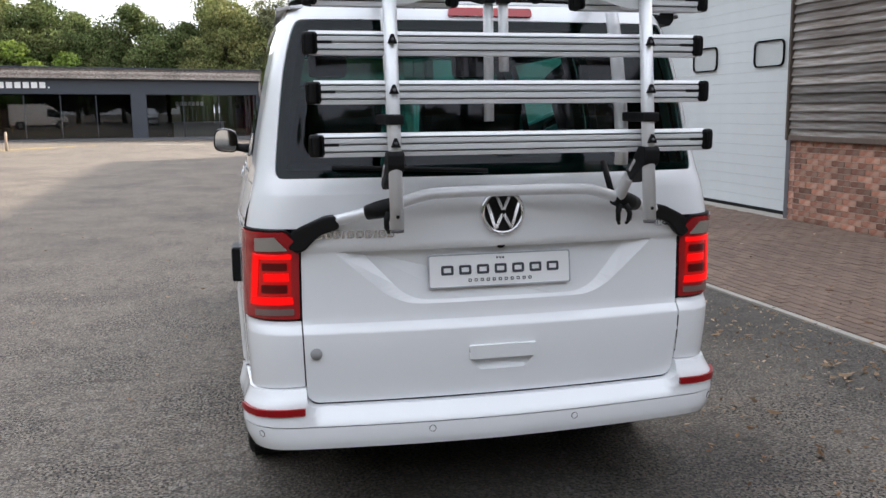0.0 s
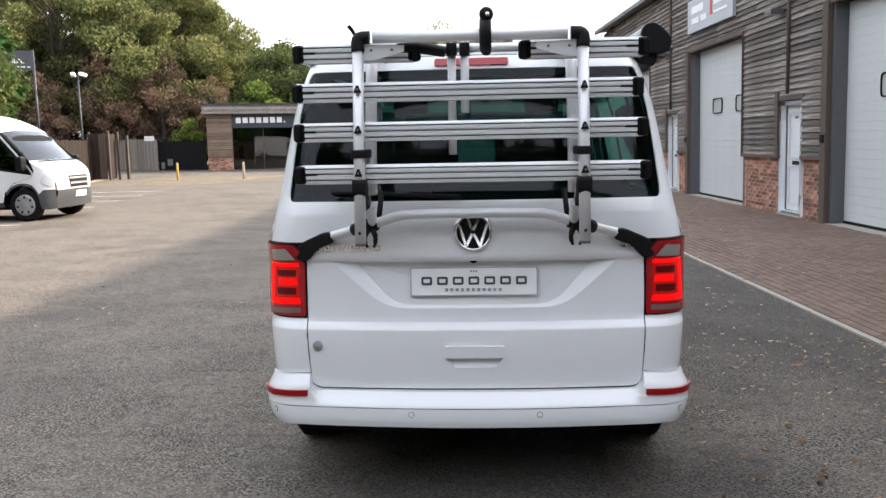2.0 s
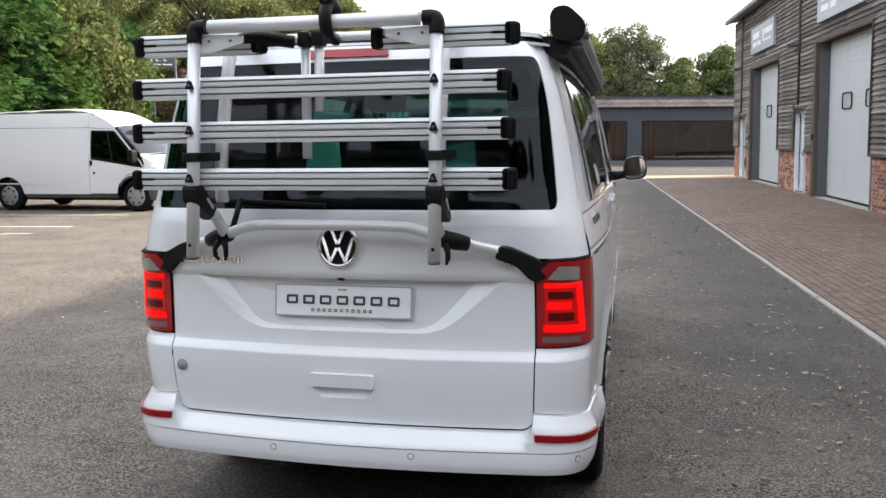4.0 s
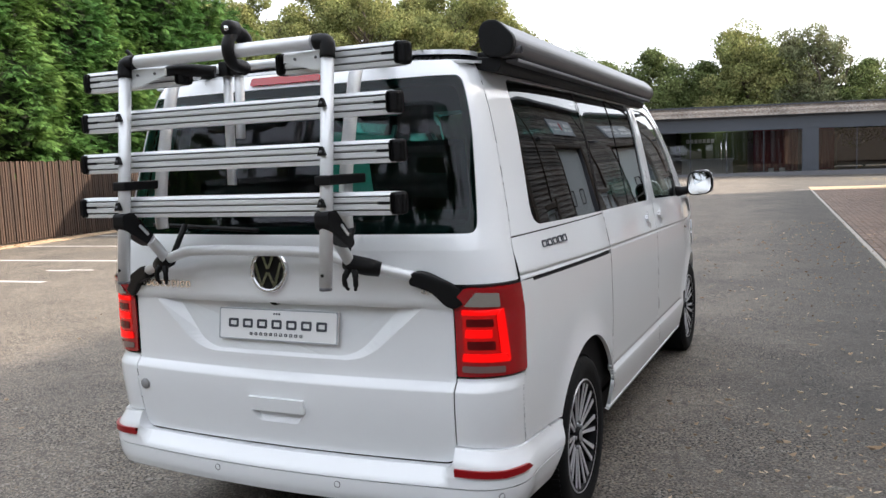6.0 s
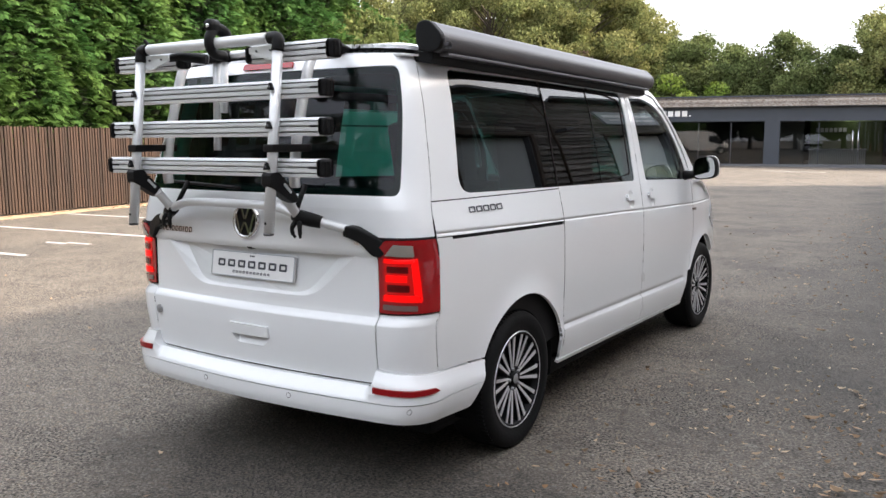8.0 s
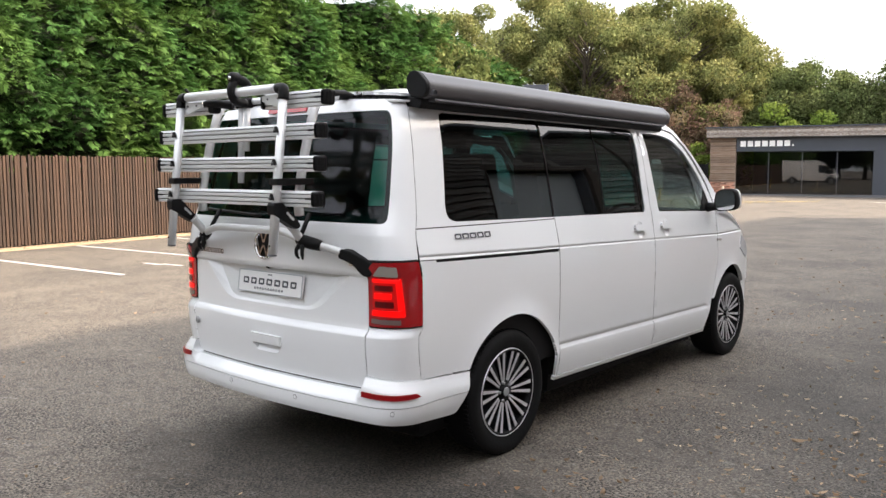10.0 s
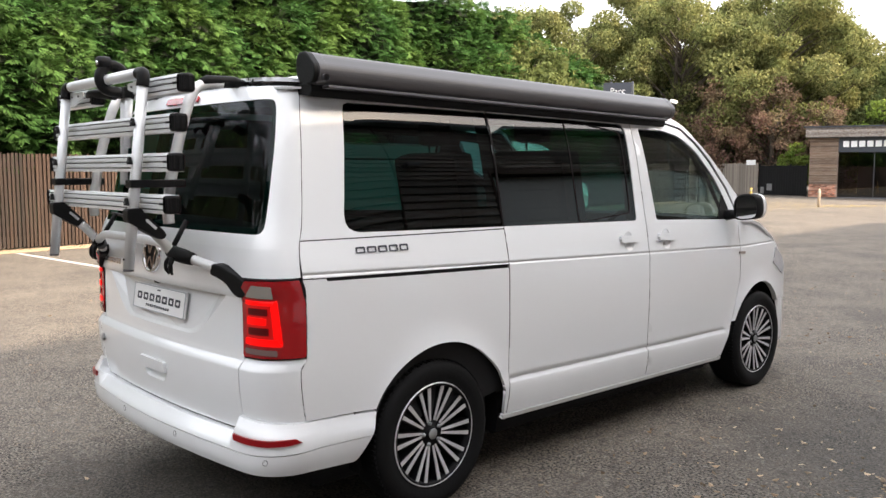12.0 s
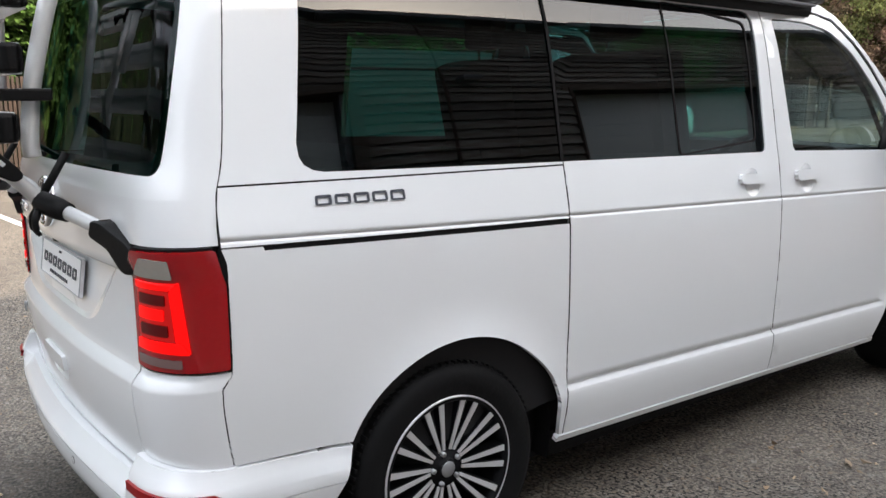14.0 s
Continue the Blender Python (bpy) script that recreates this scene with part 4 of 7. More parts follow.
# ---------------------------------------------------------------- boundary fence, gate, bollards, lamp
fence = thing("slat_fence", "tall brown timber fence of upright slats", "fence", (fence_x(8), 8, 0), FENCE_TURN)
slat = mesh_of(boxm((-0.02, -0.025, 0.04), (0.016, 0.025, 1.84)), "fence_wood", "slat")
pv, pfc = [tuple(v.co) for v in slat.vertices], [tuple(p.vertices) for p in slat.polygons]
far_v, far_f = [], []
for i in range(616):
    y = -16.0 + i * 0.075
    dz, dx = rnd.uniform(-0.02, 0.015), rnd.uniform(-0.006, 0.006)
    if 190 <= i < 480:
        s = part("slat", slat, "fence_wood", fence)
        s.location, s.rotation_euler = (dx, y, dz), (rnd.gauss(0, 0.004), 0, rnd.gauss(0, 0.02))
    else:
        k = len(far_v)
        far_v += [(dx + p[0], y + p[1], dz + p[2]) for p in pv]
        far_f += [tuple(k + j for j in f) for f in pfc]
tagged(joined("slats", far_v, far_f, "fence_wood", fence), kind="stuff")
for z in (0.35, 1.0, 1.6):
    part("fence_rail", boxm((-0.09, -16.0, z), (-0.021, 30.2, z + 0.09)), "dark_wood", fence)
verge = tagged(part("verge", boxm((0.0, -16, -0.05), (0.55, 29.5, 0.012)), "gravel"), "strip of sandy gravel and dry leaves along the fence", "verge", kind="structure")
verge.matrix_world = fence.matrix_world @ Matrix.Translation((0.02, 0, 0))

gate = thing("timber_screen", "brown timber screen with dark steel posts", "screen", (-17.3, 36.9, 0), -8)
for i in range(7):
    part("screen_board", boxm((0.02 + i * 0.125, 0.0, 0.06), (0.02 + i * 0.125 + 0.115, 0.03, 2.12 + 0.02 * (i % 2)), 0.004), "fence_wood" if i < 4 else "post_wood", gate)
for i in range(5):
    part("screen_board", boxm((0.9, 0.06 + i * 0.125, 0.06), (0.93, 0.06 + i * 0.125 + 0.115, 2.12), 0.004), "fence_wood", gate)
for x, y in ((-0.04, 0.02), (0.95, 0.0), (0.95, 0.75)):
    part("post", boxm((x, y, 0), (x + 0.09, y + 0.09, 2.22), 0.006), "dark_wood", gate)
part("post", boxm((1.3, 0.9, 0), (1.42, 1.02, 2.05), 0.006), "dark_wood", gate)

grey = thing("grey_fence", "weathered grey board fence", "fence", (-23.6, 52.6, 0), -33.0)
for i in range(42):
    part("board", boxm((i * 0.125, 0, 0.03), (i * 0.125 + 0.118, 0.025, 1.95 + rnd.uniform(-0.02, 0.02))), "grey_fence", grey)
part("rail", boxm((0, 0.025, 0.4), (5.25, 0.08, 0.48)), "grey_fence", grey)
part("rail", boxm((0, 0.025, 1.5), (5.25, 0.08, 1.58)), "grey_fence", grey)
board_sign = tagged(part("notice_board", boxm((4.0, -0.03, 1.85), (5.0, 0.0, 2.15), 0.01), "sign_white"), "small white notice on the grey fence", "sign")
board_sign.matrix_world = grey.matrix_world
black = thing("black_fence", "black panel fence by the showroom end", "fence", (-19.15, 49.9, 0), -10.0)
for i in range(3):
    part("panel", boxm((i * 1.05, 0, 0.05), (i * 1.05 + 1.0, 0.03, 1.8), 0.005), "rubber", black)
    for j in range(6):
        part("slat", boxm((i * 1.05 + 0.05 + j * 0.16, -0.02, 0.1), (i * 1.05 + 0.05 + j * 0.16 + 0.09, 0.0, 1.75)), "black_plastic", black)
for i in range(4):
    part("post", boxm((i * 1.05 - 0.05, -0.03, 0), (i * 1.05 + 0.02, 0.05, 1.9), 0.005), "black_plastic", black)
for x0, z0, x1, z1 in ((0.12, 0.12, 0.36, 0.52), (0.56, 0.32, 0.92, 0.72)):
    part("notice", boxm((x0, -0.055, z0), (x1, -0.0205, z1), 0.01), "trim_pale", black, "small pale notice on the black panels")

for nm, x, y, mt, lab in (("bollard", -13.05, 36.5, "yellow_paint", "short yellow bollard, slightly tilted"), ("bollard", -9.89, 36.1, "cream_post", "slim cream bollard at the lane edge")):
    b = thing(nm, lab, "bollard", (x, y, 0), group="bollards")
    part("post", lathe(bmesh.new(), [(0.0, 0.0), (0.055, 0.0), (0.05, 0.7), (0.04, 0.745), (0.0, 0.76)], 14, "z"), mt, b)
    part("band", lathe(bmesh.new(), [(0.0515, 0.6), (0.0535, 0.6), (0.0515, 0.66)], 14, "z"), "line_paint", b)

lamp_post = thing("lamp_post", "slim dark lamp post with white camera heads", "lamp post", (-17.65, 37.1, 0))
part("pole", tube(bmesh.new(), [(0, 0, 0), (0, 0, 2.5), (0, 0, 4.75)], [0.06, 0.045, 0.04], 10), "fascia", lamp_post)
part("arm", tube(bmesh.new(), [(-0.25, 0, 4.7), (0.3, 0, 4.7)], 0.03, 8), "fascia", lamp_post)
for x, rz in ((-0.22, 20), (0.28, -30)):
    part("camera_head", boxm((-0.1, -0.22, -0.08), (0.1, 0.12, 0.08), 0.03, pose(x, 0, 4.82, -12, 0, rz)), "sign_white", lamp_post, "white camera housing")

sign_post = thing("car_park_sign", "dark car park sign on two grey posts", "sign", (-20.1, 35.9, 0), 31)
for x in (-0.1, 0.95):
    part("post", tube(bmesh.new(), [(x, 0.05, 0), (x, 0.05, 5.9)], 0.05, 8), "fascia", sign_post)
part("board", boxm((-1.0, -0.04, 5.0), (0.9, 0.0, 5.85), 0.01), "sign_dark", sign_post)
txt = bpy.data.curves.new("sign_word", "FONT")
txt.body, txt.size, txt.extrude = "Parc", 0.42, 0.004
tx = new("sign_word", txt)
txt.materials.append(M["sign_white"])
tx.parent = sign_post
tx.matrix_basis = pose(-0.15, -0.047, 5.3, 90, 0, 0)
part("word_bar", boxm((-0.9, -0.046, 5.12), (0.8, -0.04, 5.17)), "sign_white", sign_post)

# ---------------------------------------------------------------- the camper van: x to its right, y forward from the rear, z up
def curve(table):
    """A smooth curve through a table of (z, value)."""
    xs, ys = [p[0] for p in table], [p[1] for p in table]
    n = len(xs)
    d = [(ys[i + 1] - ys[i]) / (xs[i + 1] - xs[i]) for i in range(n - 1)]
    g = [d[0]] + [0.0 if d[i - 1] * d[i] <= 0 else 2 * d[i - 1] * d[i] / (d[i - 1] + d[i]) for i in range(1, n - 1)] + [d[-1]]

    def at(x):
        if x <= xs[0]:
            return ys[0] + g[0] * (x - xs[0])
        if x >= xs[-1]:
            return ys[-1] + g[-1] * (x - xs[-1])
        i = next(k for k in range(n - 1) if x <= xs[k + 1])
        h = xs[i + 1] - xs[i]
        t = (x - xs[i]) / h
        return (2 * t ** 3 - 3 * t * t + 1) * ys[i] + (t ** 3 - 2 * t * t + t) * h * g[i] + (3 * t * t - 2 * t ** 3) * ys[i + 1] + (t ** 3 - t * t) * h * g[i + 1]
    return at


half_width = curve([(0.26, 0.895), (0.30, 0.912), (0.44, 0.931), (0.456, 0.929), (0.470, 0.9145), (0.477, 0.913), (0.481, 0.9215), (0.51, 0.922), (0.62, 0.926), (0.80, 0.93), (1.0, 0.9275),
                    (1.066, 0.9245), (1.0755, 0.924), (1.079, 0.9145), (1.083, 0.9225), (1.094, 0.920), (1.115, 0.916), (1.20, 0.899), (1.26, 0.886), (1.5, 0.84), (1.66, 0.806), (1.78, 0.768), (1.84, 0.744), (1.87, 0.725), (1.9, 0.69)])
rear_y = curve([(0.26, 0.03), (0.48, 0.055), (0.60, 0.038), (0.72, 0.0265), (0.743, 0.0265), (0.749, 0.0285), (0.769, 0.045), (0.775, 0.0515), (0.80, 0.0535), (1.024, 0.055), (1.036, 0.042), (1.145, 0.046), (1.22, 0.056),
                (1.30, 0.085), (1.55, 0.142), (1.80, 0.2), (1.85, 0.22), (1.9, 0.262)])
corner_r = curve([(0.2, 0.15), (1.1, 0.15), (1.8, 0.115), (1.9, 0.115)])
S_FLAT, S_SIDE, Y_SIDE = 0.66, 1.0, 0.26


def narrowing(y):
    return 0.045 * min(1, max(0, (1.4 - y) / 1.15)) ** 2 + 0.1 * max(0, (y - 3.6) / 1.1) ** 2


def shell(s, z, bulge=0.0):
    """The outer skin: s runs round from the middle of the rear, over the corner, along the side."""
    sg, q = (1 if s >= 0 else -1), abs(s)
    w, r = half_width(z), corner_r(z)
    if 0.44 < z < 0.51 and not 1.395 < Y_SIDE + q - S_SIDE < 3.52:      # the sill groove runs along the doors only
        w = 0.931 - 0.009 * (z - 0.44) / 0.07
    wc = w - 0.045
    x_end = wc - r
    crown = 0.04 * (x_end / 0.7) ** 2
    if q < S_FLAT:
        x = q / S_FLAT * x_end
        return Vector((sg * x, rear_y(z) + 0.04 * (x / 0.7) ** 2, z))
    y0 = rear_y(z) + crown
    if q < S_SIDE:
        f = (q - S_FLAT) / (S_SIDE - S_FLAT) * math.pi / 2
        return Vector((sg * (x_end + r * math.sin(f)), y0 + r * (1 - math.cos(f)) + 0.012 * math.sin(f), z))
    yn = Y_SIDE + q - S_SIDE
    y = yn + (y0 + r + 0.012 - Y_SIDE) * max(0, 1 - (yn - Y_SIDE) / 0.5)
    flare = 0.0
    for c, zc, r in ((0.957, 0.345, 0.413), (4.012, 0.337, 0.415)):      # rolled lips over the wheels
        d = math.hypot(y - c, z - zc) - r
        if -0.05 < d < 0.12:
            flare = max(flare, 0.014 * (1 - max(0, d) / 0.12) ** 2 * min(1, max(0, (z - 0.34) / 0.2)))
    lean = min(1, max(0, (z - 0.85) / 0.15)) * min(1, max(0, (1.2 - z) / 0.08))      # the waist line falls towards the front
    rake = min(1, max(0, (0.70 - z) / 0.18)) * min(1, max(0, (yn - 1.22) / 0.15))    # and so does the sill
    drop = 0.0294 * lean * min(2.2, max(-1.27, yn - 1.532)) - 0.0185 * rake * max(0, 3.6 - yn)
    return Vector((sg * (w - narrowing(yn) + flare), y, z - drop))


def unlean(z):
    """The height on the front wing that comes to lie at z once the waist line's fall is taken off."""
    a, b = z, z + 0.08
    for _ in range(30):
        m = (a + b) / 2
        k = min(1, max(0, (m - 0.85) / 0.15)) * min(1, max(0, (1.2 - m) / 0.08))
        a, b = (m, b) if m - 0.0647 * k < z else (a, m)
    return a


def S(y):
    return S_SIDE + y - Y_SIDE


CREASES = (0.44, 0.456, 0.470, 0.477, 0.481, 0.51, 1.066, 1.0755, 1.079, 1.083, 1.094)
van = thing("camper_van", "clean white camper van with tinted windows and lit tail lamps", "van", (0.81, 2.70, 0))


def skin(name, pts, holes=(), sg=1, mat="van_white", step=0.05, rim=0.02, offset=0.0, rows=CREASES, cols=(), parent=None, label="", f=shell):
    """A body panel on the skin; sg -1 mirrors it to the other side."""
    turn = (lambda p: [(sg * a, b) for a, b in p])
    return part(name, patch(turn(pts), [turn(h) for h in holes], f, step, rim, rows, tuple(sg * c for c in cols), offset), mat, parent or van, label)


def arc(cy, cz, r, a0, a1, n=16):
    return [(S(cy + r * math.cos(radians(a0 + (a1 - a0) * i / n))), cz + r * math.sin(radians(a0 + (a1 - a0) * i / n))) for i in range(n + 1)]


def mirrored(right):
    """A closed outline from its right half, given from the bottom up."""
    return right + [(-a, b) for a, b in reversed(right)]


# rear door
QUARTER = [math.pi / 2 * k / 6 for k in range(7)]
rear_hole = rounded(mirrored([(0.782, 1.273), (0.833, 1.807)]), [0.045, 0.05, 0.05, 0.045])
tailgate_outline = mirrored([(0.584 + 0.0405 * math.sin(a), 0.5275 - 0.0355 * math.cos(a)) for a in QUARTER] + [(0.6245, 0.60), (0.6245, 1.108), (0.9985, 1.107), (0.9985, 1.82), (0.98, 1.848), (0.94, 1.862)])
hollow = rounded(mirrored([(0.365, 0.832), (0.585, 1.0245)]), [0.09, 0.012, 0.012, 0.09], 8)
hollow = [(a[0] + (b[0] - a[0]) * k / 24, a[1] + (b[1] - a[1]) * k / 24) for a, b in zip(hollow, hollow[1:] + hollow[:1]) for k in (range(24) if math.dist(a, b) > 0.3 else range(1))]


pocket = rounded(mirrored([(0.085, 0.584), (0.122, 0.63)]), [0.015, 0.004, 0.004, 0.015], 4)


def on_tailgate(x, z):
    """A place on the rear door by its true x and height."""
    return Vector((x, rear_y(z) + 0.04 * (x / 0.7) ** 2, z))


def s_of(x, z):
    return x / (half_width(z) - 0.045 - corner_r(z)) * S_FLAT


tailgate = skin("tailgate", tailgate_outline, [rear_hole, [(s_of(x, z), z) for x, z in hollow], [(s_of(x, z), z) for x, z in pocket]], rows=(0.74, 0.743, 0.749, 0.769, 0.775, 0.80, 1.024, 1.036, 1.22), cols=(-0.5, 0.5), label="white rear door with a wide tinted window", step=0.04)
# hollows pressed into the door: one round the plate, one under the grip


def pressed(name, outline, back, depth):
    bm = bmesh.new()
    rim_v = [bm.verts.new(on_tailgate(x, z)) for x, z in outline]
    back_v = [bm.verts.new(on_tailgate(x, z) + Vector((0, depth(z), 0))) for x, z in back]
    for i in range(len(outline)):
        j = (i + 1) % len(outline)
        bm.faces.new((rim_v[i], rim_v[j], back_v[j], back_v[i]))
    bm.faces.new(back_v)
    bmesh.ops.recalc_face_normals(bm, faces=bm.faces)
    return part(name, bm, "van_white", tailgate)


pressed("plate_hollow", hollow, [(x * (0.9 - 0.06 * (z - 0.83) / 0.19), z + (0.012 if z < 0.93 else -0.002)) for x, z in hollow], lambda z: 0.006 + 0.16 * (z - 0.835))
pressed("grip_hollow", pocket, [(x * 0.94, z + (0.006 if z < 0.6 else -0.001)) for x, z in pocket], lambda z: 0.003 + 0.75 * (z - 0.585))
part("door_gap", patch([(-0.642, 1.09), (-0.642, 0.468), (0.642, 0.468), (0.642, 1.09), (0.606, 1.09), (0.606, 0.56), (0.594, 0.52), (0.57, 0.505), (-0.57, 0.505), (-0.594, 0.52), (-0.606, 0.56), (-0.606, 1.09)], [], shell, 0.04, 0, (0.74, 0.743, 0.749, 0.769, 0.775, 0.8, 1.024, 1.036), offset=-0.007), "rubber", van)
part("window_pane", patch(rear_hole, [], shell, 0.06, 0, offset=-0.005), "glass_rear", tailgate, "dark tinted rear window")
inner_rear = rounded(mirrored([(0.748, 1.302), (0.796, 1.785)]), 0.05)
part("window_border", patch(rear_hole, [inner_rear], shell, 0.06, 0, offset=-0.007), "rubber", tailgate, "black printed window edge")
part("door_lining", patch(mirrored([(0.66, 0.55), (0.9, 1.12), (0.92, 1.82)]), [rounded(mirrored([(0.76, 1.30), (0.81, 1.79)]), 0.05)], shell, 0.08, 0, offset=-0.045), "lining", tailgate)
skin("grip", rounded([(-0.11, 0.63), (0.11, 0.63), (0.11, 0.68), (-0.11, 0.68)], 0.008), step=0.03, rim=0.02, offset=0.012, rows=(), parent=tailgate, label="moulded white rear door grip")
part("brake_lamp", patch(rounded([(-0.17, 1.818), (0.17, 1.818), (0.17, 1.845), (-0.17, 1.845)], 0.008), [], shell, 0.04, 0.01, offset=0.012), "red_lens", tailgate, "red high brake lamp")
part("camera_eye", lathe(bmesh.new(), [(0.0, -0.012), (0.016, -0.012), (0.02, 0.0), (0.02, 0.02)], 16, "y", Matrix.Translation((0.0, 0.062, 1.036))), "black_plastic", tailgate, "small black reversing camera")
# emblem: a chrome ring round a dark disc with bright chevrons
emblem_m = Matrix.Translation((0.0, 0.036, 1.147)) @ Matrix.Rotation(radians(-4), 4, "X")
emblem = new("emblem")
emblem.parent = tailgate
emblem["label"] = "round chrome emblem on a dark disc"
part("ring", lathe(bmesh.new(), [(0.064, 0.004), (0.066, -0.006), (0.073, -0.009), (0.079, -0.004), (0.08, 0.012)], 40, "y", emblem_m), "chrome", emblem)
part("disc", lathe(bmesh.new(), [(0.0, 0.0), (0.066, 0.0)], 40, "y", emblem_m), "black_plastic", emblem)
for sx in (-1, 1):
    for x0, z0, x1, z1 in ((0.002, 0.008, 0.024, 0.06), (0.003, -0.006, 0.028, -0.056), (0.028, -0.058, 0.056, 0.03)):
        d = Vector((x1 - x0, 0, z1 - z0))
        n = Vector((d.z, 0, -d.x)).normalized() * 0.0055
        p = [Vector((x0, 0, z0)) + n, Vector((x1, 0, z1)) + n, Vector((x1, 0, z1)) - n, Vector((x0, 0, z0)) - n]
        part("chevron", prism([(sx * q.x, q.z) for q in p], -0.007, 0.0, "y", emblem_m), "chrome", emblem)


def letters(parent, place, widths, height, mat, gap=0.25, stroke=0.2, f=shell, offset=0.004, open_gap=False, sg=1):
    """A word as a row of plain hollow blocks of its size and colour."""
    u, z = place
    for w in widths:
        o = [(u, z), (u + w, z), (u + w, z + height), (u, z + height)]
        t = height * stroke
        i = [(u + t, z + t), (u + w - t, z + t), (u + w - t, z + height - t), (u + t, z + height - t)]
        if w > 2.6 * t:
            part("letter_block", patch([(sg * a, b) for a, b in rounded(o, height * 0.2, 3)], [[(sg * a, b) for a, b in i]], f, 0.05, 0.002, offset=offset), mat, parent)
        else:
            part("letter_block", patch([(sg * a, b) for a, b in o], [], f, 0.05, 0.002, offset=offset), mat, parent)
        u += w + gap * height
    return u


letters(tailgate, (-0.585, 1.072), [0.021] * 3 + [0.008] + [0.021] * 3 + [0.008] + [0.021] * 2, 0.026, "chrome", 0.24, 0.22)
letters(tailgate, (0.54, 1.074), [0.02, 0.022, 0.008], 0.026, "chrome", 0.24, 0.22)
sticker_m = Matrix.Translation((-0.655, 0.056, 0.676)) @ Matrix.Rotation(radians(-4), 4, "Z")
part("sticker", lathe(bmesh.new(), [(0.0, 0.0), (0.02, 0.0), (0.0205, 0.006)], 24, "y", sticker_m), "render_grey", tailgate, "small round grey sticker")
# plate in the hollow
plate_f = (lambda u, v: Vector((u, 0.054 + (v - 0.885) * 0.15, v)))
plate = new("rear_plate")
plate.parent = van
plate["label"] = "white dealer plate with dark lettering"
part("plate_board", patch(rounded([(-0.26, 0.884), (0.26, 0.884), (0.26, 0.999), (-0.26, 0.999)], 0.008), [], plate_f, 0.1, 0.01), "sign_white", plate)
part("plate_edge", patch(rounded([(-0.26, 0.884), (0.26, 0.884), (0.26, 0.999), (-0.26, 0.999)], 0.008), [rounded([(-0.256, 0.888), (0.256, 0.888), (0.256, 0.995), (-0.256, 0.995)], 0.007)], plate_f, 0.1, 0.002, offset=0.002), "sign_board", plate)
letters(plate, (-0.215, 0.928), [0.044] * 7, 0.033, "sign_dark", 0.62, 0.26, plate_f, 0.003)
letters(plate, (-0.118, 0.902), [0.011] * 11, 0.011, "sign_dark", 1.0, 0.24, plate_f, 0.003)
for i in range(3):
    letters(plate, (-0.014 + i * 0.011, 0.979), [0.006], 0.007, "sign_dark", 0.2, 0.3, plate_f, 0.003)

# panels of both sides
def cup_ring(y):
    return [(S(y + 0.05 * math.cos(k * math.tau / 24)), 1.14 + 0.045 * math.sin(k * math.tau / 24)) for k in range(24)]


def lamp_f(u, v):
    """The lamp's smooth face: it runs straight on past the waist groove."""
    if v < 1.03:
        return shell(u, v)
    p, q = shell(u, 1.03), shell(u, 1.0)
    return p + (p - q) * ((v - 1.03) / 0.03)


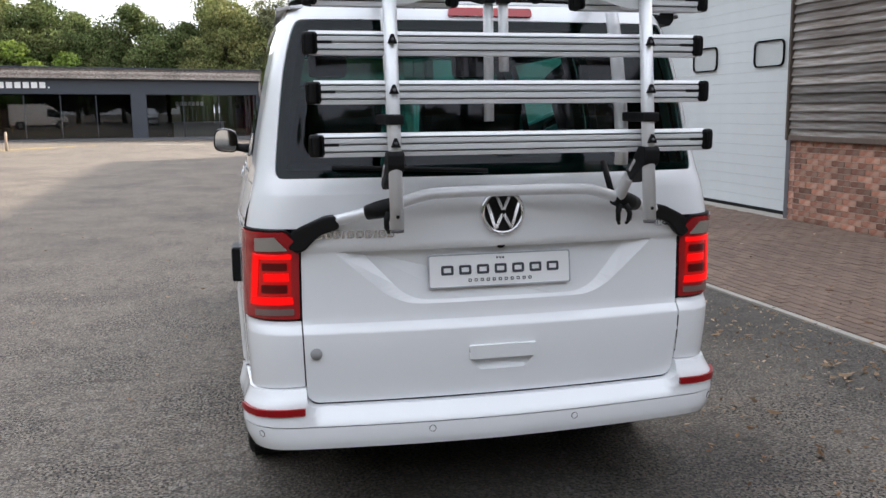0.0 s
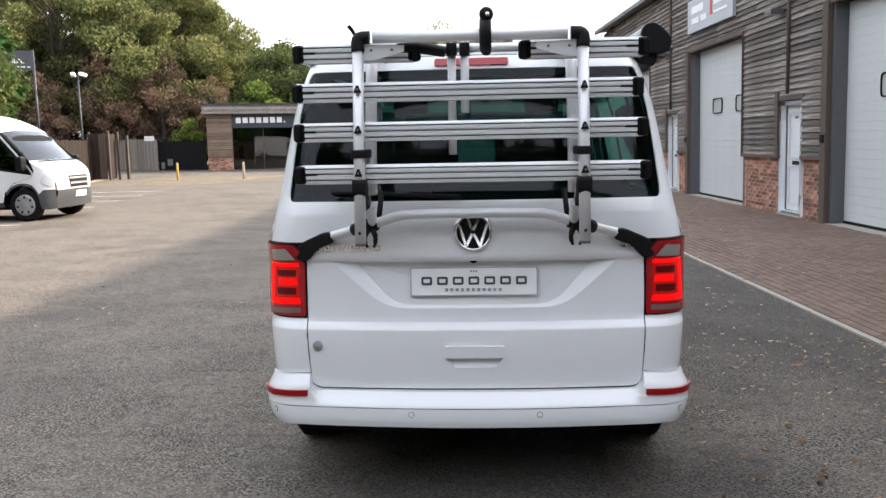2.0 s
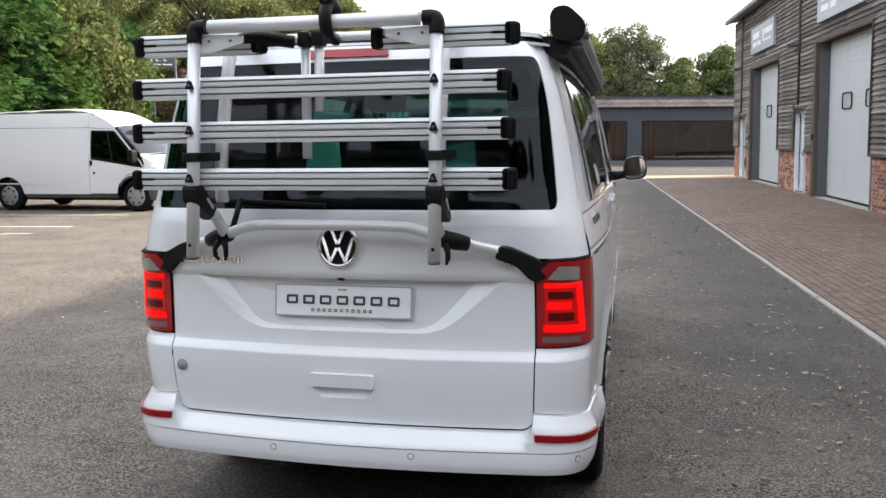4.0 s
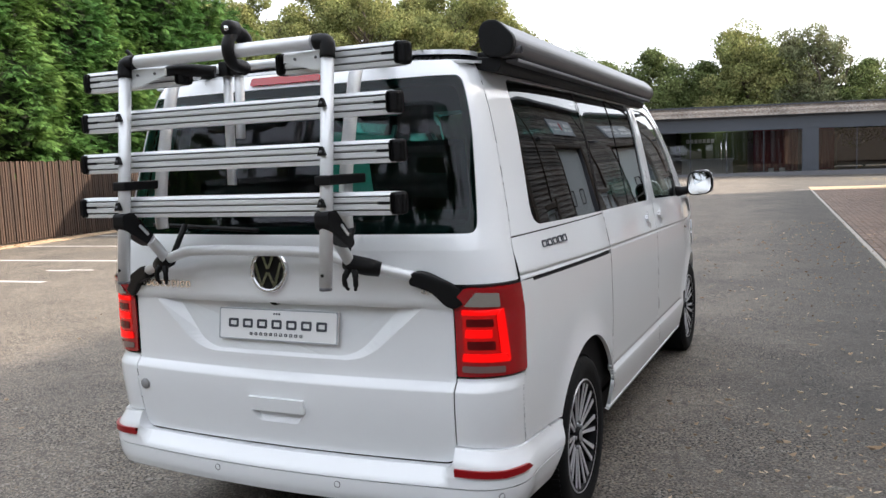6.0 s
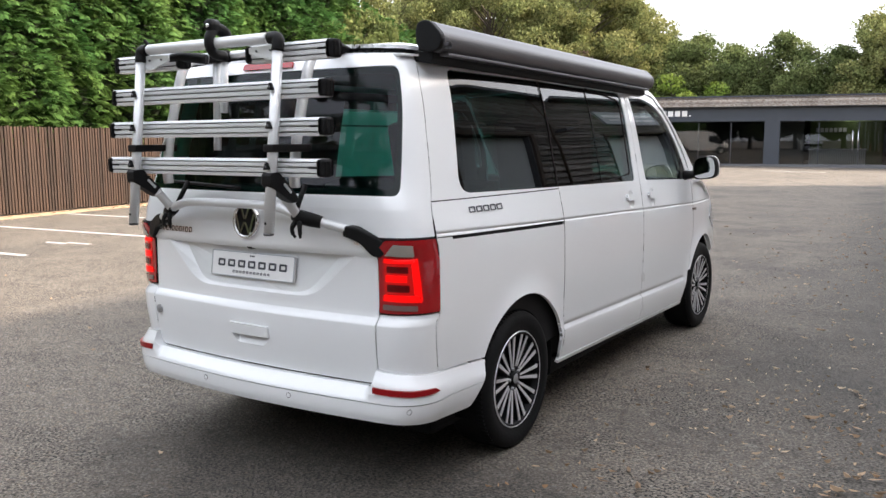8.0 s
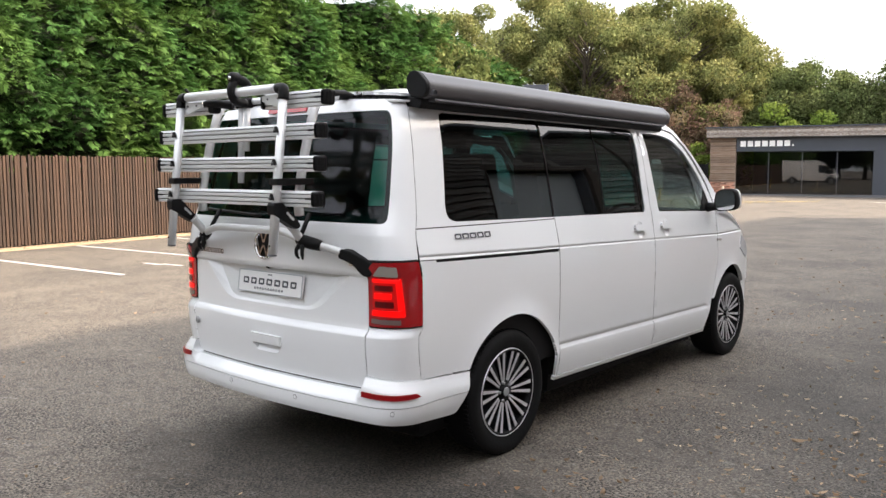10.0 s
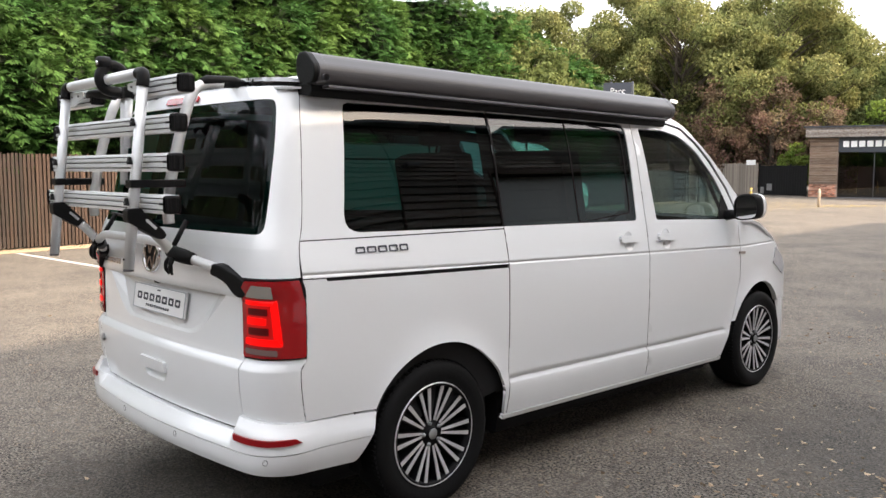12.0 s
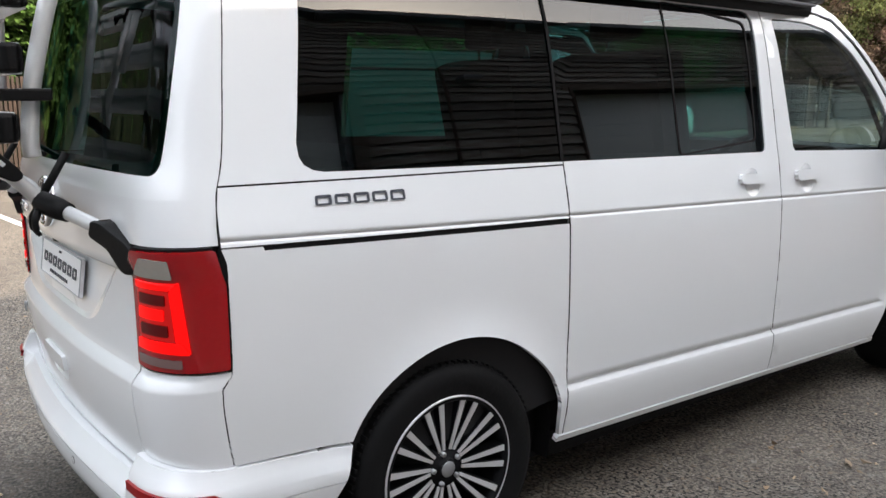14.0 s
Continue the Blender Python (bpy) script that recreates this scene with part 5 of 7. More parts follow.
for sg in (1, -1):
    skin("corner_panel", [(0.629, 0.557), (0.9985, 0.534), (0.9985, 0.787), (0.629, 0.787)], sg=sg, rows=(0.74, 0.743, 0.749, 0.769, 0.775))
    lamp = skin("tail_lamp", rounded([(0.631, 0.796), (0.992, 0.796), (0.992, 1.099), (0.676, 1.099), (0.631, 1.055)], [0.01, 0.01, 0.012, 0.02, 0.02]), sg=sg, f=lamp_f, mat="red_lens", rim=0.03, offset=0.008, rows=(), step=0.025, label="red tail lamp, lit")
    skin("lamp_seal", rounded([(0.627, 0.791), (0.9955, 0.791), (0.9955, 1.105), (0.672, 1.105), (0.627, 1.06)], [0.01, 0.01, 0.012, 0.02, 0.02]), sg=sg, f=lamp_f, mat="rubber", rim=0.03, offset=0.002, rows=(), parent=lamp, label="black lamp seal")
    for nm, mt, pts in (("clear_strip", "clear_lens", [(0.668, 1.038), (0.83, 1.032), (0.832, 1.078), (0.728, 1.084)]), ("dim_strip", "dim_lens", [(0.648, 0.812), (0.838, 0.807), (0.838, 0.829), (0.648, 0.834)]),
                        ("light_bar", "red_led", [(0.648, 0.848), (0.865, 0.842), (0.842, 0.872), (0.652, 0.876)]), ("light_bar", "red_led", [(0.868, 0.843), (0.842, 1.026), (0.806, 1.0), (0.82, 0.874), (0.845, 0.872)]),
                        ("light_bar", "red_led", [(0.652, 1.004), (0.806, 1.002), (0.84, 1.027), (0.654, 1.030)]), ("light_bar", "red_led", [(0.660, 0.928), (0.782, 0.926), (0.784, 0.954), (0.664, 0.957)]),
                        ("dark_bar", "red_dark", [(0.67, 0.966), (0.79, 0.964), (0.79, 0.99), (0.67, 0.992)]), ("dark_bar", "red_dark", [(0.67, 0.888), (0.795, 0.886), (0.795, 0.915), (0.67, 0.917)]),
                        ("glow_bar", "red_glow", [(0.654, 0.879), (0.816, 0.876), (0.804, 1.0), (0.654, 1.002)])):
        skin(nm, rounded(pts, 0.005, 3), sg=sg, f=lamp_f, mat=mt, rim=0.003, offset=0.0095 if nm == "glow_bar" else 0.0125, rows=(), parent=lamp, step=0.02)
    # quarter panels round the rear side window
    skin("quarter_panel", [(S(0.2625), 1.249), (S(1.392), 1.246), (S(1.392), 1.254), (S(0.60), 1.267), (S(0.545), 1.268), (S(0.512), 1.274), (S(0.486), 1.288), (S(0.471), 1.31), (S(0.465), 1.345), (S(0.502), 1.765), (S(0.512), 1.797), (S(0.545), 1.809),
                           (S(1.392), 1.803), (S(1.392), 1.862), (S(0.2625), 1.862)], sg=sg, rows=())
    skin("waist_panel", [(S(0.2625), 1.064), (S(1.392), 1.072), (S(1.392), 1.241), (S(0.2625), 1.244)], sg=sg)
    lower = [(S(0.2625), 0.534), (S(0.583), 0.526)] + arc(0.957, 0.345, 0.413, 154, 2, 34) + [(S(1.376), 0.30), (S(1.392), 0.30), (S(1.392), 1.054), (S(0.37), 1.05), (S(0.365), 1.06), (S(0.2625), 1.06)]
    skin("rear_wing", lower, sg=sg, step=0.035, rim=0.016)
    part("side_window", patch([(sg * a, b) for a, b in rounded([(S(0.455), 1.262), (S(1.391), 1.248), (S(1.391), 1.812), (S(0.495), 1.818)], [0.05, 0, 0, 0.03])], [], shell, 0.1, 0, offset=-0.006), "glass_privacy", van, "dark tinted side window")
    # middle door
    door = skin("sliding_door", [(S(1.398), 0.30), (S(2.603), 0.30), (S(2.603), 1.862), (S(1.398), 1.862), (S(1.398), 1.803), (S(2.49), 1.79), (S(2.525), 1.782), (S(2.54), 1.75), (S(2.523), 1.262), (S(2.517), 1.242), (S(2.495), 1.236), (S(1.398), 1.254)],
                [cup_ring(2.41)], sg=sg, label="white sliding side door")
    part("side_window", patch([(sg * a, b) for a, b in rounded([(S(1.399), 1.248), (S(2.54), 1.224), (S(2.555), 1.798), (S(1.399), 1.812)], [0, 0.02, 0.02, 0])], [], shell, 0.1, 0, offset=-0.006), "glass_privacy" if sg > 0 else "glass_kitchen", door, "dark tinted side window")
    slider_o = rounded([(S(1.985), 1.245), (S(2.47), 1.28), (S(2.485), 1.745), (S(1.985), 1.80)], 0.03)
    slider_i = rounded([(S(1.993), 1.25), (S(2.462), 1.288), (S(2.477), 1.737), (S(1.993), 1.795)], 0.026)
    part("slider_seal", patch([(sg * a, b) for a, b in slider_o], [[(sg * a, b) for a, b in slider_i]], shell, 0.1, 0.002, offset=-0.003), "rubber", door)
    # front door
    fdoor = skin("front_door", [(S(2.609), 0.30), (S(3.50), 0.30), (S(3.60), 0.52), (S(3.70), 0.80), (S(3.70), 1.17), (S(3.69), 1.24), (S(3.585), 1.40), (S(3.43), 1.565), (S(3.29), 1.685), (S(3.15), 1.775), (S(3.02), 1.80), (S(2.609), 1.805)],
                 [rounded([(S(2.722), 1.232), (S(3.63), 1.20), (S(3.545), 1.36), (S(3.47), 1.47), (S(3.285), 1.64), (S(3.12), 1.735), (S(2.95), 1.765), (S(2.68), 1.768)], [0.02, 0.02, 0.04, 0.05, 0.05, 0.05, 0.05, 0.02]), cup_ring(2.80)], sg=sg, label="white front door")
    part("door_window", patch([(sg * a, b) for a, b in [(S(2.712), 1.222), (S(3.65), 1.19), (S(3.555), 1.365), (S(3.48), 1.478), (S(3.295), 1.65), (S(3.125), 1.745), (S(2.955), 1.775), (S(2.67), 1.778)]], [], shell, 0.1, 0, offset=-0.006), "glass_clear", fdoor, "clear door window")
    tri = [(S(3.45), 1.215), (S(3.64), 1.195), (S(3.548), 1.365), (S(3.53), 1.36)]
    part("mirror_panel", patch([(sg * a, b) for a, b in tri], [], shell, 0.05, 0.004, offset=-0.002), "black_plastic", fdoor, "black mirror triangle")
    skin("pillar", [(S(2.609), 1.811), (S(3.022), 1.812), (S(3.165), 1.789), (S(3.31), 1.699), (S(3.452), 1.579), (S(3.607), 1.412), (S(3.705), 1.252), (S(3.71), 1.2), (S(3.90), 1.2), (S(3.74), 1.355), (S(3.565), 1.516), (S(3.40), 1.655), (S(3.21), 1.80), (S(3.1), 1.845), (S(2.9), 1.86), (S(2.609), 1.862)], sg=sg, rows=())
    part("pillar_seal", patch([(sg * S(a), b) for a, b in ((3.0, 1.79), (3.14, 1.765), (3.28, 1.675), (3.42, 1.555), (3.575, 1.39), (3.68, 1.235), (3.715, 1.255), (3.615, 1.415), (3.455, 1.59), (3.31, 1.71), (3.165, 1.80), (3.0, 1.815))], [], shell, 0.06, 0, offset=-0.006), "rubber", van)
    skin("front_wing", [(S(3.606), 0.52), (S(3.706), 0.80), (S(3.706), 1.194), (S(3.92), 1.194)] + [(S(y), unlean(z)) for y, z in ((4.02, 1.158), (4.12, 1.112), (4.27, 1.035), (4.40, 0.925), (4.50, 0.80))] + [(S(4.54), 0.58)] + arc(4.012, 0.337, 0.415, 36, 154, 24), sg=sg, step=0.04, rim=0.03)
    skin("sill", [(S(1.37), 0.274), (S(3.5), 0.274), (S(3.5), 0.296), (S(1.37), 0.296)], sg=sg, rows=(), offset=0.004)
    for d, y in ((door, 2.41), (fdoor, 2.80)):
        dish = (lambda u, v: shell(u, v) - Vector((sg * 0.02 * max(0, 1 - ((abs(u) - S(y)) / 0.051) ** 2 - ((v - 1.14) / 0.046) ** 2), 0, 0)))
        part("handle_cup", patch([(sg * a, b) for a, b in cup_ring(y)], [], dish, 0.02, 0), "van_white", d)
        skin("handle_bar", rounded([(S(y - 0.09), 1.138), (S(y + 0.085), 1.136), (S(y + 0.085), 1.164), (S(y - 0.09), 1.168)], [0.014, 0.012, 0.012, 0.014]), sg=sg, offset=0.018, rim=0.017, rows=(), parent=d, step=0.03, label="white door handle")
    skin("side_repeater", rounded([(S(3.68), 1.03), (S(3.76), 1.026), (S(3.76), 1.044), (S(3.68), 1.046)], 0.006), sg=sg, mat="clear_lens", offset=0.008, rim=0.008, rows=(), step=0.03)
    # cloth-dark lining behind the panels
    part("side_lining", patch([(sg * a, b) for a, b in [(S(0.34), 0.42), (S(3.6), 0.42), (S(3.68), 1.15), (S(3.48), 1.49), (S(3.15), 1.78), (S(2.6), 1.83), (S(0.34), 1.83)]],
                              [[(sg * a, b) for a, b in h] for h in ([(S(0.48), 1.285), (S(1.35), 1.27), (S(1.35), 1.79), (S(0.53), 1.795)], [(S(1.44), 1.28), (S(2.49), 1.25), (S(2.51), 1.77), (S(1.44), 1.78)],
                                                                     [(S(2.74), 1.25), (S(3.58), 1.22), (S(3.45), 1.46), (S(3.27), 1.63), (S(3.1), 1.72), (S(2.69), 1.75)])], shell, 0.12, 0, offset=-0.05), "lining", van)
    # wheel housings
    for cy in (0.957, 4.012):
        bm = bmesh.new()
        n = 20
        ring = [[bm.verts.new((sg * x, cy + 0.43 * math.cos(math.pi * (i / n * 1.16 - 0.08)), 0.345 + 0.43 * math.sin(math.pi * (i / n * 1.16 - 0.08)))) for i in range(n + 1)] for x in (0.86, 0.55)]
        mid = bm.verts.new((sg * 0.55, cy, 0.3))
        for i in range(n):
            bm.faces.new((ring[0][i], ring[0][i + 1], ring[1][i + 1], ring[1][i]))
            bm.faces.new((ring[1][i], ring[1][i + 1], mid))
        part("wheel_housing", bm, "rubber", van)

for sg in (1, -1):
    for y, z0, z1 in ((0.2613, 0.60, 1.86), (1.395, 0.30, 1.86), (2.606, 0.30, 1.86), (3.703, 0.62, 1.14)):
        part("door_seam", patch([(sg * S(y - 0.0055), z0), (sg * S(y + 0.0055), z0), (sg * S(y + 0.0055), z1), (sg * S(y - 0.0055), z1)], [], shell, 0.05, 0, CREASES, offset=-0.002), "rubber", van)
    for q, dz, off in (([(0.264, 1.2465), (1.392, 1.2435)], 0.006, -0.003), ([(0.366, 1.0565), (1.392, 1.062)], 0.014, -0.008)):
        part("panel_seam", patch([(sg * S(q[0][0]), q[0][1] - dz), (sg * S(q[1][0]), q[1][1] - dz), (sg * S(q[1][0]), q[1][1] + dz), (sg * S(q[0][0]), q[0][1] + dz)], [], shell, 0.06, 0, CREASES, offset=off), "rubber", van)
letters(van, (S(0.515), 1.173), [0.046] * 5, 0.036, "sign_dark", 0.26, 0.2)

# rear bumper in two mouldings
skirt_bulge = curve([(0.0, 0.0), (0.03, 0.022), (0.07, 0.042), (0.11, 0.05), (0.13, 0.051)])      # by the height over the lower edge


def bumper_top(s):
    """Height of the bumper's upper edge: low under the door, raised horns at the corners that fall off along the side."""
    q = abs(s)
    k = min(1, max(0, (q - 0.58) / 0.05))
    return 0.484 + (0.069 - 0.062 * max(0, q - 0.626) - 0.02 * max(0, q - 1.0)) * k * k * (3 - 2 * k)


def bumper_f(s, z):
    """A slanted shelf falls from the door to the widest line, below that the skirt turns under."""
    e = 1e-3
    n = (shell(s + e, z) - shell(s - e, z)).normalized().cross(Vector((0, 0, 1)))
    q = abs(s)
    fade = 1.0 if q < 0.80 else max(0.34, 1.0 - (q - 0.80) * 2.6)
    out = skirt_bulge(min(0.13, max(0, z - 0.30)))
    shelf = 0.014 + 0.72 * max(0, bumper_top(s) - z)
    return shell(s, z) + n * min(out, shelf) * fade + Vector((0, -0.012, 0)) * max(0, 1 - q / 0.9)


def reflector_f(s, z):
    """The flat seat of the reflectors on the corners, upright."""
    p, q = bumper_f(s, 0.448), bumper_f(s, z)
    return Vector((0.7 * p.x + 0.3 * q.x, 0.7 * p.y + 0.3 * q.y, z))


bumper = skin("rear_bumper", [(-S(0.555), 0.425), (S(0.555), 0.425), (S(0.583), 0.516), (1.0, 0.53), (0.626, 0.553)] + [(0.584 + 0.0405 * math.sin(a), 0.524 - 0.0405 * math.cos(a)) for a in reversed(QUARTER)]
              + [(-0.584 - 0.0405 * math.sin(a), 0.524 - 0.0405 * math.cos(a)) for a in QUARTER] + [(-0.626, 0.553), (-1.0, 0.53), (-S(0.583), 0.516)], f=bumper_f, rim=0.03, rows=(0.436, 0.446, 0.46, 0.484, 0.50, 0.52, 0.535), cols=(-0.632, -0.605, -0.58, 0.58, 0.605, 0.632), step=0.03, label="white rear bumper with red reflectors")
skin("bumper_skirt", rounded([(-S(0.50), 0.318), (-0.7, 0.34), (0.7, 0.34), (S(0.50), 0.318), (S(0.553), 0.421), (-S(0.553), 0.421)], [0.02, 0, 0, 0.02, 0, 0]), f=bumper_f, rim=0.06, rows=(0.36, 0.39), step=0.04, parent=bumper)
bm = bmesh.new()
half_edge = [(0.99, 0.5306), (0.9, 0.5362), (0.8, 0.5423), (0.7, 0.5485), (0.626, 0.553)] + [(0.584 + 0.0405 * math.sin(a), 0.524 - 0.0405 * math.cos(a)) for a in reversed(QUARTER)]
edge = half_edge + [(0.584 - 1.168 * i / 28, 0.4835) for i in range(1, 28)] + [(-a, b) for a, b in reversed(half_edge)]
lo, hi = [bm.verts.new(bumper_f(*q)) for q in edge], [bm.verts.new(shell(q[0] * 0.997, q[1] + 0.002) + Vector((0, 0.03, 0.0))) for q in edge]
for i in range(len(edge) - 1):
    bm.faces.new((lo[i], hi[i], hi[i + 1], lo[i + 1]))
part("bumper_step", bm, "van_white", bumper)
for sg in (1, -1):
    part("reflector", patch([(sg * a, b) for a, b in rounded([(0.624, 0.468), (0.80, 0.461), (0.88, 0.462), (0.945, 0.468), (0.915, 0.485), (0.80, 0.485), (0.624, 0.493)], 0.002)], [], reflector_f, 0.02, 0.012, offset=0.008), "red_reflector", bumper, "red reflector strip")
for u in (-0.79, -0.235, 0.235, 0.79):
    part("parking_sensor", patch([(u + 0.011 * math.cos(k * math.tau / 16), 0.398 + 0.0125 * math.sin(k * math.tau / 16)) for k in range(16)], [[(u + 0.009 * math.cos(k * math.tau / 16), 0.398 + 0.0105 * math.sin(k * math.tau / 16)) for k in range(16)]], bumper_f, 0.05, 0.002, offset=0.0012), "steel_grey", bumper)
    part("sensor_cap", patch([(u + 0.0088 * math.cos(k * math.tau / 16), 0.398 + 0.0103 * math.sin(k * math.tau / 16)) for k in range(16)], [], bumper_f, 0.05, 0.002, offset=0.001), "van_white", bumper)

# roof: a fixed rim and the raised pop-up shell with its black seal


def roof_f(u, y):
    edge = 0.735 - (0.10 * max(0, (0.42 - y) / 0.2) ** 2 if y < 0.42 else 0) - 0.04 * max(0, (y - 2.5) / 0.5) ** 2
    z = 1.862 + 0.022 * (1 - abs(u) ** 3) - 0.02 * max(0, (y - 2.5) / 0.6) ** 2 - 0.012 * max(0, (0.5 - y) / 0.3) ** 2
    return Vector((u * edge, y - 0.03 * (1 - u * u) * max(0, 1 - (y - 0.24) / 0.4), z))


def pop_f(u, y):
    """The raised roof: a flat lip round a raised middle."""
    rise = min(1, max(0, (y - 0.36) / 0.26)) * min(1, max(0, (2.86 - y) / 0.5)) * min(1, max(0, (0.96 - abs(u)) / 0.3))
    return Vector((u * 0.69, y - 0.025 * (1 - u * u) * max(0, 1 - (y - 0.24) / 0.4), 1.894 + 0.022 * (1 - abs(u) ** 3) + 0.036 * rise * rise * (3 - 2 * rise) - 0.02 * max(0, (y - 2.5) / 0.6) ** 2))


part("roof", patch([(-1, 0.285), (1, 0.285), (1, 3.14), (-1, 3.14)], [], roof_f, 0.12, 0.01), "van_white", van)
part("roof_seal", patch(rounded([(-0.99, 0.31), (0.99, 0.31), (0.99, 2.88), (-0.99, 2.88)], 0.1), [], lambda u, y: roof_f(u * 0.95, y) + Vector((0, 0, 0.011)), 0.06, 0.014), "rubber", van, "black rubber roof seal")
part("pop_up_roof", patch(rounded([(-1, 0.31), (1, 0.31), (1, 3.0), (-1, 3.0)], 0.08), [], pop_f, 0.04, 0.016), "van_white", van, "raised white roof shell")
# front end
part("windscreen", patch([(-1, 0), (1, 0), (1, 1), (-1, 1)], [], lambda u, v: Vector((u * (half_width(1.18 + 0.65 * v) - narrowing(3.92 - 0.8 * v) - 0.035), 3.90 - 0.76 * v + 0.2 * (1 - v * 0.6) * (1 - u * u), 1.18 + 0.65 * v + 0.03 * v * (1 - u * u))), 0.15, 0.004), "glass_clear", van, "clear windscreen")
bonnet_z = curve([(3.7, 1.2), (3.9, 1.188), (4.1, 1.116), (4.27, 1.033), (4.4, 0.923), (4.52, 0.79)])
part("bonnet", patch([(-1, 3.75), (1, 3.75), (1, 4.48), (-1, 4.48)], [], lambda u, y: Vector((u * (half_width(1.0) - narrowing(y) - 0.003), y + 0.34 * (1 - u * u) * max(0, (y - 3.8) / 0.7), bonnet_z(y) - 0.002 + 0.02 * (1 - u * u))), 0.12, 0.02), "van_white", van)


def nose(y_in, z0, z1, mat, name, inset=0.0, label=""):
    pts = [(-0.84 + inset, 4.45), (0.84 - inset, 4.45)] + [((0.84 - inset) * math.cos(a), 4.5 + (0.36 - y_in) * math.sin(a) ** 0.8) for a in [math.pi * k / 16 for k in range(1, 16)]]
    return part(name, prism(pts, z0, z1, "z", bevel=0.03), mat, van, label)


nose(0.0, 0.24, 0.62, "van_white", "front_bumper")
nose(0.06, 0.62, 0.88, "black_plastic", "grille", 0.05, "black front grille")
for sg in (1, -1):
    lens = [(S(4.25), unlean(0.86)), (S(4.46), 0.76), (S(4.49), 0.82), (S(4.40), unlean(0.92)), (S(4.30), unlean(0.98))]
    part("headlamp", patch([(sg * a, b) for a, b in rounded(lens, 0.02)], [], shell, 0.04, 0.02, offset=0.006), "headlamp_lens", van, "clear headlamp wrapped round the wing")
    part("mirror_stem", tube(bmesh.new(), [(sg * 0.85, 3.56, 1.225), (sg * 0.94, 3.555, 1.235), (sg * 1.03, 3.55, 1.25)], [0.05, 0.035, 0.03], 10, squash=0.7), "black_plastic", van)
    mir = new("door_mirror")
    mir.parent = van
    mir["label"] = "door mirror with black frame and white cap"
    out = rounded([(0.975, 1.2), (1.115, 1.212), (1.142, 1.25), (1.134, 1.345), (1.10, 1.378), (1.0, 1.368), (0.97, 1.32)], 0.05, 6)
    cx, cz = 1.055, 1.285

    def mirror_f(k, y):
        return [Vector((sg * (cx + (x - cx) * k), y, cz + (z - cz) * k)) for x, z in out]
    bm = bmesh.new()
    rings = [[bm.verts.new(p) for p in mirror_f(k, y)] for k, y in ((0.9, 3.490), (1.0, 3.495), (1.0, 3.570))]
    for a, b in zip(rings, rings[1:]):
        for i in range(len(a)):
            bm.faces.new((a[i], a[(i + 1) % len(a)], b[(i + 1) % len(a)], b[i])).smooth = True
    part("frame", bm, "black_plastic", mir)
    bm = bmesh.new()
    rings = [[bm.verts.new(p) for p in mirror_f(k, y)] for k, y in ((1.0, 3.570), (1.01, 3.575), (0.98, 3.605), (0.85, 3.638), (0.5, 3.660), (0.05, 3.665))]
    for a, b in zip(rings, rings[1:]):
        for i in range(len(a)):
            bm.faces.new((a[i], a[(i + 1) % len(a)], b[(i + 1) % len(a)], b[i])).smooth = True
    part("cap", bm, "van_white", mir, "white mirror cap")
    bm = bmesh.new()
    bm.faces.new([bm.verts.new(p) for p in mirror_f(0.905, 3.497)])
    part("mirror_glass", bm, "mirror", mir)
part("underbody", boxm((-0.78, 0.35, 0.2), (0.78, 4.5, 0.42), 0.03), "rubber", van)
# unseen block added between the axles to deepen the shade below
part("sill_tray", boxm((-0.8, 1.42, 0.2), (0.8, 3.5, 0.3), 0.02), "rubber", van)
part("charge_cover", boxm((-0.943, 0.64, 0.825), (-0.9, 0.78, 0.965), 0.012), "black_plastic", van, "black hook-up socket cover")

# wheels


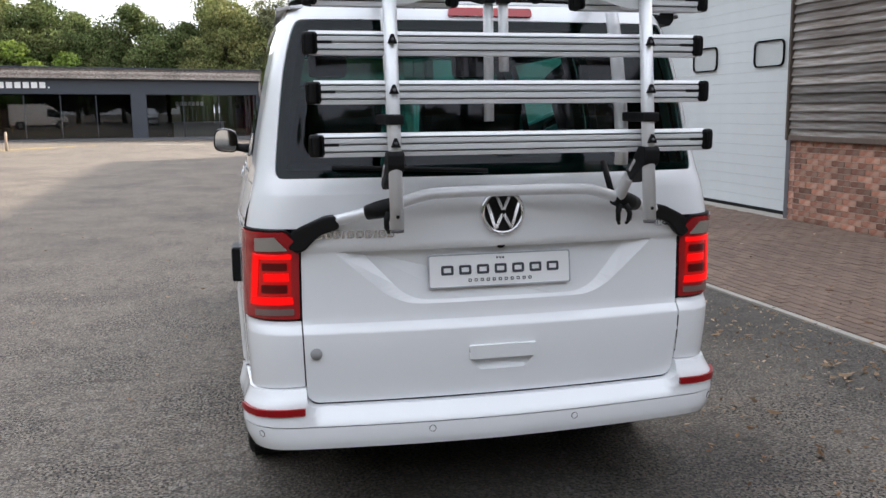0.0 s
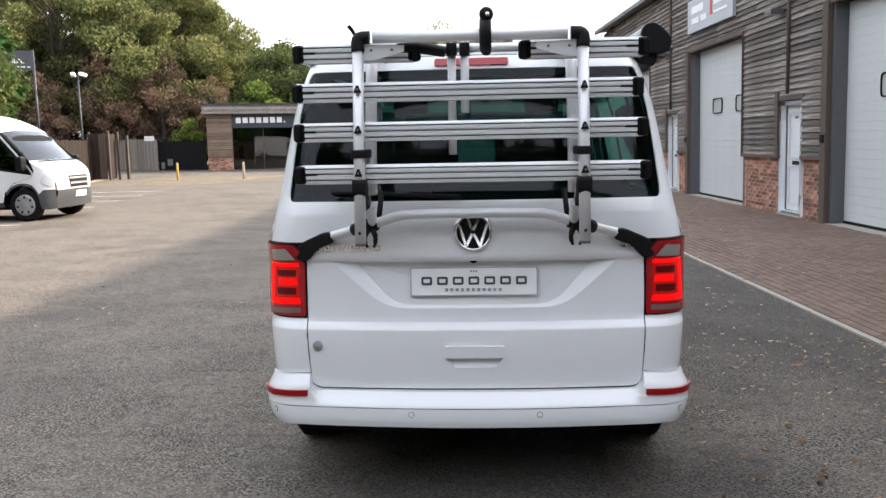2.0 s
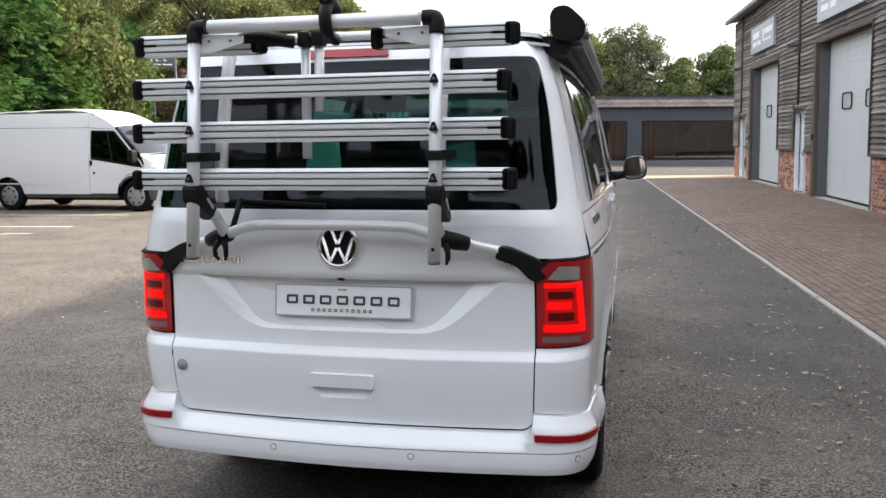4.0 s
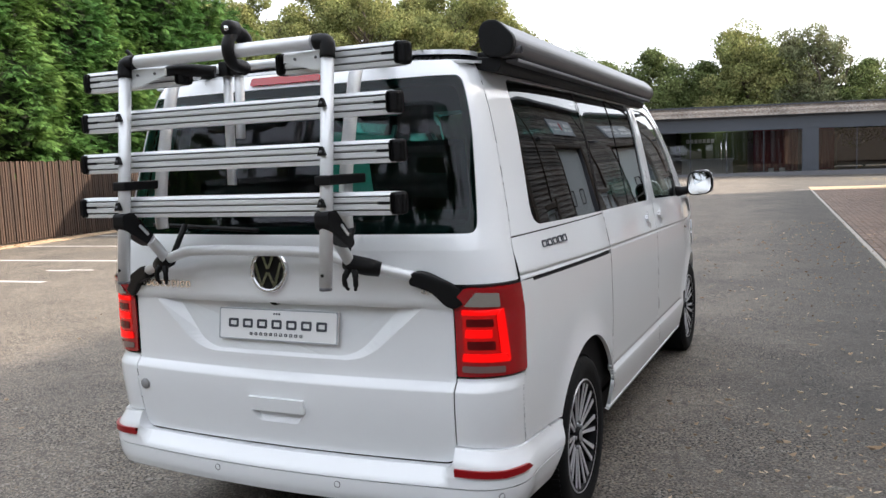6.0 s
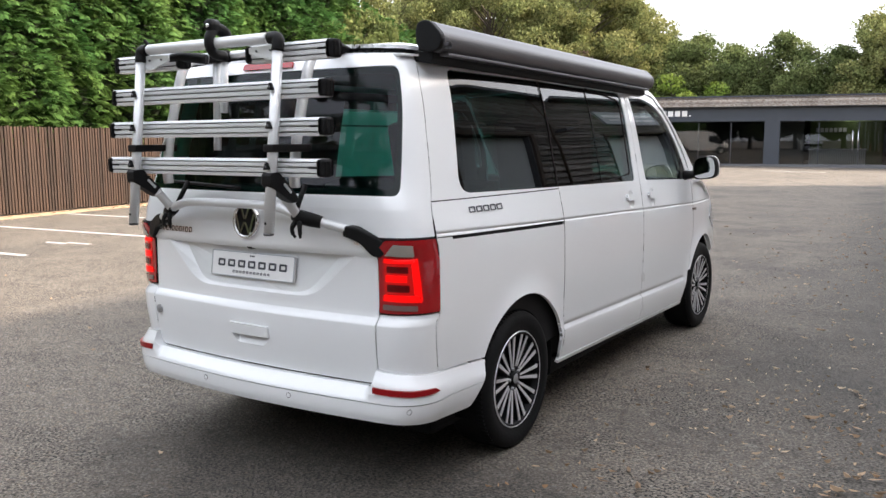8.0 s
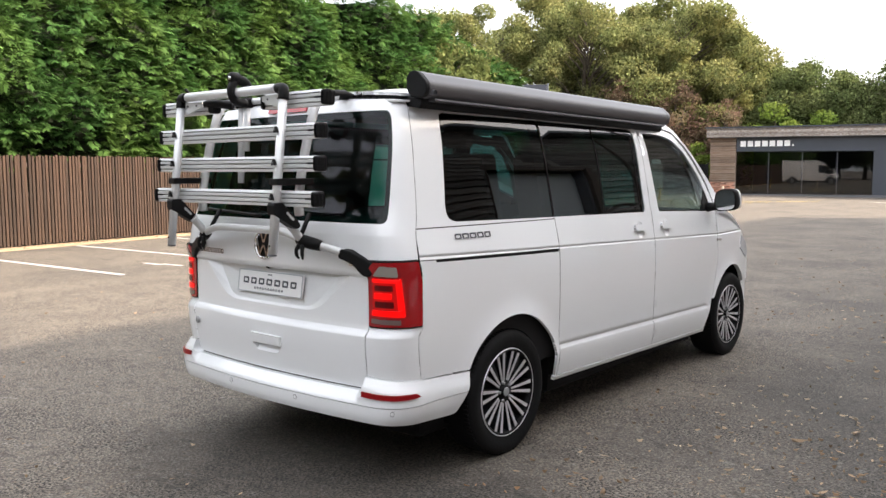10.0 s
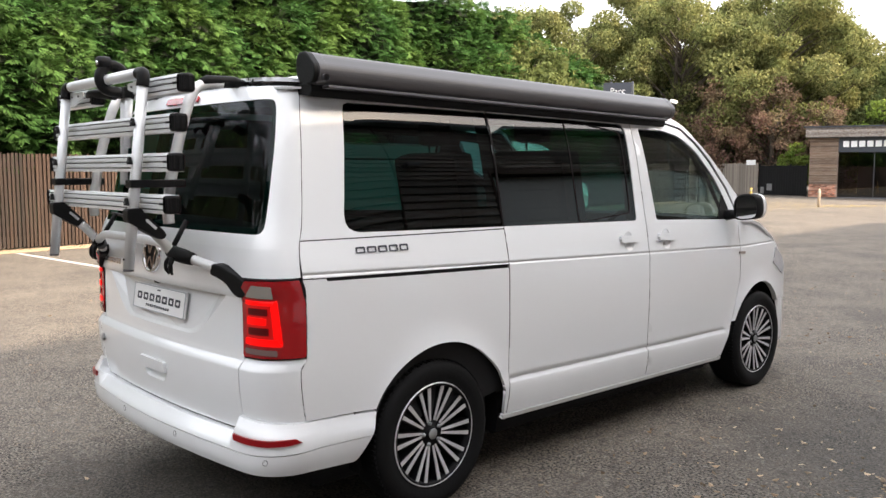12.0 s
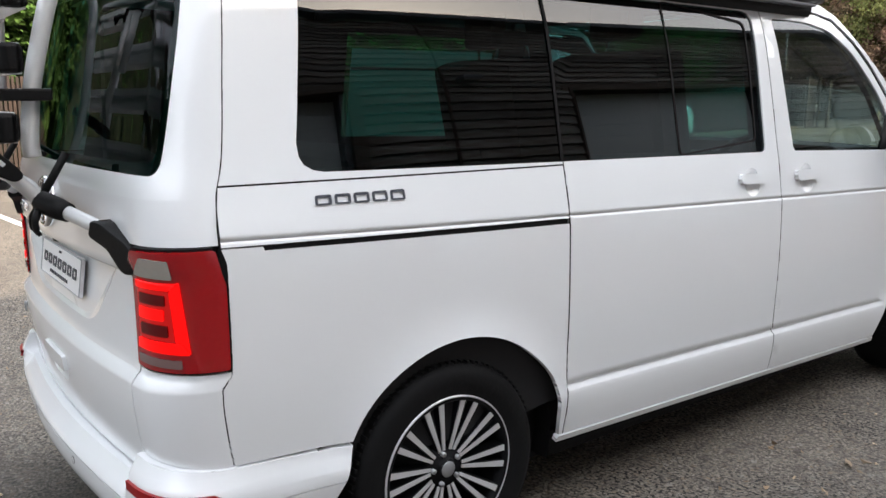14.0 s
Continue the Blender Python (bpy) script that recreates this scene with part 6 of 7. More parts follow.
def make_wheel():
    """A wheel at the origin, its face to +x."""
    w = new("wheel")
    w["label"] = "black tyre on a polished multi-spoke alloy rim"
    R, r0 = 0.338, 0.236
    tyre = lathe(bmesh.new(), [(r0 - 0.01, 0.0), (r0 + 0.004, 0.0), (r0 + 0.03, 0.012), (R - 0.035, 0.016), (R - 0.012, 0.006), (R - 0.002, -0.014), (R, -0.05), (R, -0.17), (R - 0.012, -0.205), (r0 + 0.02, -0.22), (r0 - 0.01, -0.2)], 72)
    part("tyre", tyre, "rubber", w, "black tyre")
    bm = bmesh.new()
    for i in range(90):                                   # tread blocks on the shoulder
        a = math.tau * i / 90
        box(bm, (-0.036, -0.005, R - 0.008), (-0.008, 0.005, R + 0.0035), m=Matrix.Rotation(a, 4, "X"))
    part("tread", bm, "rubber", w)
    part("rim_barrel", lathe(bmesh.new(), [(r0, 0.002), (r0 - 0.008, 0.006), (r0 - 0.016, 0.0), (r0 - 0.02, -0.03), (r0 - 0.03, -0.17)], 60), "rim_dark", w)
    part("rim_lip", lathe(bmesh.new(), [(r0 + 0.002, 0.001), (r0 - 0.001, 0.006), (r0 - 0.004, 0.005), (r0 - 0.006, -0.004)], 60), "rim_face", w, "polished rim lip")
    part("rim_disc", lathe(bmesh.new(), [(0.0, -0.05), (0.11, -0.06), (0.215, -0.12)], 40), "rim_dark", w)
    def spoke_mesh(sgn, grow, x0, x1, mat, name):
        """A slanted spoke; two of them lean to each other at the hub."""
        a1 = radians(7.2) * sgn
        p0, p1 = Vector((0.007 * sgn, 0.06)), Vector((0.229 * math.sin(a1), 0.229 * math.cos(a1)))
        d = (p1 - p0).normalized()
        n = Vector((d.y, -d.x))
        bms = prism([tuple(p0 - n * (0.005 + grow)), tuple(p0 + n * (0.005 + grow)), tuple(p1 + n * (0.0098 + grow)), tuple(p1 - n * (0.0098 + grow))], x0, x1, "x")
        for vert in bms.verts:
            vert.co.x -= 0.018 * max(0, (0.17 - vert.co.z) / 0.11)
        return mesh_of(bms, mat, name)
    for sgn in (-1, 1):
        face, back = spoke_mesh(sgn, 0.0, -0.004, 0.0, "rim_face", "spoke"), spoke_mesh(sgn, 0.003, -0.045, -0.005, "rim_dark", "spoke_back")
        for k in range(10):
            s = part("spoke", face, "rim_face", w)
            s.rotation_euler = (math.tau * k / 10, 0, 0)
            part("spoke_back", back, "rim_dark", s)
    part("hub", lathe(bmesh.new(), [(0.0, -0.008), (0.03, -0.009), (0.033, -0.014), (0.036, -0.022), (0.066, -0.024), (0.074, -0.05)], 32), "rim_dark", w)
    part("hub_cap", lathe(bmesh.new(), [(0.0, -0.006), (0.022, -0.0065), (0.0255, -0.009), (0.0265, -0.016)], 28), "galvanised", w, "small grey hub cap")
    for k in range(5):
        a = math.tau * k / 5 + 0.3
        part("bolt", lathe(bmesh.new(), [(0.0, -0.012), (0.008, -0.012), (0.009, -0.03)], 8, "x", Matrix.Translation((0, 0.05 * math.cos(a), 0.05 * math.sin(a)))), "galvanised", w)
    return w


wheel = make_wheel()
wheel.parent = van
wheel.matrix_basis = pose(0.898, 0.93, 0.336, 15)
for x, y, rz, a in ((0.898, 4.035, 0, 40), (-0.898, 0.93, 180, 0), (-0.898, 4.035, 180, 20)):
    copy_thing(wheel, pose(x, y, 0.336, 0, 0, rz) @ pose(0, 0, 0, a))

# cabin seen through the glass
part("cabin_floor", boxm((-0.82, 0.3, 0.42), (0.82, 3.6, 0.47)), "lining", van)
part("head_lining", patch([(-1, 0.32), (1, 0.32), (1, 2.85), (-1, 2.85)], [], lambda u, y: Vector((u * 0.70, y, 1.845)), 0.5, 0), "lining", van)
part("dashboard", prism([(3.15, 0.7), (3.7, 0.7), (3.85, 1.1), (3.5, 1.16), (3.2, 1.08), (3.12, 0.95)], -0.78, 0.78, "x", bevel=0.03), "lining", van)
part("cupboard", boxm((-0.80, 1.16, 0.47), (-0.42, 2.3, 1.2), 0.02), "lining", van, "dark kitchen cupboard")
part("wardrobe", prism([(-0.80, 0.47), (-0.80, 1.15), (-0.735, 1.5), (-0.675, 1.79), (-0.62, 1.79), (-0.68, 1.5), (-0.74, 1.15), (-0.74, 0.47)], 0.42, 1.50, "y"), "lining", van, "dark tall cupboard")
part("parcel_board", boxm((-0.74, 0.22, 1.16), (0.74, 0.72, 1.2), 0.01), "lining", van)

part("window_blind", patch([(-S(1.60), 1.225), (-S(2.48), 1.225), (-S(2.48), 1.70), (-S(1.60), 1.70)], [], shell, 0.1, 0, offset=-0.035), "blind_cloth", van, "pale closed window blind")
part("blind_rail", patch([(-S(1.60), 1.60), (-S(2.48), 1.60), (-S(2.48), 1.612), (-S(1.60), 1.612)], [], shell, 0.1, 0.004, offset=-0.043), "trim_pale", van)


def make_seat(width):
    s = new("seat")
    s["label"] = "dark cloth seat with headrest"
    tall = 0.68 if width < 0.7 else 0.46
    part("cushion", boxm((-width / 2, -0.28, 0.42), (width / 2, 0.28, 0.6), 0.06), "seat_cloth", s)
    part("backrest", boxm((-width / 2, -0.12, 0.0), (width / 2, 0.06, tall), 0.05, Matrix.Translation((0, -0.26, 0.55)) @ Matrix.Rotation(radians(12), 4, "X")), "seat_cloth", s)
    for x in ([0] if width < 0.7 else []):
        part("headrest", boxm((x - 0.11, -0.46, 0.58 + tall), (x + 0.11, -0.35, 0.76 + tall), 0.04), "seat_cloth", s)
        part("headrest_post", tube(bmesh.new(), [(x - 0.05, -0.4, 0.5 + tall), (x - 0.05, -0.4, 0.6 + tall)], 0.007, 6), "chrome", s)
    part("seat_base", boxm((-width / 2 + 0.05, -0.22, 0.0), (width / 2 - 0.05, 0.22, 0.42), 0.02), "lining", s)
    s.parent = van
    return s


make_seat(0.6).location = (0.42, 2.55, 0.42)
make_seat(0.6).location = (-0.42, 2.55, 0.42)
make_seat(1.0).location = (0.28, 1.25, 0.3)
sw = part("steering_wheel", lathe(bmesh.new(), [(0.175 + 0.016 * math.cos(a), 0.016 * math.sin(a)) for a in [math.tau * k / 8 for k in range(9)]], 28, "y", Matrix.Translation((0.42, 3.08, 1.1)) @ Matrix.Rotation(radians(-28), 4, "X")), "black_plastic", van, "black steering wheel")
part("wheel_spokes", boxm((0.26, 3.06, 1.07), (0.58, 3.1, 1.13), 0.01), "black_plastic", van)

# awning case along the roof edge
awning = new("awning_case")
awning.parent = van
awning["label"] = "dark grey rolled awning case on the roof edge"
prof = rounded([(0.722, 1.905), (0.742, 1.872), (0.80, 1.864), (0.832, 1.874), (0.846, 1.905), (0.842, 1.935), (0.792, 1.985), (0.765, 1.992), (0.735, 1.985), (0.72, 1.96)], [0.012, 0.012, 0.01, 0.012, 0.014, 0.014, 0.02, 0.02, 0.012, 0.012], 3)
AWNING_RAKE = Matrix(((1, 0, 0, 0.0), (0.008, 1, 0, 0.0), (0, -0.0115, 1, 0.0035), (0, 0, 0, 1)))      # it falls a little towards the front


def awning_part(name, bm, mat, label="", smooth=False):
    bmesh.ops.transform(bm, matrix=AWNING_RAKE, verts=bm.verts[:])
    return part(name, bm, mat, awning, label, smooth)


awning_part("case", prism(prof, 0.40, 2.925, "y", bevel=0.0), "awning_case", smooth=False)
cap_in = [(0.782 + (x - 0.782) * 1.03, 1.93 + (z - 1.93) * 1.03) for x, z in prof]
awning_part("end_collar", prism(cap_in, 0.362, 0.402, "y", bevel=0.002), "awning_case", "dark grey end collar")
awning_part("end_cap", prism(cap_in, 0.335, 0.3605, "y", bevel=0.006), "black_plastic", "black end cap")
awning_part("end_cap", prism(cap_in, 2.923, 2.965, "y", bevel=0.006), "awning_case", "dark grey end cap")
lug = lathe(bmesh.new(), [(0.0, -0.016), (0.012, -0.016), (0.014, -0.008), (0.014, 0.012)], 14, "x", Matrix.Translation((0.846, 0.385, 1.888)))
awning_part("locking_lug", lug, "steel_grey")
for y in (0.52, 1.6, 2.75):
    awning_part("bracket", boxm((0.62, y - 0.12, 1.862), (0.76, y + 0.12, 1.895), 0.01), "black_plastic")
awning_part("mount_rail", prism([(0.68, 1.832), (0.776, 1.816), (0.79, 1.836), (0.79, 1.866), (0.70, 1.872)], 0.36, 2.95, "y", bevel=0.004), "black_plastic", "black mounting rail")
awning_part("lead_rail", boxm((0.79, 0.41, 1.85), (0.836, 2.90, 1.863), 0.004), "steel_grey")

# ---------------------------------------------------------------- cycle carrier folded up against the rear door
rack = thing("cycle_carrier", "folded aluminium cycle carrier hung on the rear door", "cycle carrier", (0.81, 2.70, 0))


def rail_mesh(length):
    """A grooved aluminium wheel rail along x, its open face to the rear."""
    p = [(0.03, -0.035), (-0.018, -0.035), (-0.02, -0.024), (-0.017, -0.022), (-0.017, -0.018), (-0.022, -0.016), (-0.022, -0.003), (-0.017, -0.001), (-0.017, 0.005), (-0.022, 0.007),
         (-0.022, 0.018), (-0.017, 0.02), (-0.017, 0.024), (-0.02, 0.026), (-0.016, 0.036), (0.03, 0.036), (0.03, 0.012), (0.012, 0.008), (0.012, -0.008), (0.03, -0.012)]
    return mesh_of(prism(p, -length / 2, length / 2, "x"), "alloy", "rail")


cap_mesh = mesh_of(prism(rounded([(-0.016, -0.0245), (0.008, -0.023), (0.021, -0.012), (0.023, 0.008), (0.012, 0.028), (-0.016, 0.032)], 0.006), -0.034, 0.0355, "z", bevel=0.011), "black_plastic", "rail_cap")
# thin black strips paint the shade into the rail grooves
groove_mesh = {True: mesh_of(boxm((-0.62, -0.0185, -0.0012), (0.62, -0.0165, 0.0012)), "rubber", "groove_insert"), False: mesh_of(boxm((-0.195, -0.0185, -0.0012), (0.195, -0.0165, 0.0012)), "rubber", "groove_insert")}
slot_mesh = mesh_of(boxm((-0.03, -0.0215, -0.004), (0.03, -0.0165, 0.004)), "black_plastic", "rail_slot")
clamp_mesh = mesh_of(prism(rounded([(-0.015, -0.010), (0.015, -0.010), (0.004, 0.018), (-0.004, 0.018)], 0.005), -0.014, 0.0, "y", bevel=0.003), "black_plastic", "rail_clamp")
hole_mesh = mesh_of(lathe(bmesh.new(), [(0.0, -0.003), (0.004, -0.004), (0.005, 0.0)], 12, "y"), "steel_grey", "rail_screw")
long_rail, short_rail = rail_mesh(1.28), rail_mesh(0.43)


def tube_y(z):
    """How far back the folded arms stand at height z."""
    return -0.240 + (z - 1.14) * 0.115


for z, pieces in ((1.394, ((0.0, 1.28),)), (1.552, ((-0.006, 1.275),)), (1.70, ((-0.016, 1.265),)), (1.847, ((-0.43, 0.43), (0.425, 0.43)))):
    y = -0.161 + (z - 1.394) * 0.15
    for xc, ln in pieces:
        rail = new("wheel_rail")
        rail.parent = rack
        rail.location = (xc, y, z)
        rail["label"] = "grooved aluminium wheel rail with black end caps"
        part("channel", long_rail if ln > 1 else short_rail, "alloy", rail)
        for dz in (-0.02, 0.002, 0.022):
            part("groove_insert", groove_mesh[ln > 1], "rubber", rail).location = (0, 0.0, dz)
        for sx in (-1, 1):
            cap = part("end_cap", cap_mesh, "black_plastic", rail)
            cap.location, cap.rotation_euler = (sx * ln / 2 + 0.004 * sx, 0, 0), (0, 0 if sx > 0 else math.pi, 0)
            part("strap_slot", slot_mesh, "black_plastic", rail).location = (sx * (ln / 2 - 0.03), -0.001, 0.002)
for sx in (-1, 1):
    x = 0.415 * sx
    arm = part("folded_arm", tube(bmesh.new(), [(x, tube_y(1.14), 1.14), (x, tube_y(1.5), 1.5), (x, tube_y(1.87), 1.87)], 0.021, 18), "alloy", rack, "round aluminium arm")
    part("arm_plug", tube(bmesh.new(), [(x, tube_y(1.14), 1.132), (x, tube_y(1.14), 1.142)], 0.0202, 16), "steel_grey", arm)
    part("arm_hole", lathe(bmesh.new(), [(0.0, -0.001), (0.0055, -0.001), (0.006, 0.004)], 12, "y", Matrix.Translation((x, tube_y(1.18) - 0.0213, 1.18))), "black_plastic", arm)
    for z in (1.394, 1.552, 1.70):
        c = part("rail_clamp", clamp_mesh, "black_plastic", rack)
        c.location = (x, tube_y(z) - 0.021, z + 0.004)
        part("rail_screw", hole_mesh, "galvanised", c).location = (0, -0.014, 0.002)
    part("plate_bracket", prism([(x, 1.815), (x, 1.875), (x - sx * 0.17, 1.868), (x - sx * 0.17, 1.845), (x - sx * 0.06, 1.815)], tube_y(1.85) + 0.012, tube_y(1.85) + 0.02, "y"), "alloy", rack)
    for dx in (0.035, 0.09):
        part("rail_screw", hole_mesh, "galvanised", rack).location = (x - sx * dx * 1.4, tube_y(1.85) + 0.01, 1.853)
    # black corner pieces, strap, hinge arm with its slot
    part("corner_joint", tube(bmesh.new(), smooth_path([(x, tube_y(1.845), 1.845), (x, tube_y(1.885), 1.885), (x - sx * 0.012, tube_y(1.9), 1.897), (x - sx * 0.045, tube_y(1.9), 1.898)], 4), 0.0245, 14), "black_plastic", rack, "black plastic corner joint")
    part("strap", boxm((x - 0.028, tube_y(1.47) - 0.028, 1.455), (x + 0.028, -0.005, 1.486), 0.006), "black_plastic", rack, "black rubber strap")
    hinge = [(tube_y(1.35) - 0.03, 1.375), (tube_y(1.35) + 0.022, 1.378), (-0.10, 1.285), (-0.088, 1.262), (-0.112, 1.248), (-0.14, 1.262), (tube_y(1.33) - 0.028, 1.325)]
    part("hinge_arm", prism(rounded(hinge, 0.014), x - 0.026, x + 0.026, "x", bevel=0.006), "black_plastic", rack, "black hinge arm")
    for side in (-1, 1):
        part("hinge_slot", prism(rounded([(-0.178, 1.327), (-0.17, 1.335), (-0.13, 1.298), (-0.138, 1.29)], 0.004), x + side * 0.0255, x + side * 0.0285, "x"), "alloy", rack)
    # frame tube from the roof edge down to the cross bar
    xi = 0.392 * sx
    frame_pts = smooth_path([(xi, 0.19, 1.884), (xi, 0.11, 1.874), (xi, 0.06, 1.838), (xi, 0.022, 1.74), (xi, -0.018, 1.6), (xi, -0.046, 1.478), (xi, -0.06, 1.36), (xi, -0.058, 1.31)], 6)
    part("frame_tube", tube(bmesh.new(), frame_pts, 0.0225, 14), "alloy", rack, "bent aluminium frame tube")
    part("frame_foot", tube(bmesh.new(), smooth_path([(xi, -0.125, 1.275), (xi, -0.095, 1.245), (xi, -0.06, 1.205), (xi, -0.045, 1.18)], 4), 0.0195, 12), "alloy", rack, "short aluminium tube down to the cross bar")
    part("roof_mount", tube(bmesh.new(), [(xi, 0.10, 1.876), (xi, 0.12, 1.884), (xi, 0.24, 1.892), (xi, 0.31, 1.884)], [0.026, 0.03, 0.027, 0.016], 12, squash=0.8), "black_plastic", rack, "black roof edge mount")
    # clamp on the cross bar, hooks, lower foot
    part("bar_clamp", tube(bmesh.new(), [(xi - sx * 0.02, -0.048, 1.194), (xi + sx * 0.005, -0.045, 1.19), (xi + sx * 0.05, -0.02, 1.176), (xi + sx * 0.085, 0.0, 1.166)], [0.024, 0.03, 0.03, 0.025], 14), "black_plastic", rack, "black cross bar clamp")
    for dx in (-0.016, 0.016):
        part("hook", tube(bmesh.new(), smooth_path([(xi + sx * 0.01 + dx * 0.7, -0.06, 1.17), (xi + sx * 0.01 + dx * 1.3, -0.072, 1.145), (xi + sx * 0.01 + dx * 1.2, -0.07, 1.12), (xi + sx * 0.01 + dx * 0.8, -0.062, 1.105)], 4), [0.011] * 4 + [0.009] * 5 + [0.006] * 4, 8), "black_plastic", rack, "black clamp prong")
    part("link_arm", tube(bmesh.new(), [(xi - sx * 0.02, -0.045, 1.195), (xi - sx * 0.028, 0.03, 1.315)], 0.011, 8), "black_plastic", rack, "black tension strap")
    foot = [(0.565, 1.112), (0.575, 1.155), (0.615, 1.15), (0.70, 1.112), (0.745, 1.08), (0.742, 1.045), (0.705, 1.025), (0.68, 1.035), (0.635, 1.085)]
    part("lower_foot", prism([(sx * a, b) for a, b in rounded(foot, 0.014)], -0.012, 0.05, "y", Matrix(((1, 0, 0, 0), (sx * 0.36, 1, 0, -0.172), (0, 0, 1, 0), (0, 0, 0, 1))), bevel=0.008), "black_plastic", rack, "black foot hooked under the rear door edge")
part("top_bar", tube(bmesh.new(), [(-0.36, tube_y(1.9), 1.898), (0.36, tube_y(1.9), 1.898)], 0.0225, 18), "alloy", rack, "round aluminium top bar")
part("upper_bar", tube(bmesh.new(), [(-0.405, -0.005, 1.868), (0.405, -0.005, 1.868)], 0.016, 12), "alloy", rack)
part("cross_bar", tube(bmesh.new(), smooth_path([(-0.60, 0.055, 1.13), (-0.48, 0.0, 1.165), (-0.40, -0.045, 1.19), (-0.30, -0.055, 1.222), (-0.22, -0.06, 1.23), (0.0, -0.06, 1.232), (0.22, -0.06, 1.23), (0.30, -0.055, 1.222), (0.40, -0.045, 1.19), (0.48, 0.0, 1.165), (0.60, 0.055, 1.13)], 6), 0.019, 14), "alloy", rack, "bent aluminium cross bar")
for x, z in ((-0.072, 1.46), (-0.022, 1.62)):
    part("holding_arm", tube(bmesh.new(), [(x, -0.03, 1.85), (x, -0.045, z)], 0.0165, 12), "alloy", rack, "hanging cycle holder arm")
    part("arm_cap", boxm((x - 0.02, -0.055, 1.835), (x + 0.02, -0.01, 1.885), 0.006), "black_plastic", rack)
claw = part("frame_clamp", tube(bmesh.new(), smooth_path([(0.058, -0.10, 1.85), (0.058, -0.165, 1.86), (0.058, -0.185, 1.91), (0.058, -0.15, 1.955), (0.058, -0.10, 1.945), (0.058, -0.085, 1.90)], 5), [0.02] * 26, 10, squash=1.3), "black_plastic", rack, "black cycle frame clamp")
part("clamp_knob", lathe(bmesh.new(), [(0.0, -0.03), (0.02, -0.03), (0.026, -0.02), (0.026, 0.02), (0.0, 0.025)], 14, "y", Matrix.Translation((0.062, -0.165, 1.968))), "black_plastic", rack)
part("clamp_screw", lathe(bmesh.new(), [(0.0, -0.036), (0.008, -0.036), (0.009, -0.028)], 10, "y", Matrix.Translation((0.066, -0.165, 1.965))), "chrome", rack)
part("holder_grip", tube(bmesh.new(), smooth_path([(-0.33, -0.06, 1.83), (-0.27, -0.10, 1.86), (-0.18, -0.10, 1.86), (-0.1, -0.06, 1.85)], 4), 0.022, 10), "black_plastic", rack)
part("loose_strap", tube(bmesh.new(), smooth_path([(-0.43, -0.09, 1.91), (-0.445, -0.095, 1.935), (-0.458, -0.1, 1.95)], 4), 0.008, 6), "black_plastic", rack, "loose black strap end")
part("rear_wiper", tube(bmesh.new(), smooth_path([(-0.05, 0.055, 1.29), (-0.3, 0.075, 1.30), (-0.58, 0.1, 1.31)], 5), 0.008, 8), "black_plastic", tailgate, "black rear wiper")

# ---------------------------------------------------------------- white panel van parked by the fence: x forward from its front axle, y to its left
pvan = thing("panel_van", "white panel van with grey front bumper, parked across bays", "van", (-8.72, 17.2, 0), -1.5)
p_half = curve([(0.25, 0.94), (0.4, 0.965), (0.9, 0.985), (1.15, 0.97), (1.8, 0.9), (2.1, 0.86), (2.25, 0.8)])


def p_fore(x):
    return x if x < 0.2 else 0.2 + (x - 0.2) * 0.62


def p_side(sg):
    return lambda u, v: Vector((p_fore(sg * u), sg * (-1) * (p_half(v) - 0.24 * max(0, (sg * u - 0.15) / 0.65) ** 2.4), v))


PROFILE = [(-4.15, 2.2), (-2.0, 2.25), (-1.25, 2.21), (-0.85, 2.08), (-0.46, 1.86), (0.15, 1.26), (0.28, 1.2), (0.62, 1.05), (0.80, 0.9), (0.84, 0.62), (0.7, 0.25)]
px, pz = curve([(i, p[0]) for i, p in enumerate(PROFILE)]), curve([(i, p[1]) for i, p in enumerate(PROFILE)])


def p_skin(t, u):
    x, z = px(t), pz(t)
    bow = 0.0 if x < -0.7 else 0.15 * min(1, (x + 0.7) / 0.6)
    w = p_half(min(z, 2.2)) - 0.24 * max(0, (x - 0.15) / 0.65) ** 2.4
    return Vector((p_fore(x) + bow * (1 - u * u) - 0.0, -u * w, z + (0.05 * (1 - abs(u) ** 3) if x < -0.3 else 0.02 * (1 - u * u))))


def p_patch(name, t0, t1, mat, u0=-1.0, u1=1.0, step=0.12, offset=0.0, parent=None, label="", rim=0.01):
    return part(name, patch([(t0, -u1), (t1, -u1), (t1, -u0), (t0, -u0)], [], lambda t, u: p_skin(t, -u), step, rim, rows=(), cols=[k for k in range(1, 10) if t0 < k < t1], offset=offset), mat, parent or pvan, label)


def p_arc(cx, r, a0, a1, n=12):
    return [(cx + r * math.cos(radians(a0 + (a1 - a0) * i / n)), 0.35 + r * math.sin(radians(a0 + (a1 - a0) * i / n))) for i in range(n + 1)]


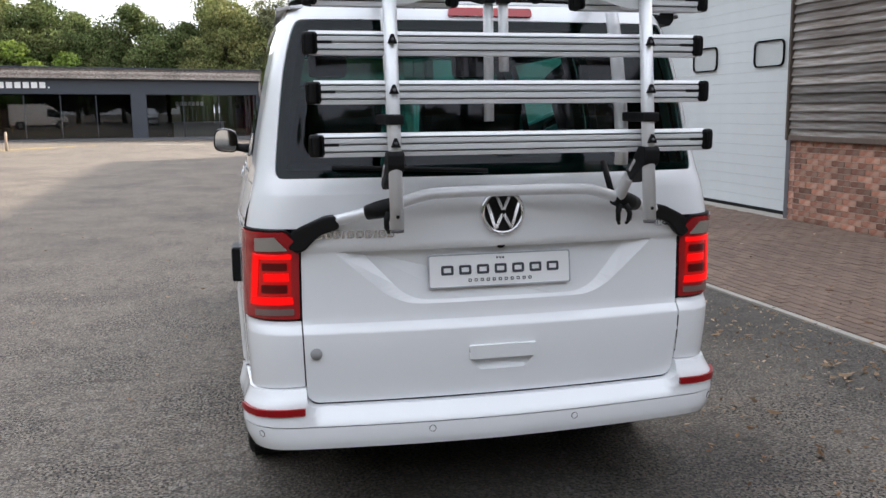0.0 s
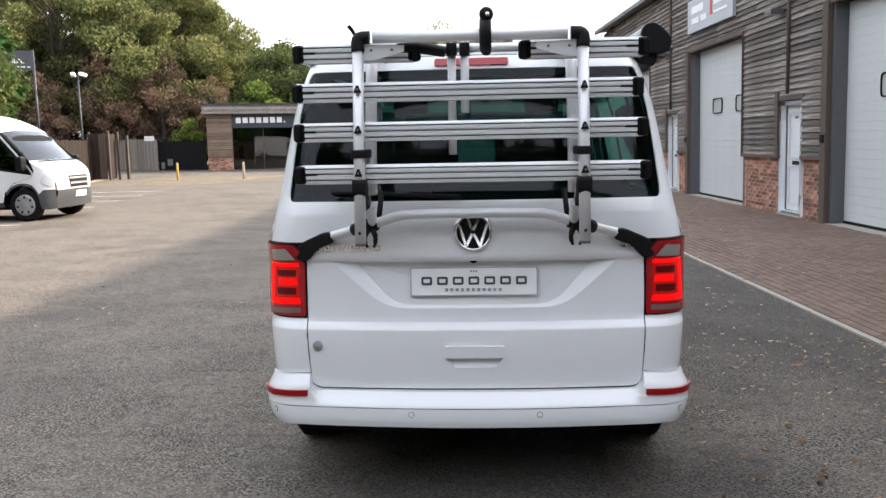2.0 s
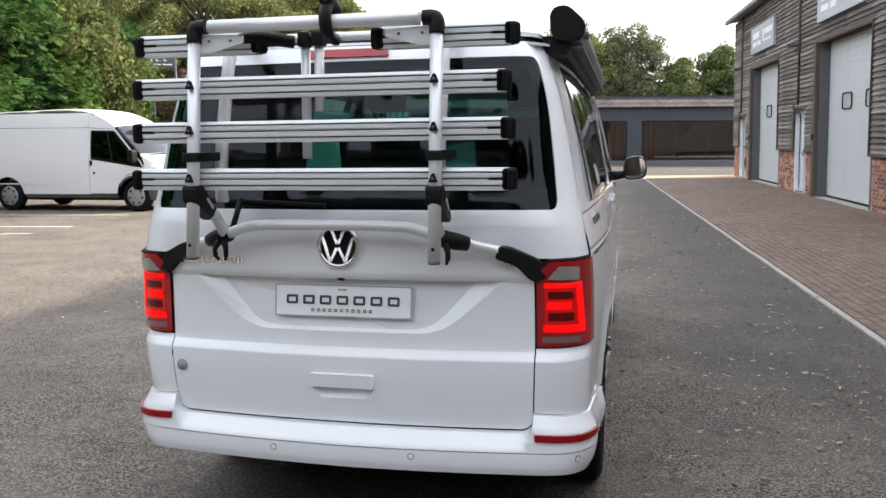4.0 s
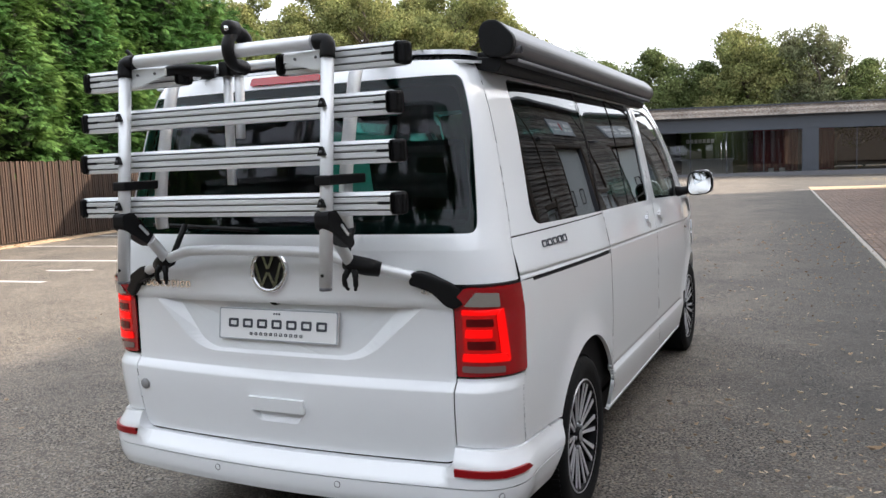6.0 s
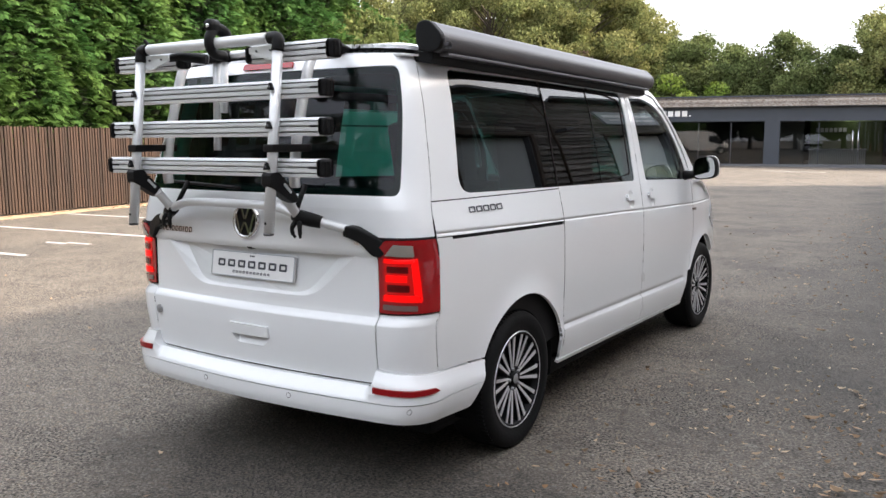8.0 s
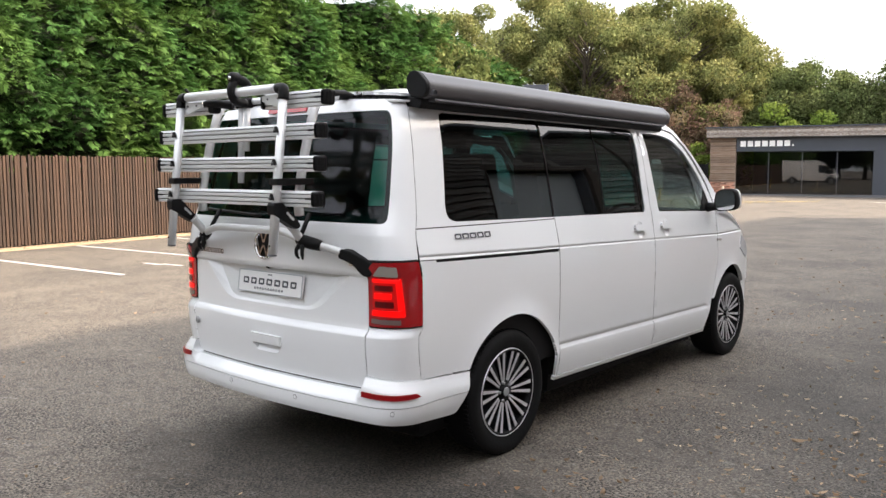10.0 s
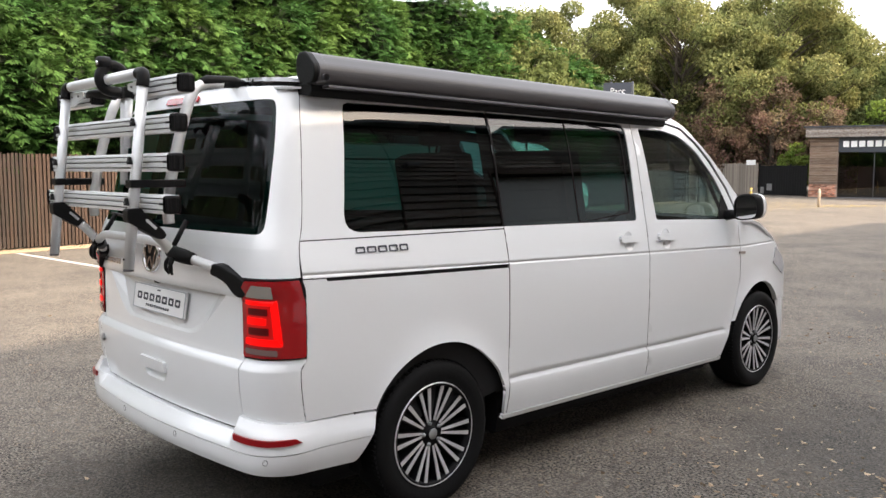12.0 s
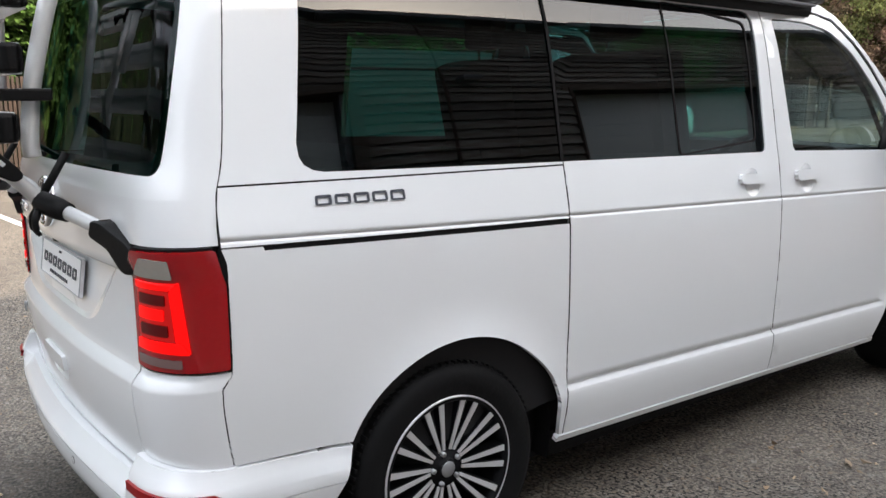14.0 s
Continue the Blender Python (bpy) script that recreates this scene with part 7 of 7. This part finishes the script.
for sg in (1, -1):
    flip = (lambda pts: [(sg * a, b) for a, b in pts])
    f = p_side(sg)
    part("side_panel", patch(flip([(-4.15, 0.38)] + p_arc(-3.3, 0.42, 176, 4) + [(-1.13, 0.38), (-1.13, 1.85), (-4.15, 1.87)]), [], f, 0.15, 0.012), "transit_white", pvan)
    pdoor = part("front_door", patch(flip([(-1.12, 0.40), (-0.46, 0.40), (-0.40, 0.62), (-0.2, 0.80), (0.21, 0.94), (0.25, 1.02), (-0.45, 1.81), (-1.12, 1.84)]),
                                     [flip(rounded([(-1.06, 1.17), (0.21, 0.985), (0.14, 1.08), (-0.49, 1.76), (-1.06, 1.78)], [0.03, 0.03, 0.05, 0.06, 0.03]))], f, 0.1, 0.012), "transit_white", pvan)
    part("door_window", patch(flip([(-1.08, 1.16), (0.225, 0.97), (0.15, 1.09), (-0.485, 1.775), (-1.08, 1.79)]), [], f, 0.2, 0, offset=-0.006), "glass_privacy", pdoor, "dark side window")
    part("window_edge", patch(flip(rounded([(-1.075, 1.155), (0.225, 0.965), (0.155, 1.09), (-0.48, 1.78), (-1.075, 1.795)], 0.03)), [flip(rounded([(-1.035, 1.195), (0.1, 1.03), (0.05, 1.09), (-0.51, 1.735), (-1.035, 1.755)], 0.03))], f, 0.2, 0.003, offset=0.003), "rubber", pdoor)
    part("window_bar", patch(flip([(-0.55, 1.1), (-0.50, 1.1), (-0.63, 1.75), (-0.67, 1.75)]), [], f, 0.2, 0.003, offset=0.002), "rubber", pdoor)
    part("door_handle", patch(flip(rounded([(-1.09, 1.02), (-1.04, 1.02), (-1.04, 1.13), (-1.09, 1.13)], 0.01)), [], f, 0.1, 0.02, offset=0.02), "black_plastic", pdoor, "black door handle")
    part("roof_side", patch(flip([(-1.12, 1.85), (-0.46, 1.82), (-0.46, 1.86), (-0.85, 2.07), (-1.12, 2.16)]), [], f, 0.1, 0.012), "transit_white", pvan)
    part("pillar", patch(flip([(-0.445, 1.815), (0.255, 1.025), (0.3, 1.05), (0.17, 1.26), (-0.455, 1.86)]), [], f, 0.1, 0.012), "rubber", pvan, "black windscreen pillar")
    part("front_wing", patch(flip([(-0.395, 0.62)] + p_arc(0, 0.41, 140, 30) + [(0.8, 0.66), (0.8, 0.895), (0.72, 0.975), (0.62, 1.045), (0.45, 1.12), (0.28, 1.195), (0.17, 1.25), (0.3, 1.05), (0.22, 0.93), (-0.19, 0.79)]), [], f, 0.1, 0.012), "transit_white", pvan)
    part("bumper_corner", patch(flip(p_arc(0, 0.41, 28, 0) + [(0.44, 0.26), (0.8, 0.26), (0.8, 0.655), (0.52, 0.655)]), [], f, 0.1, 0.02, offset=0.012), "grey_plastic", pvan, "grey plastic bumper corner")
    part("arch_trim", patch(flip(p_arc(0, 0.45, 150, 20) + p_arc(0, 0.405, 20, 150)), [], f, 0.1, 0.012, offset=0.01), "grey_plastic", pvan, "grey wheel arch trim")
    part("roof_side", patch(flip([(-4.15, 1.88), (-1.13, 1.86), (-1.13, 2.18), (-4.15, 2.18)]), [], f, 0.15, 0.012), "transit_white", pvan)
    part("side_seam", patch(flip([(-4.12, 1.872), (-0.5, 1.838), (-0.5, 1.848), (-4.12, 1.882)]), [], f, 0.2, 0, offset=-0.006), "rubber", pvan)
    part("sill", patch(flip([(-2.85, 0.30), (-0.45, 0.30), (-0.45, 0.385), (-2.85, 0.385)]), [], f, 0.2, 0.02), "grey_plastic", pvan)
    part("side_groove", patch(flip([(-4.1, 0.60), (-1.2, 0.60), (-1.2, 0.625), (-4.1, 0.625)]), [], f, 0.3, 0.004, offset=0.004), "transit_white", pvan)
    part("fuel_cap", patch(flip([(-1.0 + 0.03 * math.cos(k), 0.86 + 0.03 * math.sin(k)) for k in [math.tau * j / 12 for j in range(12)]]), [], f, 0.1, 0.004, offset=0.004), "black_plastic", pvan)
    part("mirror", boxm((-0.08, 0, 1.08), (0.07, 0.2, 1.36), 0.05, Matrix.Translation((0.1, -sg * 1.0 - (0.24 if sg > 0 else 0.0), 0))), "black_plastic", pvan, "black door mirror")
    part("headlamp", patch(flip(rounded([(0.46, 0.80), (0.76, 0.70), (0.775, 0.88), (0.56, 1.0)], 0.05)), [], f, 0.05, 0.01, offset=0.012), "headlamp_lens", pvan, "clear headlamp")
    for cx, a in ((0.0, 0), (-3.3, 20)):
        wv = new("wheel")
        wv.parent = pvan
        wv["label"] = "black tyre with a silver wheel trim"
        m = Matrix.Translation((cx, -sg * 0.94, 0.345)) @ Matrix.Rotation(radians(-90 if sg > 0 else 90), 4, "Z")
        part("tyre", lathe(bmesh.new(), [(0.215, 0.0), (0.24, 0.01), (0.30, 0.012), (0.335, -0.01), (0.345, -0.05), (0.345, -0.16), (0.32, -0.2), (0.2, -0.2)], 40, "x", m), "rubber", wv)
        part("trim", lathe(bmesh.new(), [(0.0, 0.018), (0.05, 0.02), (0.07, 0.008), (0.15, 0.012), (0.2, 0.016), (0.22, 0.002)], 30, "x", m), "galvanised", wv, "silver wheel trim")
        for j in range(7):
            aa = math.tau * j / 7
            part("trim_hole", boxm((-0.03, -0.02, 0.135), (0.019, 0.02, 0.19), 0.008, m @ Matrix.Rotation(aa, 4, "X")), "rubber", wv)
    for cx in (0.0, -3.3):
        bm = bmesh.new()
        r1 = [[bm.verts.new((cx + 0.43 * math.cos(math.pi * i / 14), -sg * y, 0.35 + 0.43 * math.sin(math.pi * i / 14))) for i in range(15)] for y in (0.9, 0.6)]
        for i in range(14):
            bm.faces.new((r1[0][i], r1[0][i + 1], r1[1][i + 1], r1[1][i]))
        part("wheel_housing", bm, "rubber", pvan)
p_patch("roof", 0, 4, "transit_white")
p_patch("windscreen", 4.02, 4.97, "glass_screen", -0.94, 0.94, label="dark windscreen")
# black sheet behind the glass: its edge, and the dark cab painted in
p_patch("windscreen_edge", 4.0, 5.0, "rubber", offset=-0.006)
p_patch("bonnet", 5, 8, "transit_white")
p_patch("grille", 7.9, 8.85, "black_plastic", -0.52, 0.52, offset=0.004, label="black grille with silver bars")
for k in (8.1, 8.5):
    p_patch("grille_bar", k, k + 0.13, "galvanised", -0.5, 0.5, offset=0.012, rim=0.012)
p_patch("nose", 8, 8.95, "transit_white", offset=-0.004)
p_patch("front_bumper", 8.95, 10, "grey_plastic", offset=0.012, label="grey plastic front bumper")
p_patch("plate_bar", 9.1, 9.45, "sign_white", -0.3, 0.3, offset=0.022)
part("rear_wall", boxm((-4.16, -0.9, 0.38), (-4.12, 0.9, 2.2), 0.01), "transit_white", pvan)
part("underbody", boxm((-4.0, -0.8, 0.24), (0.45, 0.8, 0.45)), "rubber", pvan)
part("bulkhead", boxm((-1.3, -0.85, 0.45), (-1.25, 0.85, 2.1)), "lining", pvan)
part("wiper_panel", patch([(-0.8, 0.0), (0.8, 0.0), (0.8, 0.09), (-0.8, 0.09)], [], lambda u, v: p_skin(5.1 + v * 6, u) + Vector((0, 0, 0.006)), 0.2, 0.004), "black_plastic", pvan)

# ---------------------------------------------------------------- plants
prng = np.random.default_rng(11)


def leaf_mesh(name, centres, size, mat, droop=0.3, long=1.6, normal=None):
    """Many small pointed leaves as one mesh: each a bent diamond of two triangles."""
    n = len(centres)
    a = prng.normal(size=(n, 3))
    a[:, 2] -= droop
    a /= np.linalg.norm(a, axis=1)[:, None]
    b = prng.normal(size=(n, 3))
    if normal is not None:
        b = b * 0.6 + normal
    b = np.cross(a, b)
    b /= np.linalg.norm(b, axis=1)[:, None]
    s = size * prng.uniform(0.6, 1.3, n)[:, None]
    v = np.empty((n, 4, 3))
    v[:, 0], v[:, 2] = centres - a * s * long / 2, centres + a * s * long / 2
    v[:, 1], v[:, 3] = centres + b * s / 2, centres - b * s / 2
    me = bpy.data.meshes.new(name)
    me.vertices.add(n * 4)
    me.vertices.foreach_set("co", v.reshape(-1))
    me.loops.add(n * 4)
    me.loops.foreach_set("vertex_index", np.arange(n * 4, dtype=np.int32))
    me.polygons.add(n)
    me.polygons.foreach_set("loop_start", np.arange(0, n * 4, 4, dtype=np.int32))
    me.update(calc_edges=True)
    me.materials.append(M[mat])
    return me


def make_tree(name, label, mat, height, radius, clear, clumps, leaves, leaf, seed, clump_r=1.0, droop=0.3, squash=1.0, hang=0.0, spread=0.75, long=1.6):
    """A tree: tapered trunk, limbs out to each clump of leaves, uneven crown with gaps. It stands at the origin."""
    r = random.Random(seed)
    t = thing(name, label, "tree", group="trees of the yard's edge")
    top = height * 0.8
    trunk_pts = [(r.gauss(0, 0.1) * k, r.gauss(0, 0.1) * k, top * k / 5) for k in range(6)]
    bm = bmesh.new()
    r0 = height * 0.022 + 0.04
    tube(bm, smooth_path(trunk_pts, 3), [r0 * (1 - 0.85 * i / 15) for i in range(16)], 8)
    cs, mid = [], (clear + height) / 2
    hh = (height - clear) / 2
    while len(cs) < clumps:
        x, y, z = r.uniform(-1, 1), r.uniform(-1, 1), r.uniform(-1, 1)
        d = math.sqrt(x * x + y * y + z * z)
        if d > 1 or d < 0.35 or (d < 0.6 and r.random() < 0.6):
            continue
        k = 1 + 0.22 * math.sin(3 * math.atan2(y, x) + seed) + r.gauss(0, 0.06)
        cs.append(Vector((x * radius * k * (1.0 - 0.25 * max(0, z)), y * radius * k * (1.0 - 0.25 * max(0, z)), mid + z * hh * squash)))
    for c in cs:
        h = max(clear * 0.6, min(top, c.z - math.hypot(c.x, c.y) * spread))
        p0 = Vector((0, 0, h))
        m1 = p0.lerp(c, 0.5) + Vector((r.gauss(0, 0.2), r.gauss(0, 0.2), 0.25))
        w = r0 * 0.17 * r.uniform(0.7, 1.3)
        tube(bm, smooth_path([p0, m1, c], 3), [w, w * 0.85, w * 0.7, w * 0.6, w * 0.48, w * 0.35, w * 0.2], 5, caps=False)
    part("trunk", bm, "bark", t)
    pts = []
    for c in cs:
        k = int(leaves / clumps * r.uniform(0.6, 1.4))
        q = prng.normal(size=(k, 3))
        q /= np.linalg.norm(q, axis=1)[:, None]
        q *= (clump_r * r.uniform(0.65, 1.25)) * prng.uniform(0.25, 1.0, k)[:, None] ** 0.5
        q[:, 2] *= 0.7
        if hang:
            q[:, 2] -= prng.exponential(hang, k)
        pts.append(q + np.array(c))
    part("crown", leaf_mesh("crown", np.concatenate(pts), leaf, mat, droop, long), mat, t)
    return t


def at(x, y, rz=0.0, s=1.0, sz=None):
    return pose(x, y, 0, 0, 0, rz) @ Matrix.Diagonal((s, s, sz or s, 1))


def stand(proto, places):
    """The first place takes the tree itself, the others copies of it."""
    proto.matrix_world = at(*places[0])
    for p in places[1:]:
        copy_thing(proto, at(*p))


# tall conifer hedge behind the fence


def hedge_out(y, z):
    """How far the hedge's face bulges towards the yard."""
    n = noise.noise(Vector((y * 0.42, z * 0.36, 1.7))) * 0.95 + noise.noise(Vector((y * 1.1, z * 1.3, 7.7))) * 0.75 + noise.noise(Vector((y * 2.6, z * 2.6, 3.1))) * 0.36
    return 0.75 + n - 0.34 * max(0, z - 2.6) - 0.03 * max(0, z - 4.5) ** 1.5 - 0.5 * max(0, 2.9 - z) - 0.5 * max(0, 2.0 - z)


def hedge_top(y):
    base = 7.6 + 0.6 * noise.noise(Vector((y * 0.3, 0, 4.2)))
    return base - (0.55 * max(0, y - 19.5) ** 1.15 if y > 19.5 else 0)


HEDGE_Y0, HEDGE_Y1 = -26.0, 23.0           # along the fence, from its own base point at y = 8
hedge = thing("conifer_hedge", "tall dense green conifer hedge behind the fence", "hedge")
hedge.matrix_world = fence.matrix_world @ Matrix.Translation((-1.25, 0, 0))
gy, gz = int((HEDGE_Y1 - HEDGE_Y0) / 0.5), 16
# a near-black sheet stands in for the shaded inside of the hedge
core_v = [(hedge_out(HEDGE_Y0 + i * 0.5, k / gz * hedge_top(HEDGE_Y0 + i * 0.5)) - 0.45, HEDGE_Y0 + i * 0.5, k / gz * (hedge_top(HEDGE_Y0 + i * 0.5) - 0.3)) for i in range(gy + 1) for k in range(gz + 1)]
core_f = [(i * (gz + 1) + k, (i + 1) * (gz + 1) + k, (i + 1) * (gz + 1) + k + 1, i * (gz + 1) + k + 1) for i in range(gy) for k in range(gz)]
M["hedge_shade"] = material("hedge_shade", (0.012, 0.02, 0.008), rough=0.95, vary=0.4, scale=6)
joined("inner_growth", core_v, core_f, "hedge_shade", hedge, True)
ny = 34000
ys = prng.uniform(HEDGE_Y0, HEDGE_Y1, ny)
near = prng.random(ny) < 0.85
ys = np.where(near, prng.uniform(-8.0, HEDGE_Y1, ny), ys)
hv, hf = [], []
for y in ys:
    top = hedge_top(y)
    z = random.uniform(1.62, top + 0.15)
    deep = random.random() ** 1.5 * 0.55
    base = Vector((hedge_out(y, z) - deep, y, z))
    out = Vector((random.uniform(0.5, 1.0), random.gauss(0, 0.55), random.gauss(-0.1, 0.4))).normalized()
    side = out.cross(Vector((random.gauss(0, 0.5), random.gauss(0, 0.35), 1))).normalized()
    ln = random.uniform(0.17, 0.46)
    # a flat feathery spray: a stem with drooping side shoots
    for j in range(8):
        a = (j // 2 + 0.5) / 4.0
        sgn = 1 if j % 2 else -1
        p = base + out * ln * a * 0.75
        tip = p + (out * 0.75 + side * sgn * (0.75 - 0.35 * a)) * ln * (0.62 - 0.25 * a) + Vector((0, 0, -0.12 * ln))
        w = (tip - p).cross(side.cross(out)).normalized() * ln * 0.075
        k = len(hv)
        m1 = p.lerp(tip, 0.45)
        hv += [p, m1 + w, tip, m1 - w]
        hf.append((k, k + 1, k + 2, k + 3))
tagged(joined("foliage", [tuple(v) for v in hv], hf, "conifer", hedge), kind="stuff")

oak = make_tree("oak_tree", "large spreading oak with thinning yellow-green leaves", "oak", 14.0, 5.6, 3.0, 84, 60000, 0.125, 3, 1.25, 0.3)
stand(oak, [(-22.5, 58.5, 20), (-27.5, 54.5, 140, 1.04), (-33.5, 50.0, 250, 1.0), (-21.6, 61.5, 75, 0.8), (-38.0, 45.0, 30, 0.95), (-25.0, 64.0, 200, 1.15), (-34, 60, 310, 1.2), (-24.0, 66.5, 100, 1.05)])
dark = make_tree("broadleaf_tree", "dense dark green broadleaf tree behind the showroom", "darktree", 9.0, 2.8, 0.7, 90, 42000, 0.115, 8, 1.05, 0.2)
stand(dark, [(-14.0, 60.3, 0, 1.0), (-11.0, 61.2, 80, 0.86), (-7.9, 61.4, 160, 0.97), (-5.0, 62.3, 220, 0.86), (5.2, 64.0, 250, 0.8), (8.2, 66.5, 310, 0.92), (11.2, 68.5, 20, 0.97), (15.0, 66, 110, 1.0), (19.5, 66, 60, 1.05), (-18.0, 66.0, 30, 1.1),
             (-12.5, 65, 200, 0.95), (-3.0, 66, 30, 0.95), (1.5, 66.5, 130, 0.85), (-31, 57, 10, 1.1), (-24, 58.5, 90, 0.9), (-36, 53, 50, 1.1), (-41, 38, 50, 1.2), (-44, 31, 150, 1.25), (-22, 62, 0, 0.85), (-27, 60, 80, 0.85), (-31.5, 54, 10, 0.8), (-36, 48, 100, 0.8), (-29, 52, 200, 0.75), (-24.5, 56, 250, 0.7)])
light_tree = make_tree("ash_tree", "lighter green tree with open branches", "oak", 9.8, 2.9, 1.4, 70, 34000, 0.115, 21, 1.05, 0.2)
stand(light_tree, [(-2.0, 62.4, 0), (-0.2, 64.5, 120, 0.92)])
pale = make_tree("birch_tree", "slender pale birch with sparse leaves", "pale_tree", 9.4, 1.15, 2.4, 34, 9000, 0.11, 33, 0.75, 0.5, spread=1.2)
stand(pale, [(0.9, 62.0, 0, 0.98), (2.3, 62.2, 70, 1.02), (3.5, 62.4, 150, 0.93), (-9.6, 61.5, 30, 0.8)])
copper = make_tree("copper_tree", "small tree with sparse reddish brown leaves", "copper", 7.8, 2.4, 0.6, 70, 9000, 0.11, 41, 0.8, 0.3)
stand(copper, [(-23.8, 53.2, 0), (-20.6, 54.4, 100, 0.97), (-17.6, 55.6, 190, 0.8), (-26.8, 50.6, 30, 0.8)])
shrub = make_tree("bright_shrub", "bright yellow-green shrub beside the showroom", "bright_shrub", 5.3, 2.0, 0.3, 34, 9000, 0.15, 55, 0.8, 0.3)
stand(shrub, [(-14.6, 56.8, 0), (-11.8, 58.0, 90, 0.9), (-18.2, 52.6, 200, 0.55)])
willow = make_tree("willow_tree", "willow with drooping yellow-green leaves over the fence", "willow", 6.6, 2.3, 2.2, 60, 26000, 0.1, 67, 0.75, 1.0, hang=0.3, long=2.3)
stand(willow, [(-17.5, 26.2, 0), (-21.0, 30.5, 120, 1.0), (-25.0, 37.5, 60, 1.1)])
# dark leaf fill added to close gaps between trunks, shade put in its colour
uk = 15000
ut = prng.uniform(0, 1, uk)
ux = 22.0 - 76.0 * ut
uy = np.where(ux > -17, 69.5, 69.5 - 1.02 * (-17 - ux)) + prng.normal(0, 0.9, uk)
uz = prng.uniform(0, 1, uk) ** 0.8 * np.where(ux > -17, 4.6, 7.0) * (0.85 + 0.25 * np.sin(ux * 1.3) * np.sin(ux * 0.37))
tagged(part("undergrowth", leaf_mesh("undergrowth", np.stack([ux, uy, uz], 1), 0.45, "shade_leaf", 0.3, 1.6), "shade_leaf"), "near-black leaf fill added for the shade between the far trees", "bushes", kind="stuff")
# dark trees added out of view behind the camera, to darken glass and mirrors
pine = make_tree("pine_tree", "unseen dark pine added behind the camera to darken reflections", "shade_leaf", 10.5, 3.4, 0.6, 60, 9000, 0.3, 77, 1.1, 0.3)
stand(pine, [(-16, -19, 0, 1.05), (-10, -21, 90, 1.15), (-4, -20, 200, 1.1), (2, -21, 140, 1.15), (8, -21, 20, 1.15), (14, -19, 70, 1.05), (-7, -25, 20, 1.2), (-1, -25, 70, 1.2), (5, -25, 10, 1.2), (-22, -16, 50, 1.05)])

# ---------------------------------------------------------------- fallen leaves
lv, lf = [], []
lr = random.Random(9)


def fallen(x, y, s):
    a, c = lr.uniform(0, math.tau), lr.uniform(0.002, 0.016)
    ux, uy = math.cos(a), math.sin(a)
    k = len(lv)
    w = s * lr.uniform(0.28, 0.5)
    for u, v, z in ((-s, 0, c), (-0.3 * s, -w * 0.7, 0.003), (0.4 * s, -w * 0.6, 0.006), (s, 0, c * 1.4), (0.4 * s, w * 0.6, 0.004), (-0.3 * s, w * 0.7, c)):
        lv.append((x + u * ux - v * uy, y + u * uy + v * ux, 0.012 + z))
    lf.extend([(k, k + 1, k + 2, k + 3), (k, k + 3, k + 4, k + 5)])


for i in range(2100):
    y = lr.uniform(-2.5, 18)
    x = kerb_x(y) + lr.gauss(-0.5, 1.4)
    if x < wall_x(y) - 0.1 and not (-0.15 < x < 1.8 and 2.65 < y < 7.6):
        fallen(x, y, lr.uniform(0.008, 0.024) * (1.9 if lr.random() < 0.08 else 1))
for i in range(1000):                                  # drifts near the kerb and by the camper's side
    y = lr.uniform(-1.0, 5.5)
    x = kerb_x(y) - abs(lr.gauss(0.2, 0.8))
    if not (-0.15 < x < 1.8 and 2.65 < y):
        fallen(x, y, lr.uniform(0.007, 0.022) * (2.0 if lr.random() < 0.06 else 1))
for cx, cy in ((3.1, 3.9), (2.9, 1.6), (3.3, 0.9), (2.6, 2.6)):
    for i in range(22):
        fallen(cx + lr.gauss(0, 0.12), cy + lr.gauss(0, 0.12), lr.uniform(0.012, 0.04))
for i in range(260):
    y = lr.uniform(-1, 12)
    x = lr.uniform(-6, 3.5)
    if not (-0.2 < x < 1.85 and 2.6 < y < 7.6):
        fallen(x, y, lr.uniform(0.01, 0.024))
for i in range(1500):
    y = lr.uniform(-5, 26)
    fallen(fence_x(y) + abs(lr.gauss(0.1, 0.35)) + 0.05, y, lr.uniform(0.015, 0.04))
tagged(joined("fallen_leaves", lv, lf, "dead_leaf"), "scattered dry brown leaves on the ground", "leaves", kind="stuff")
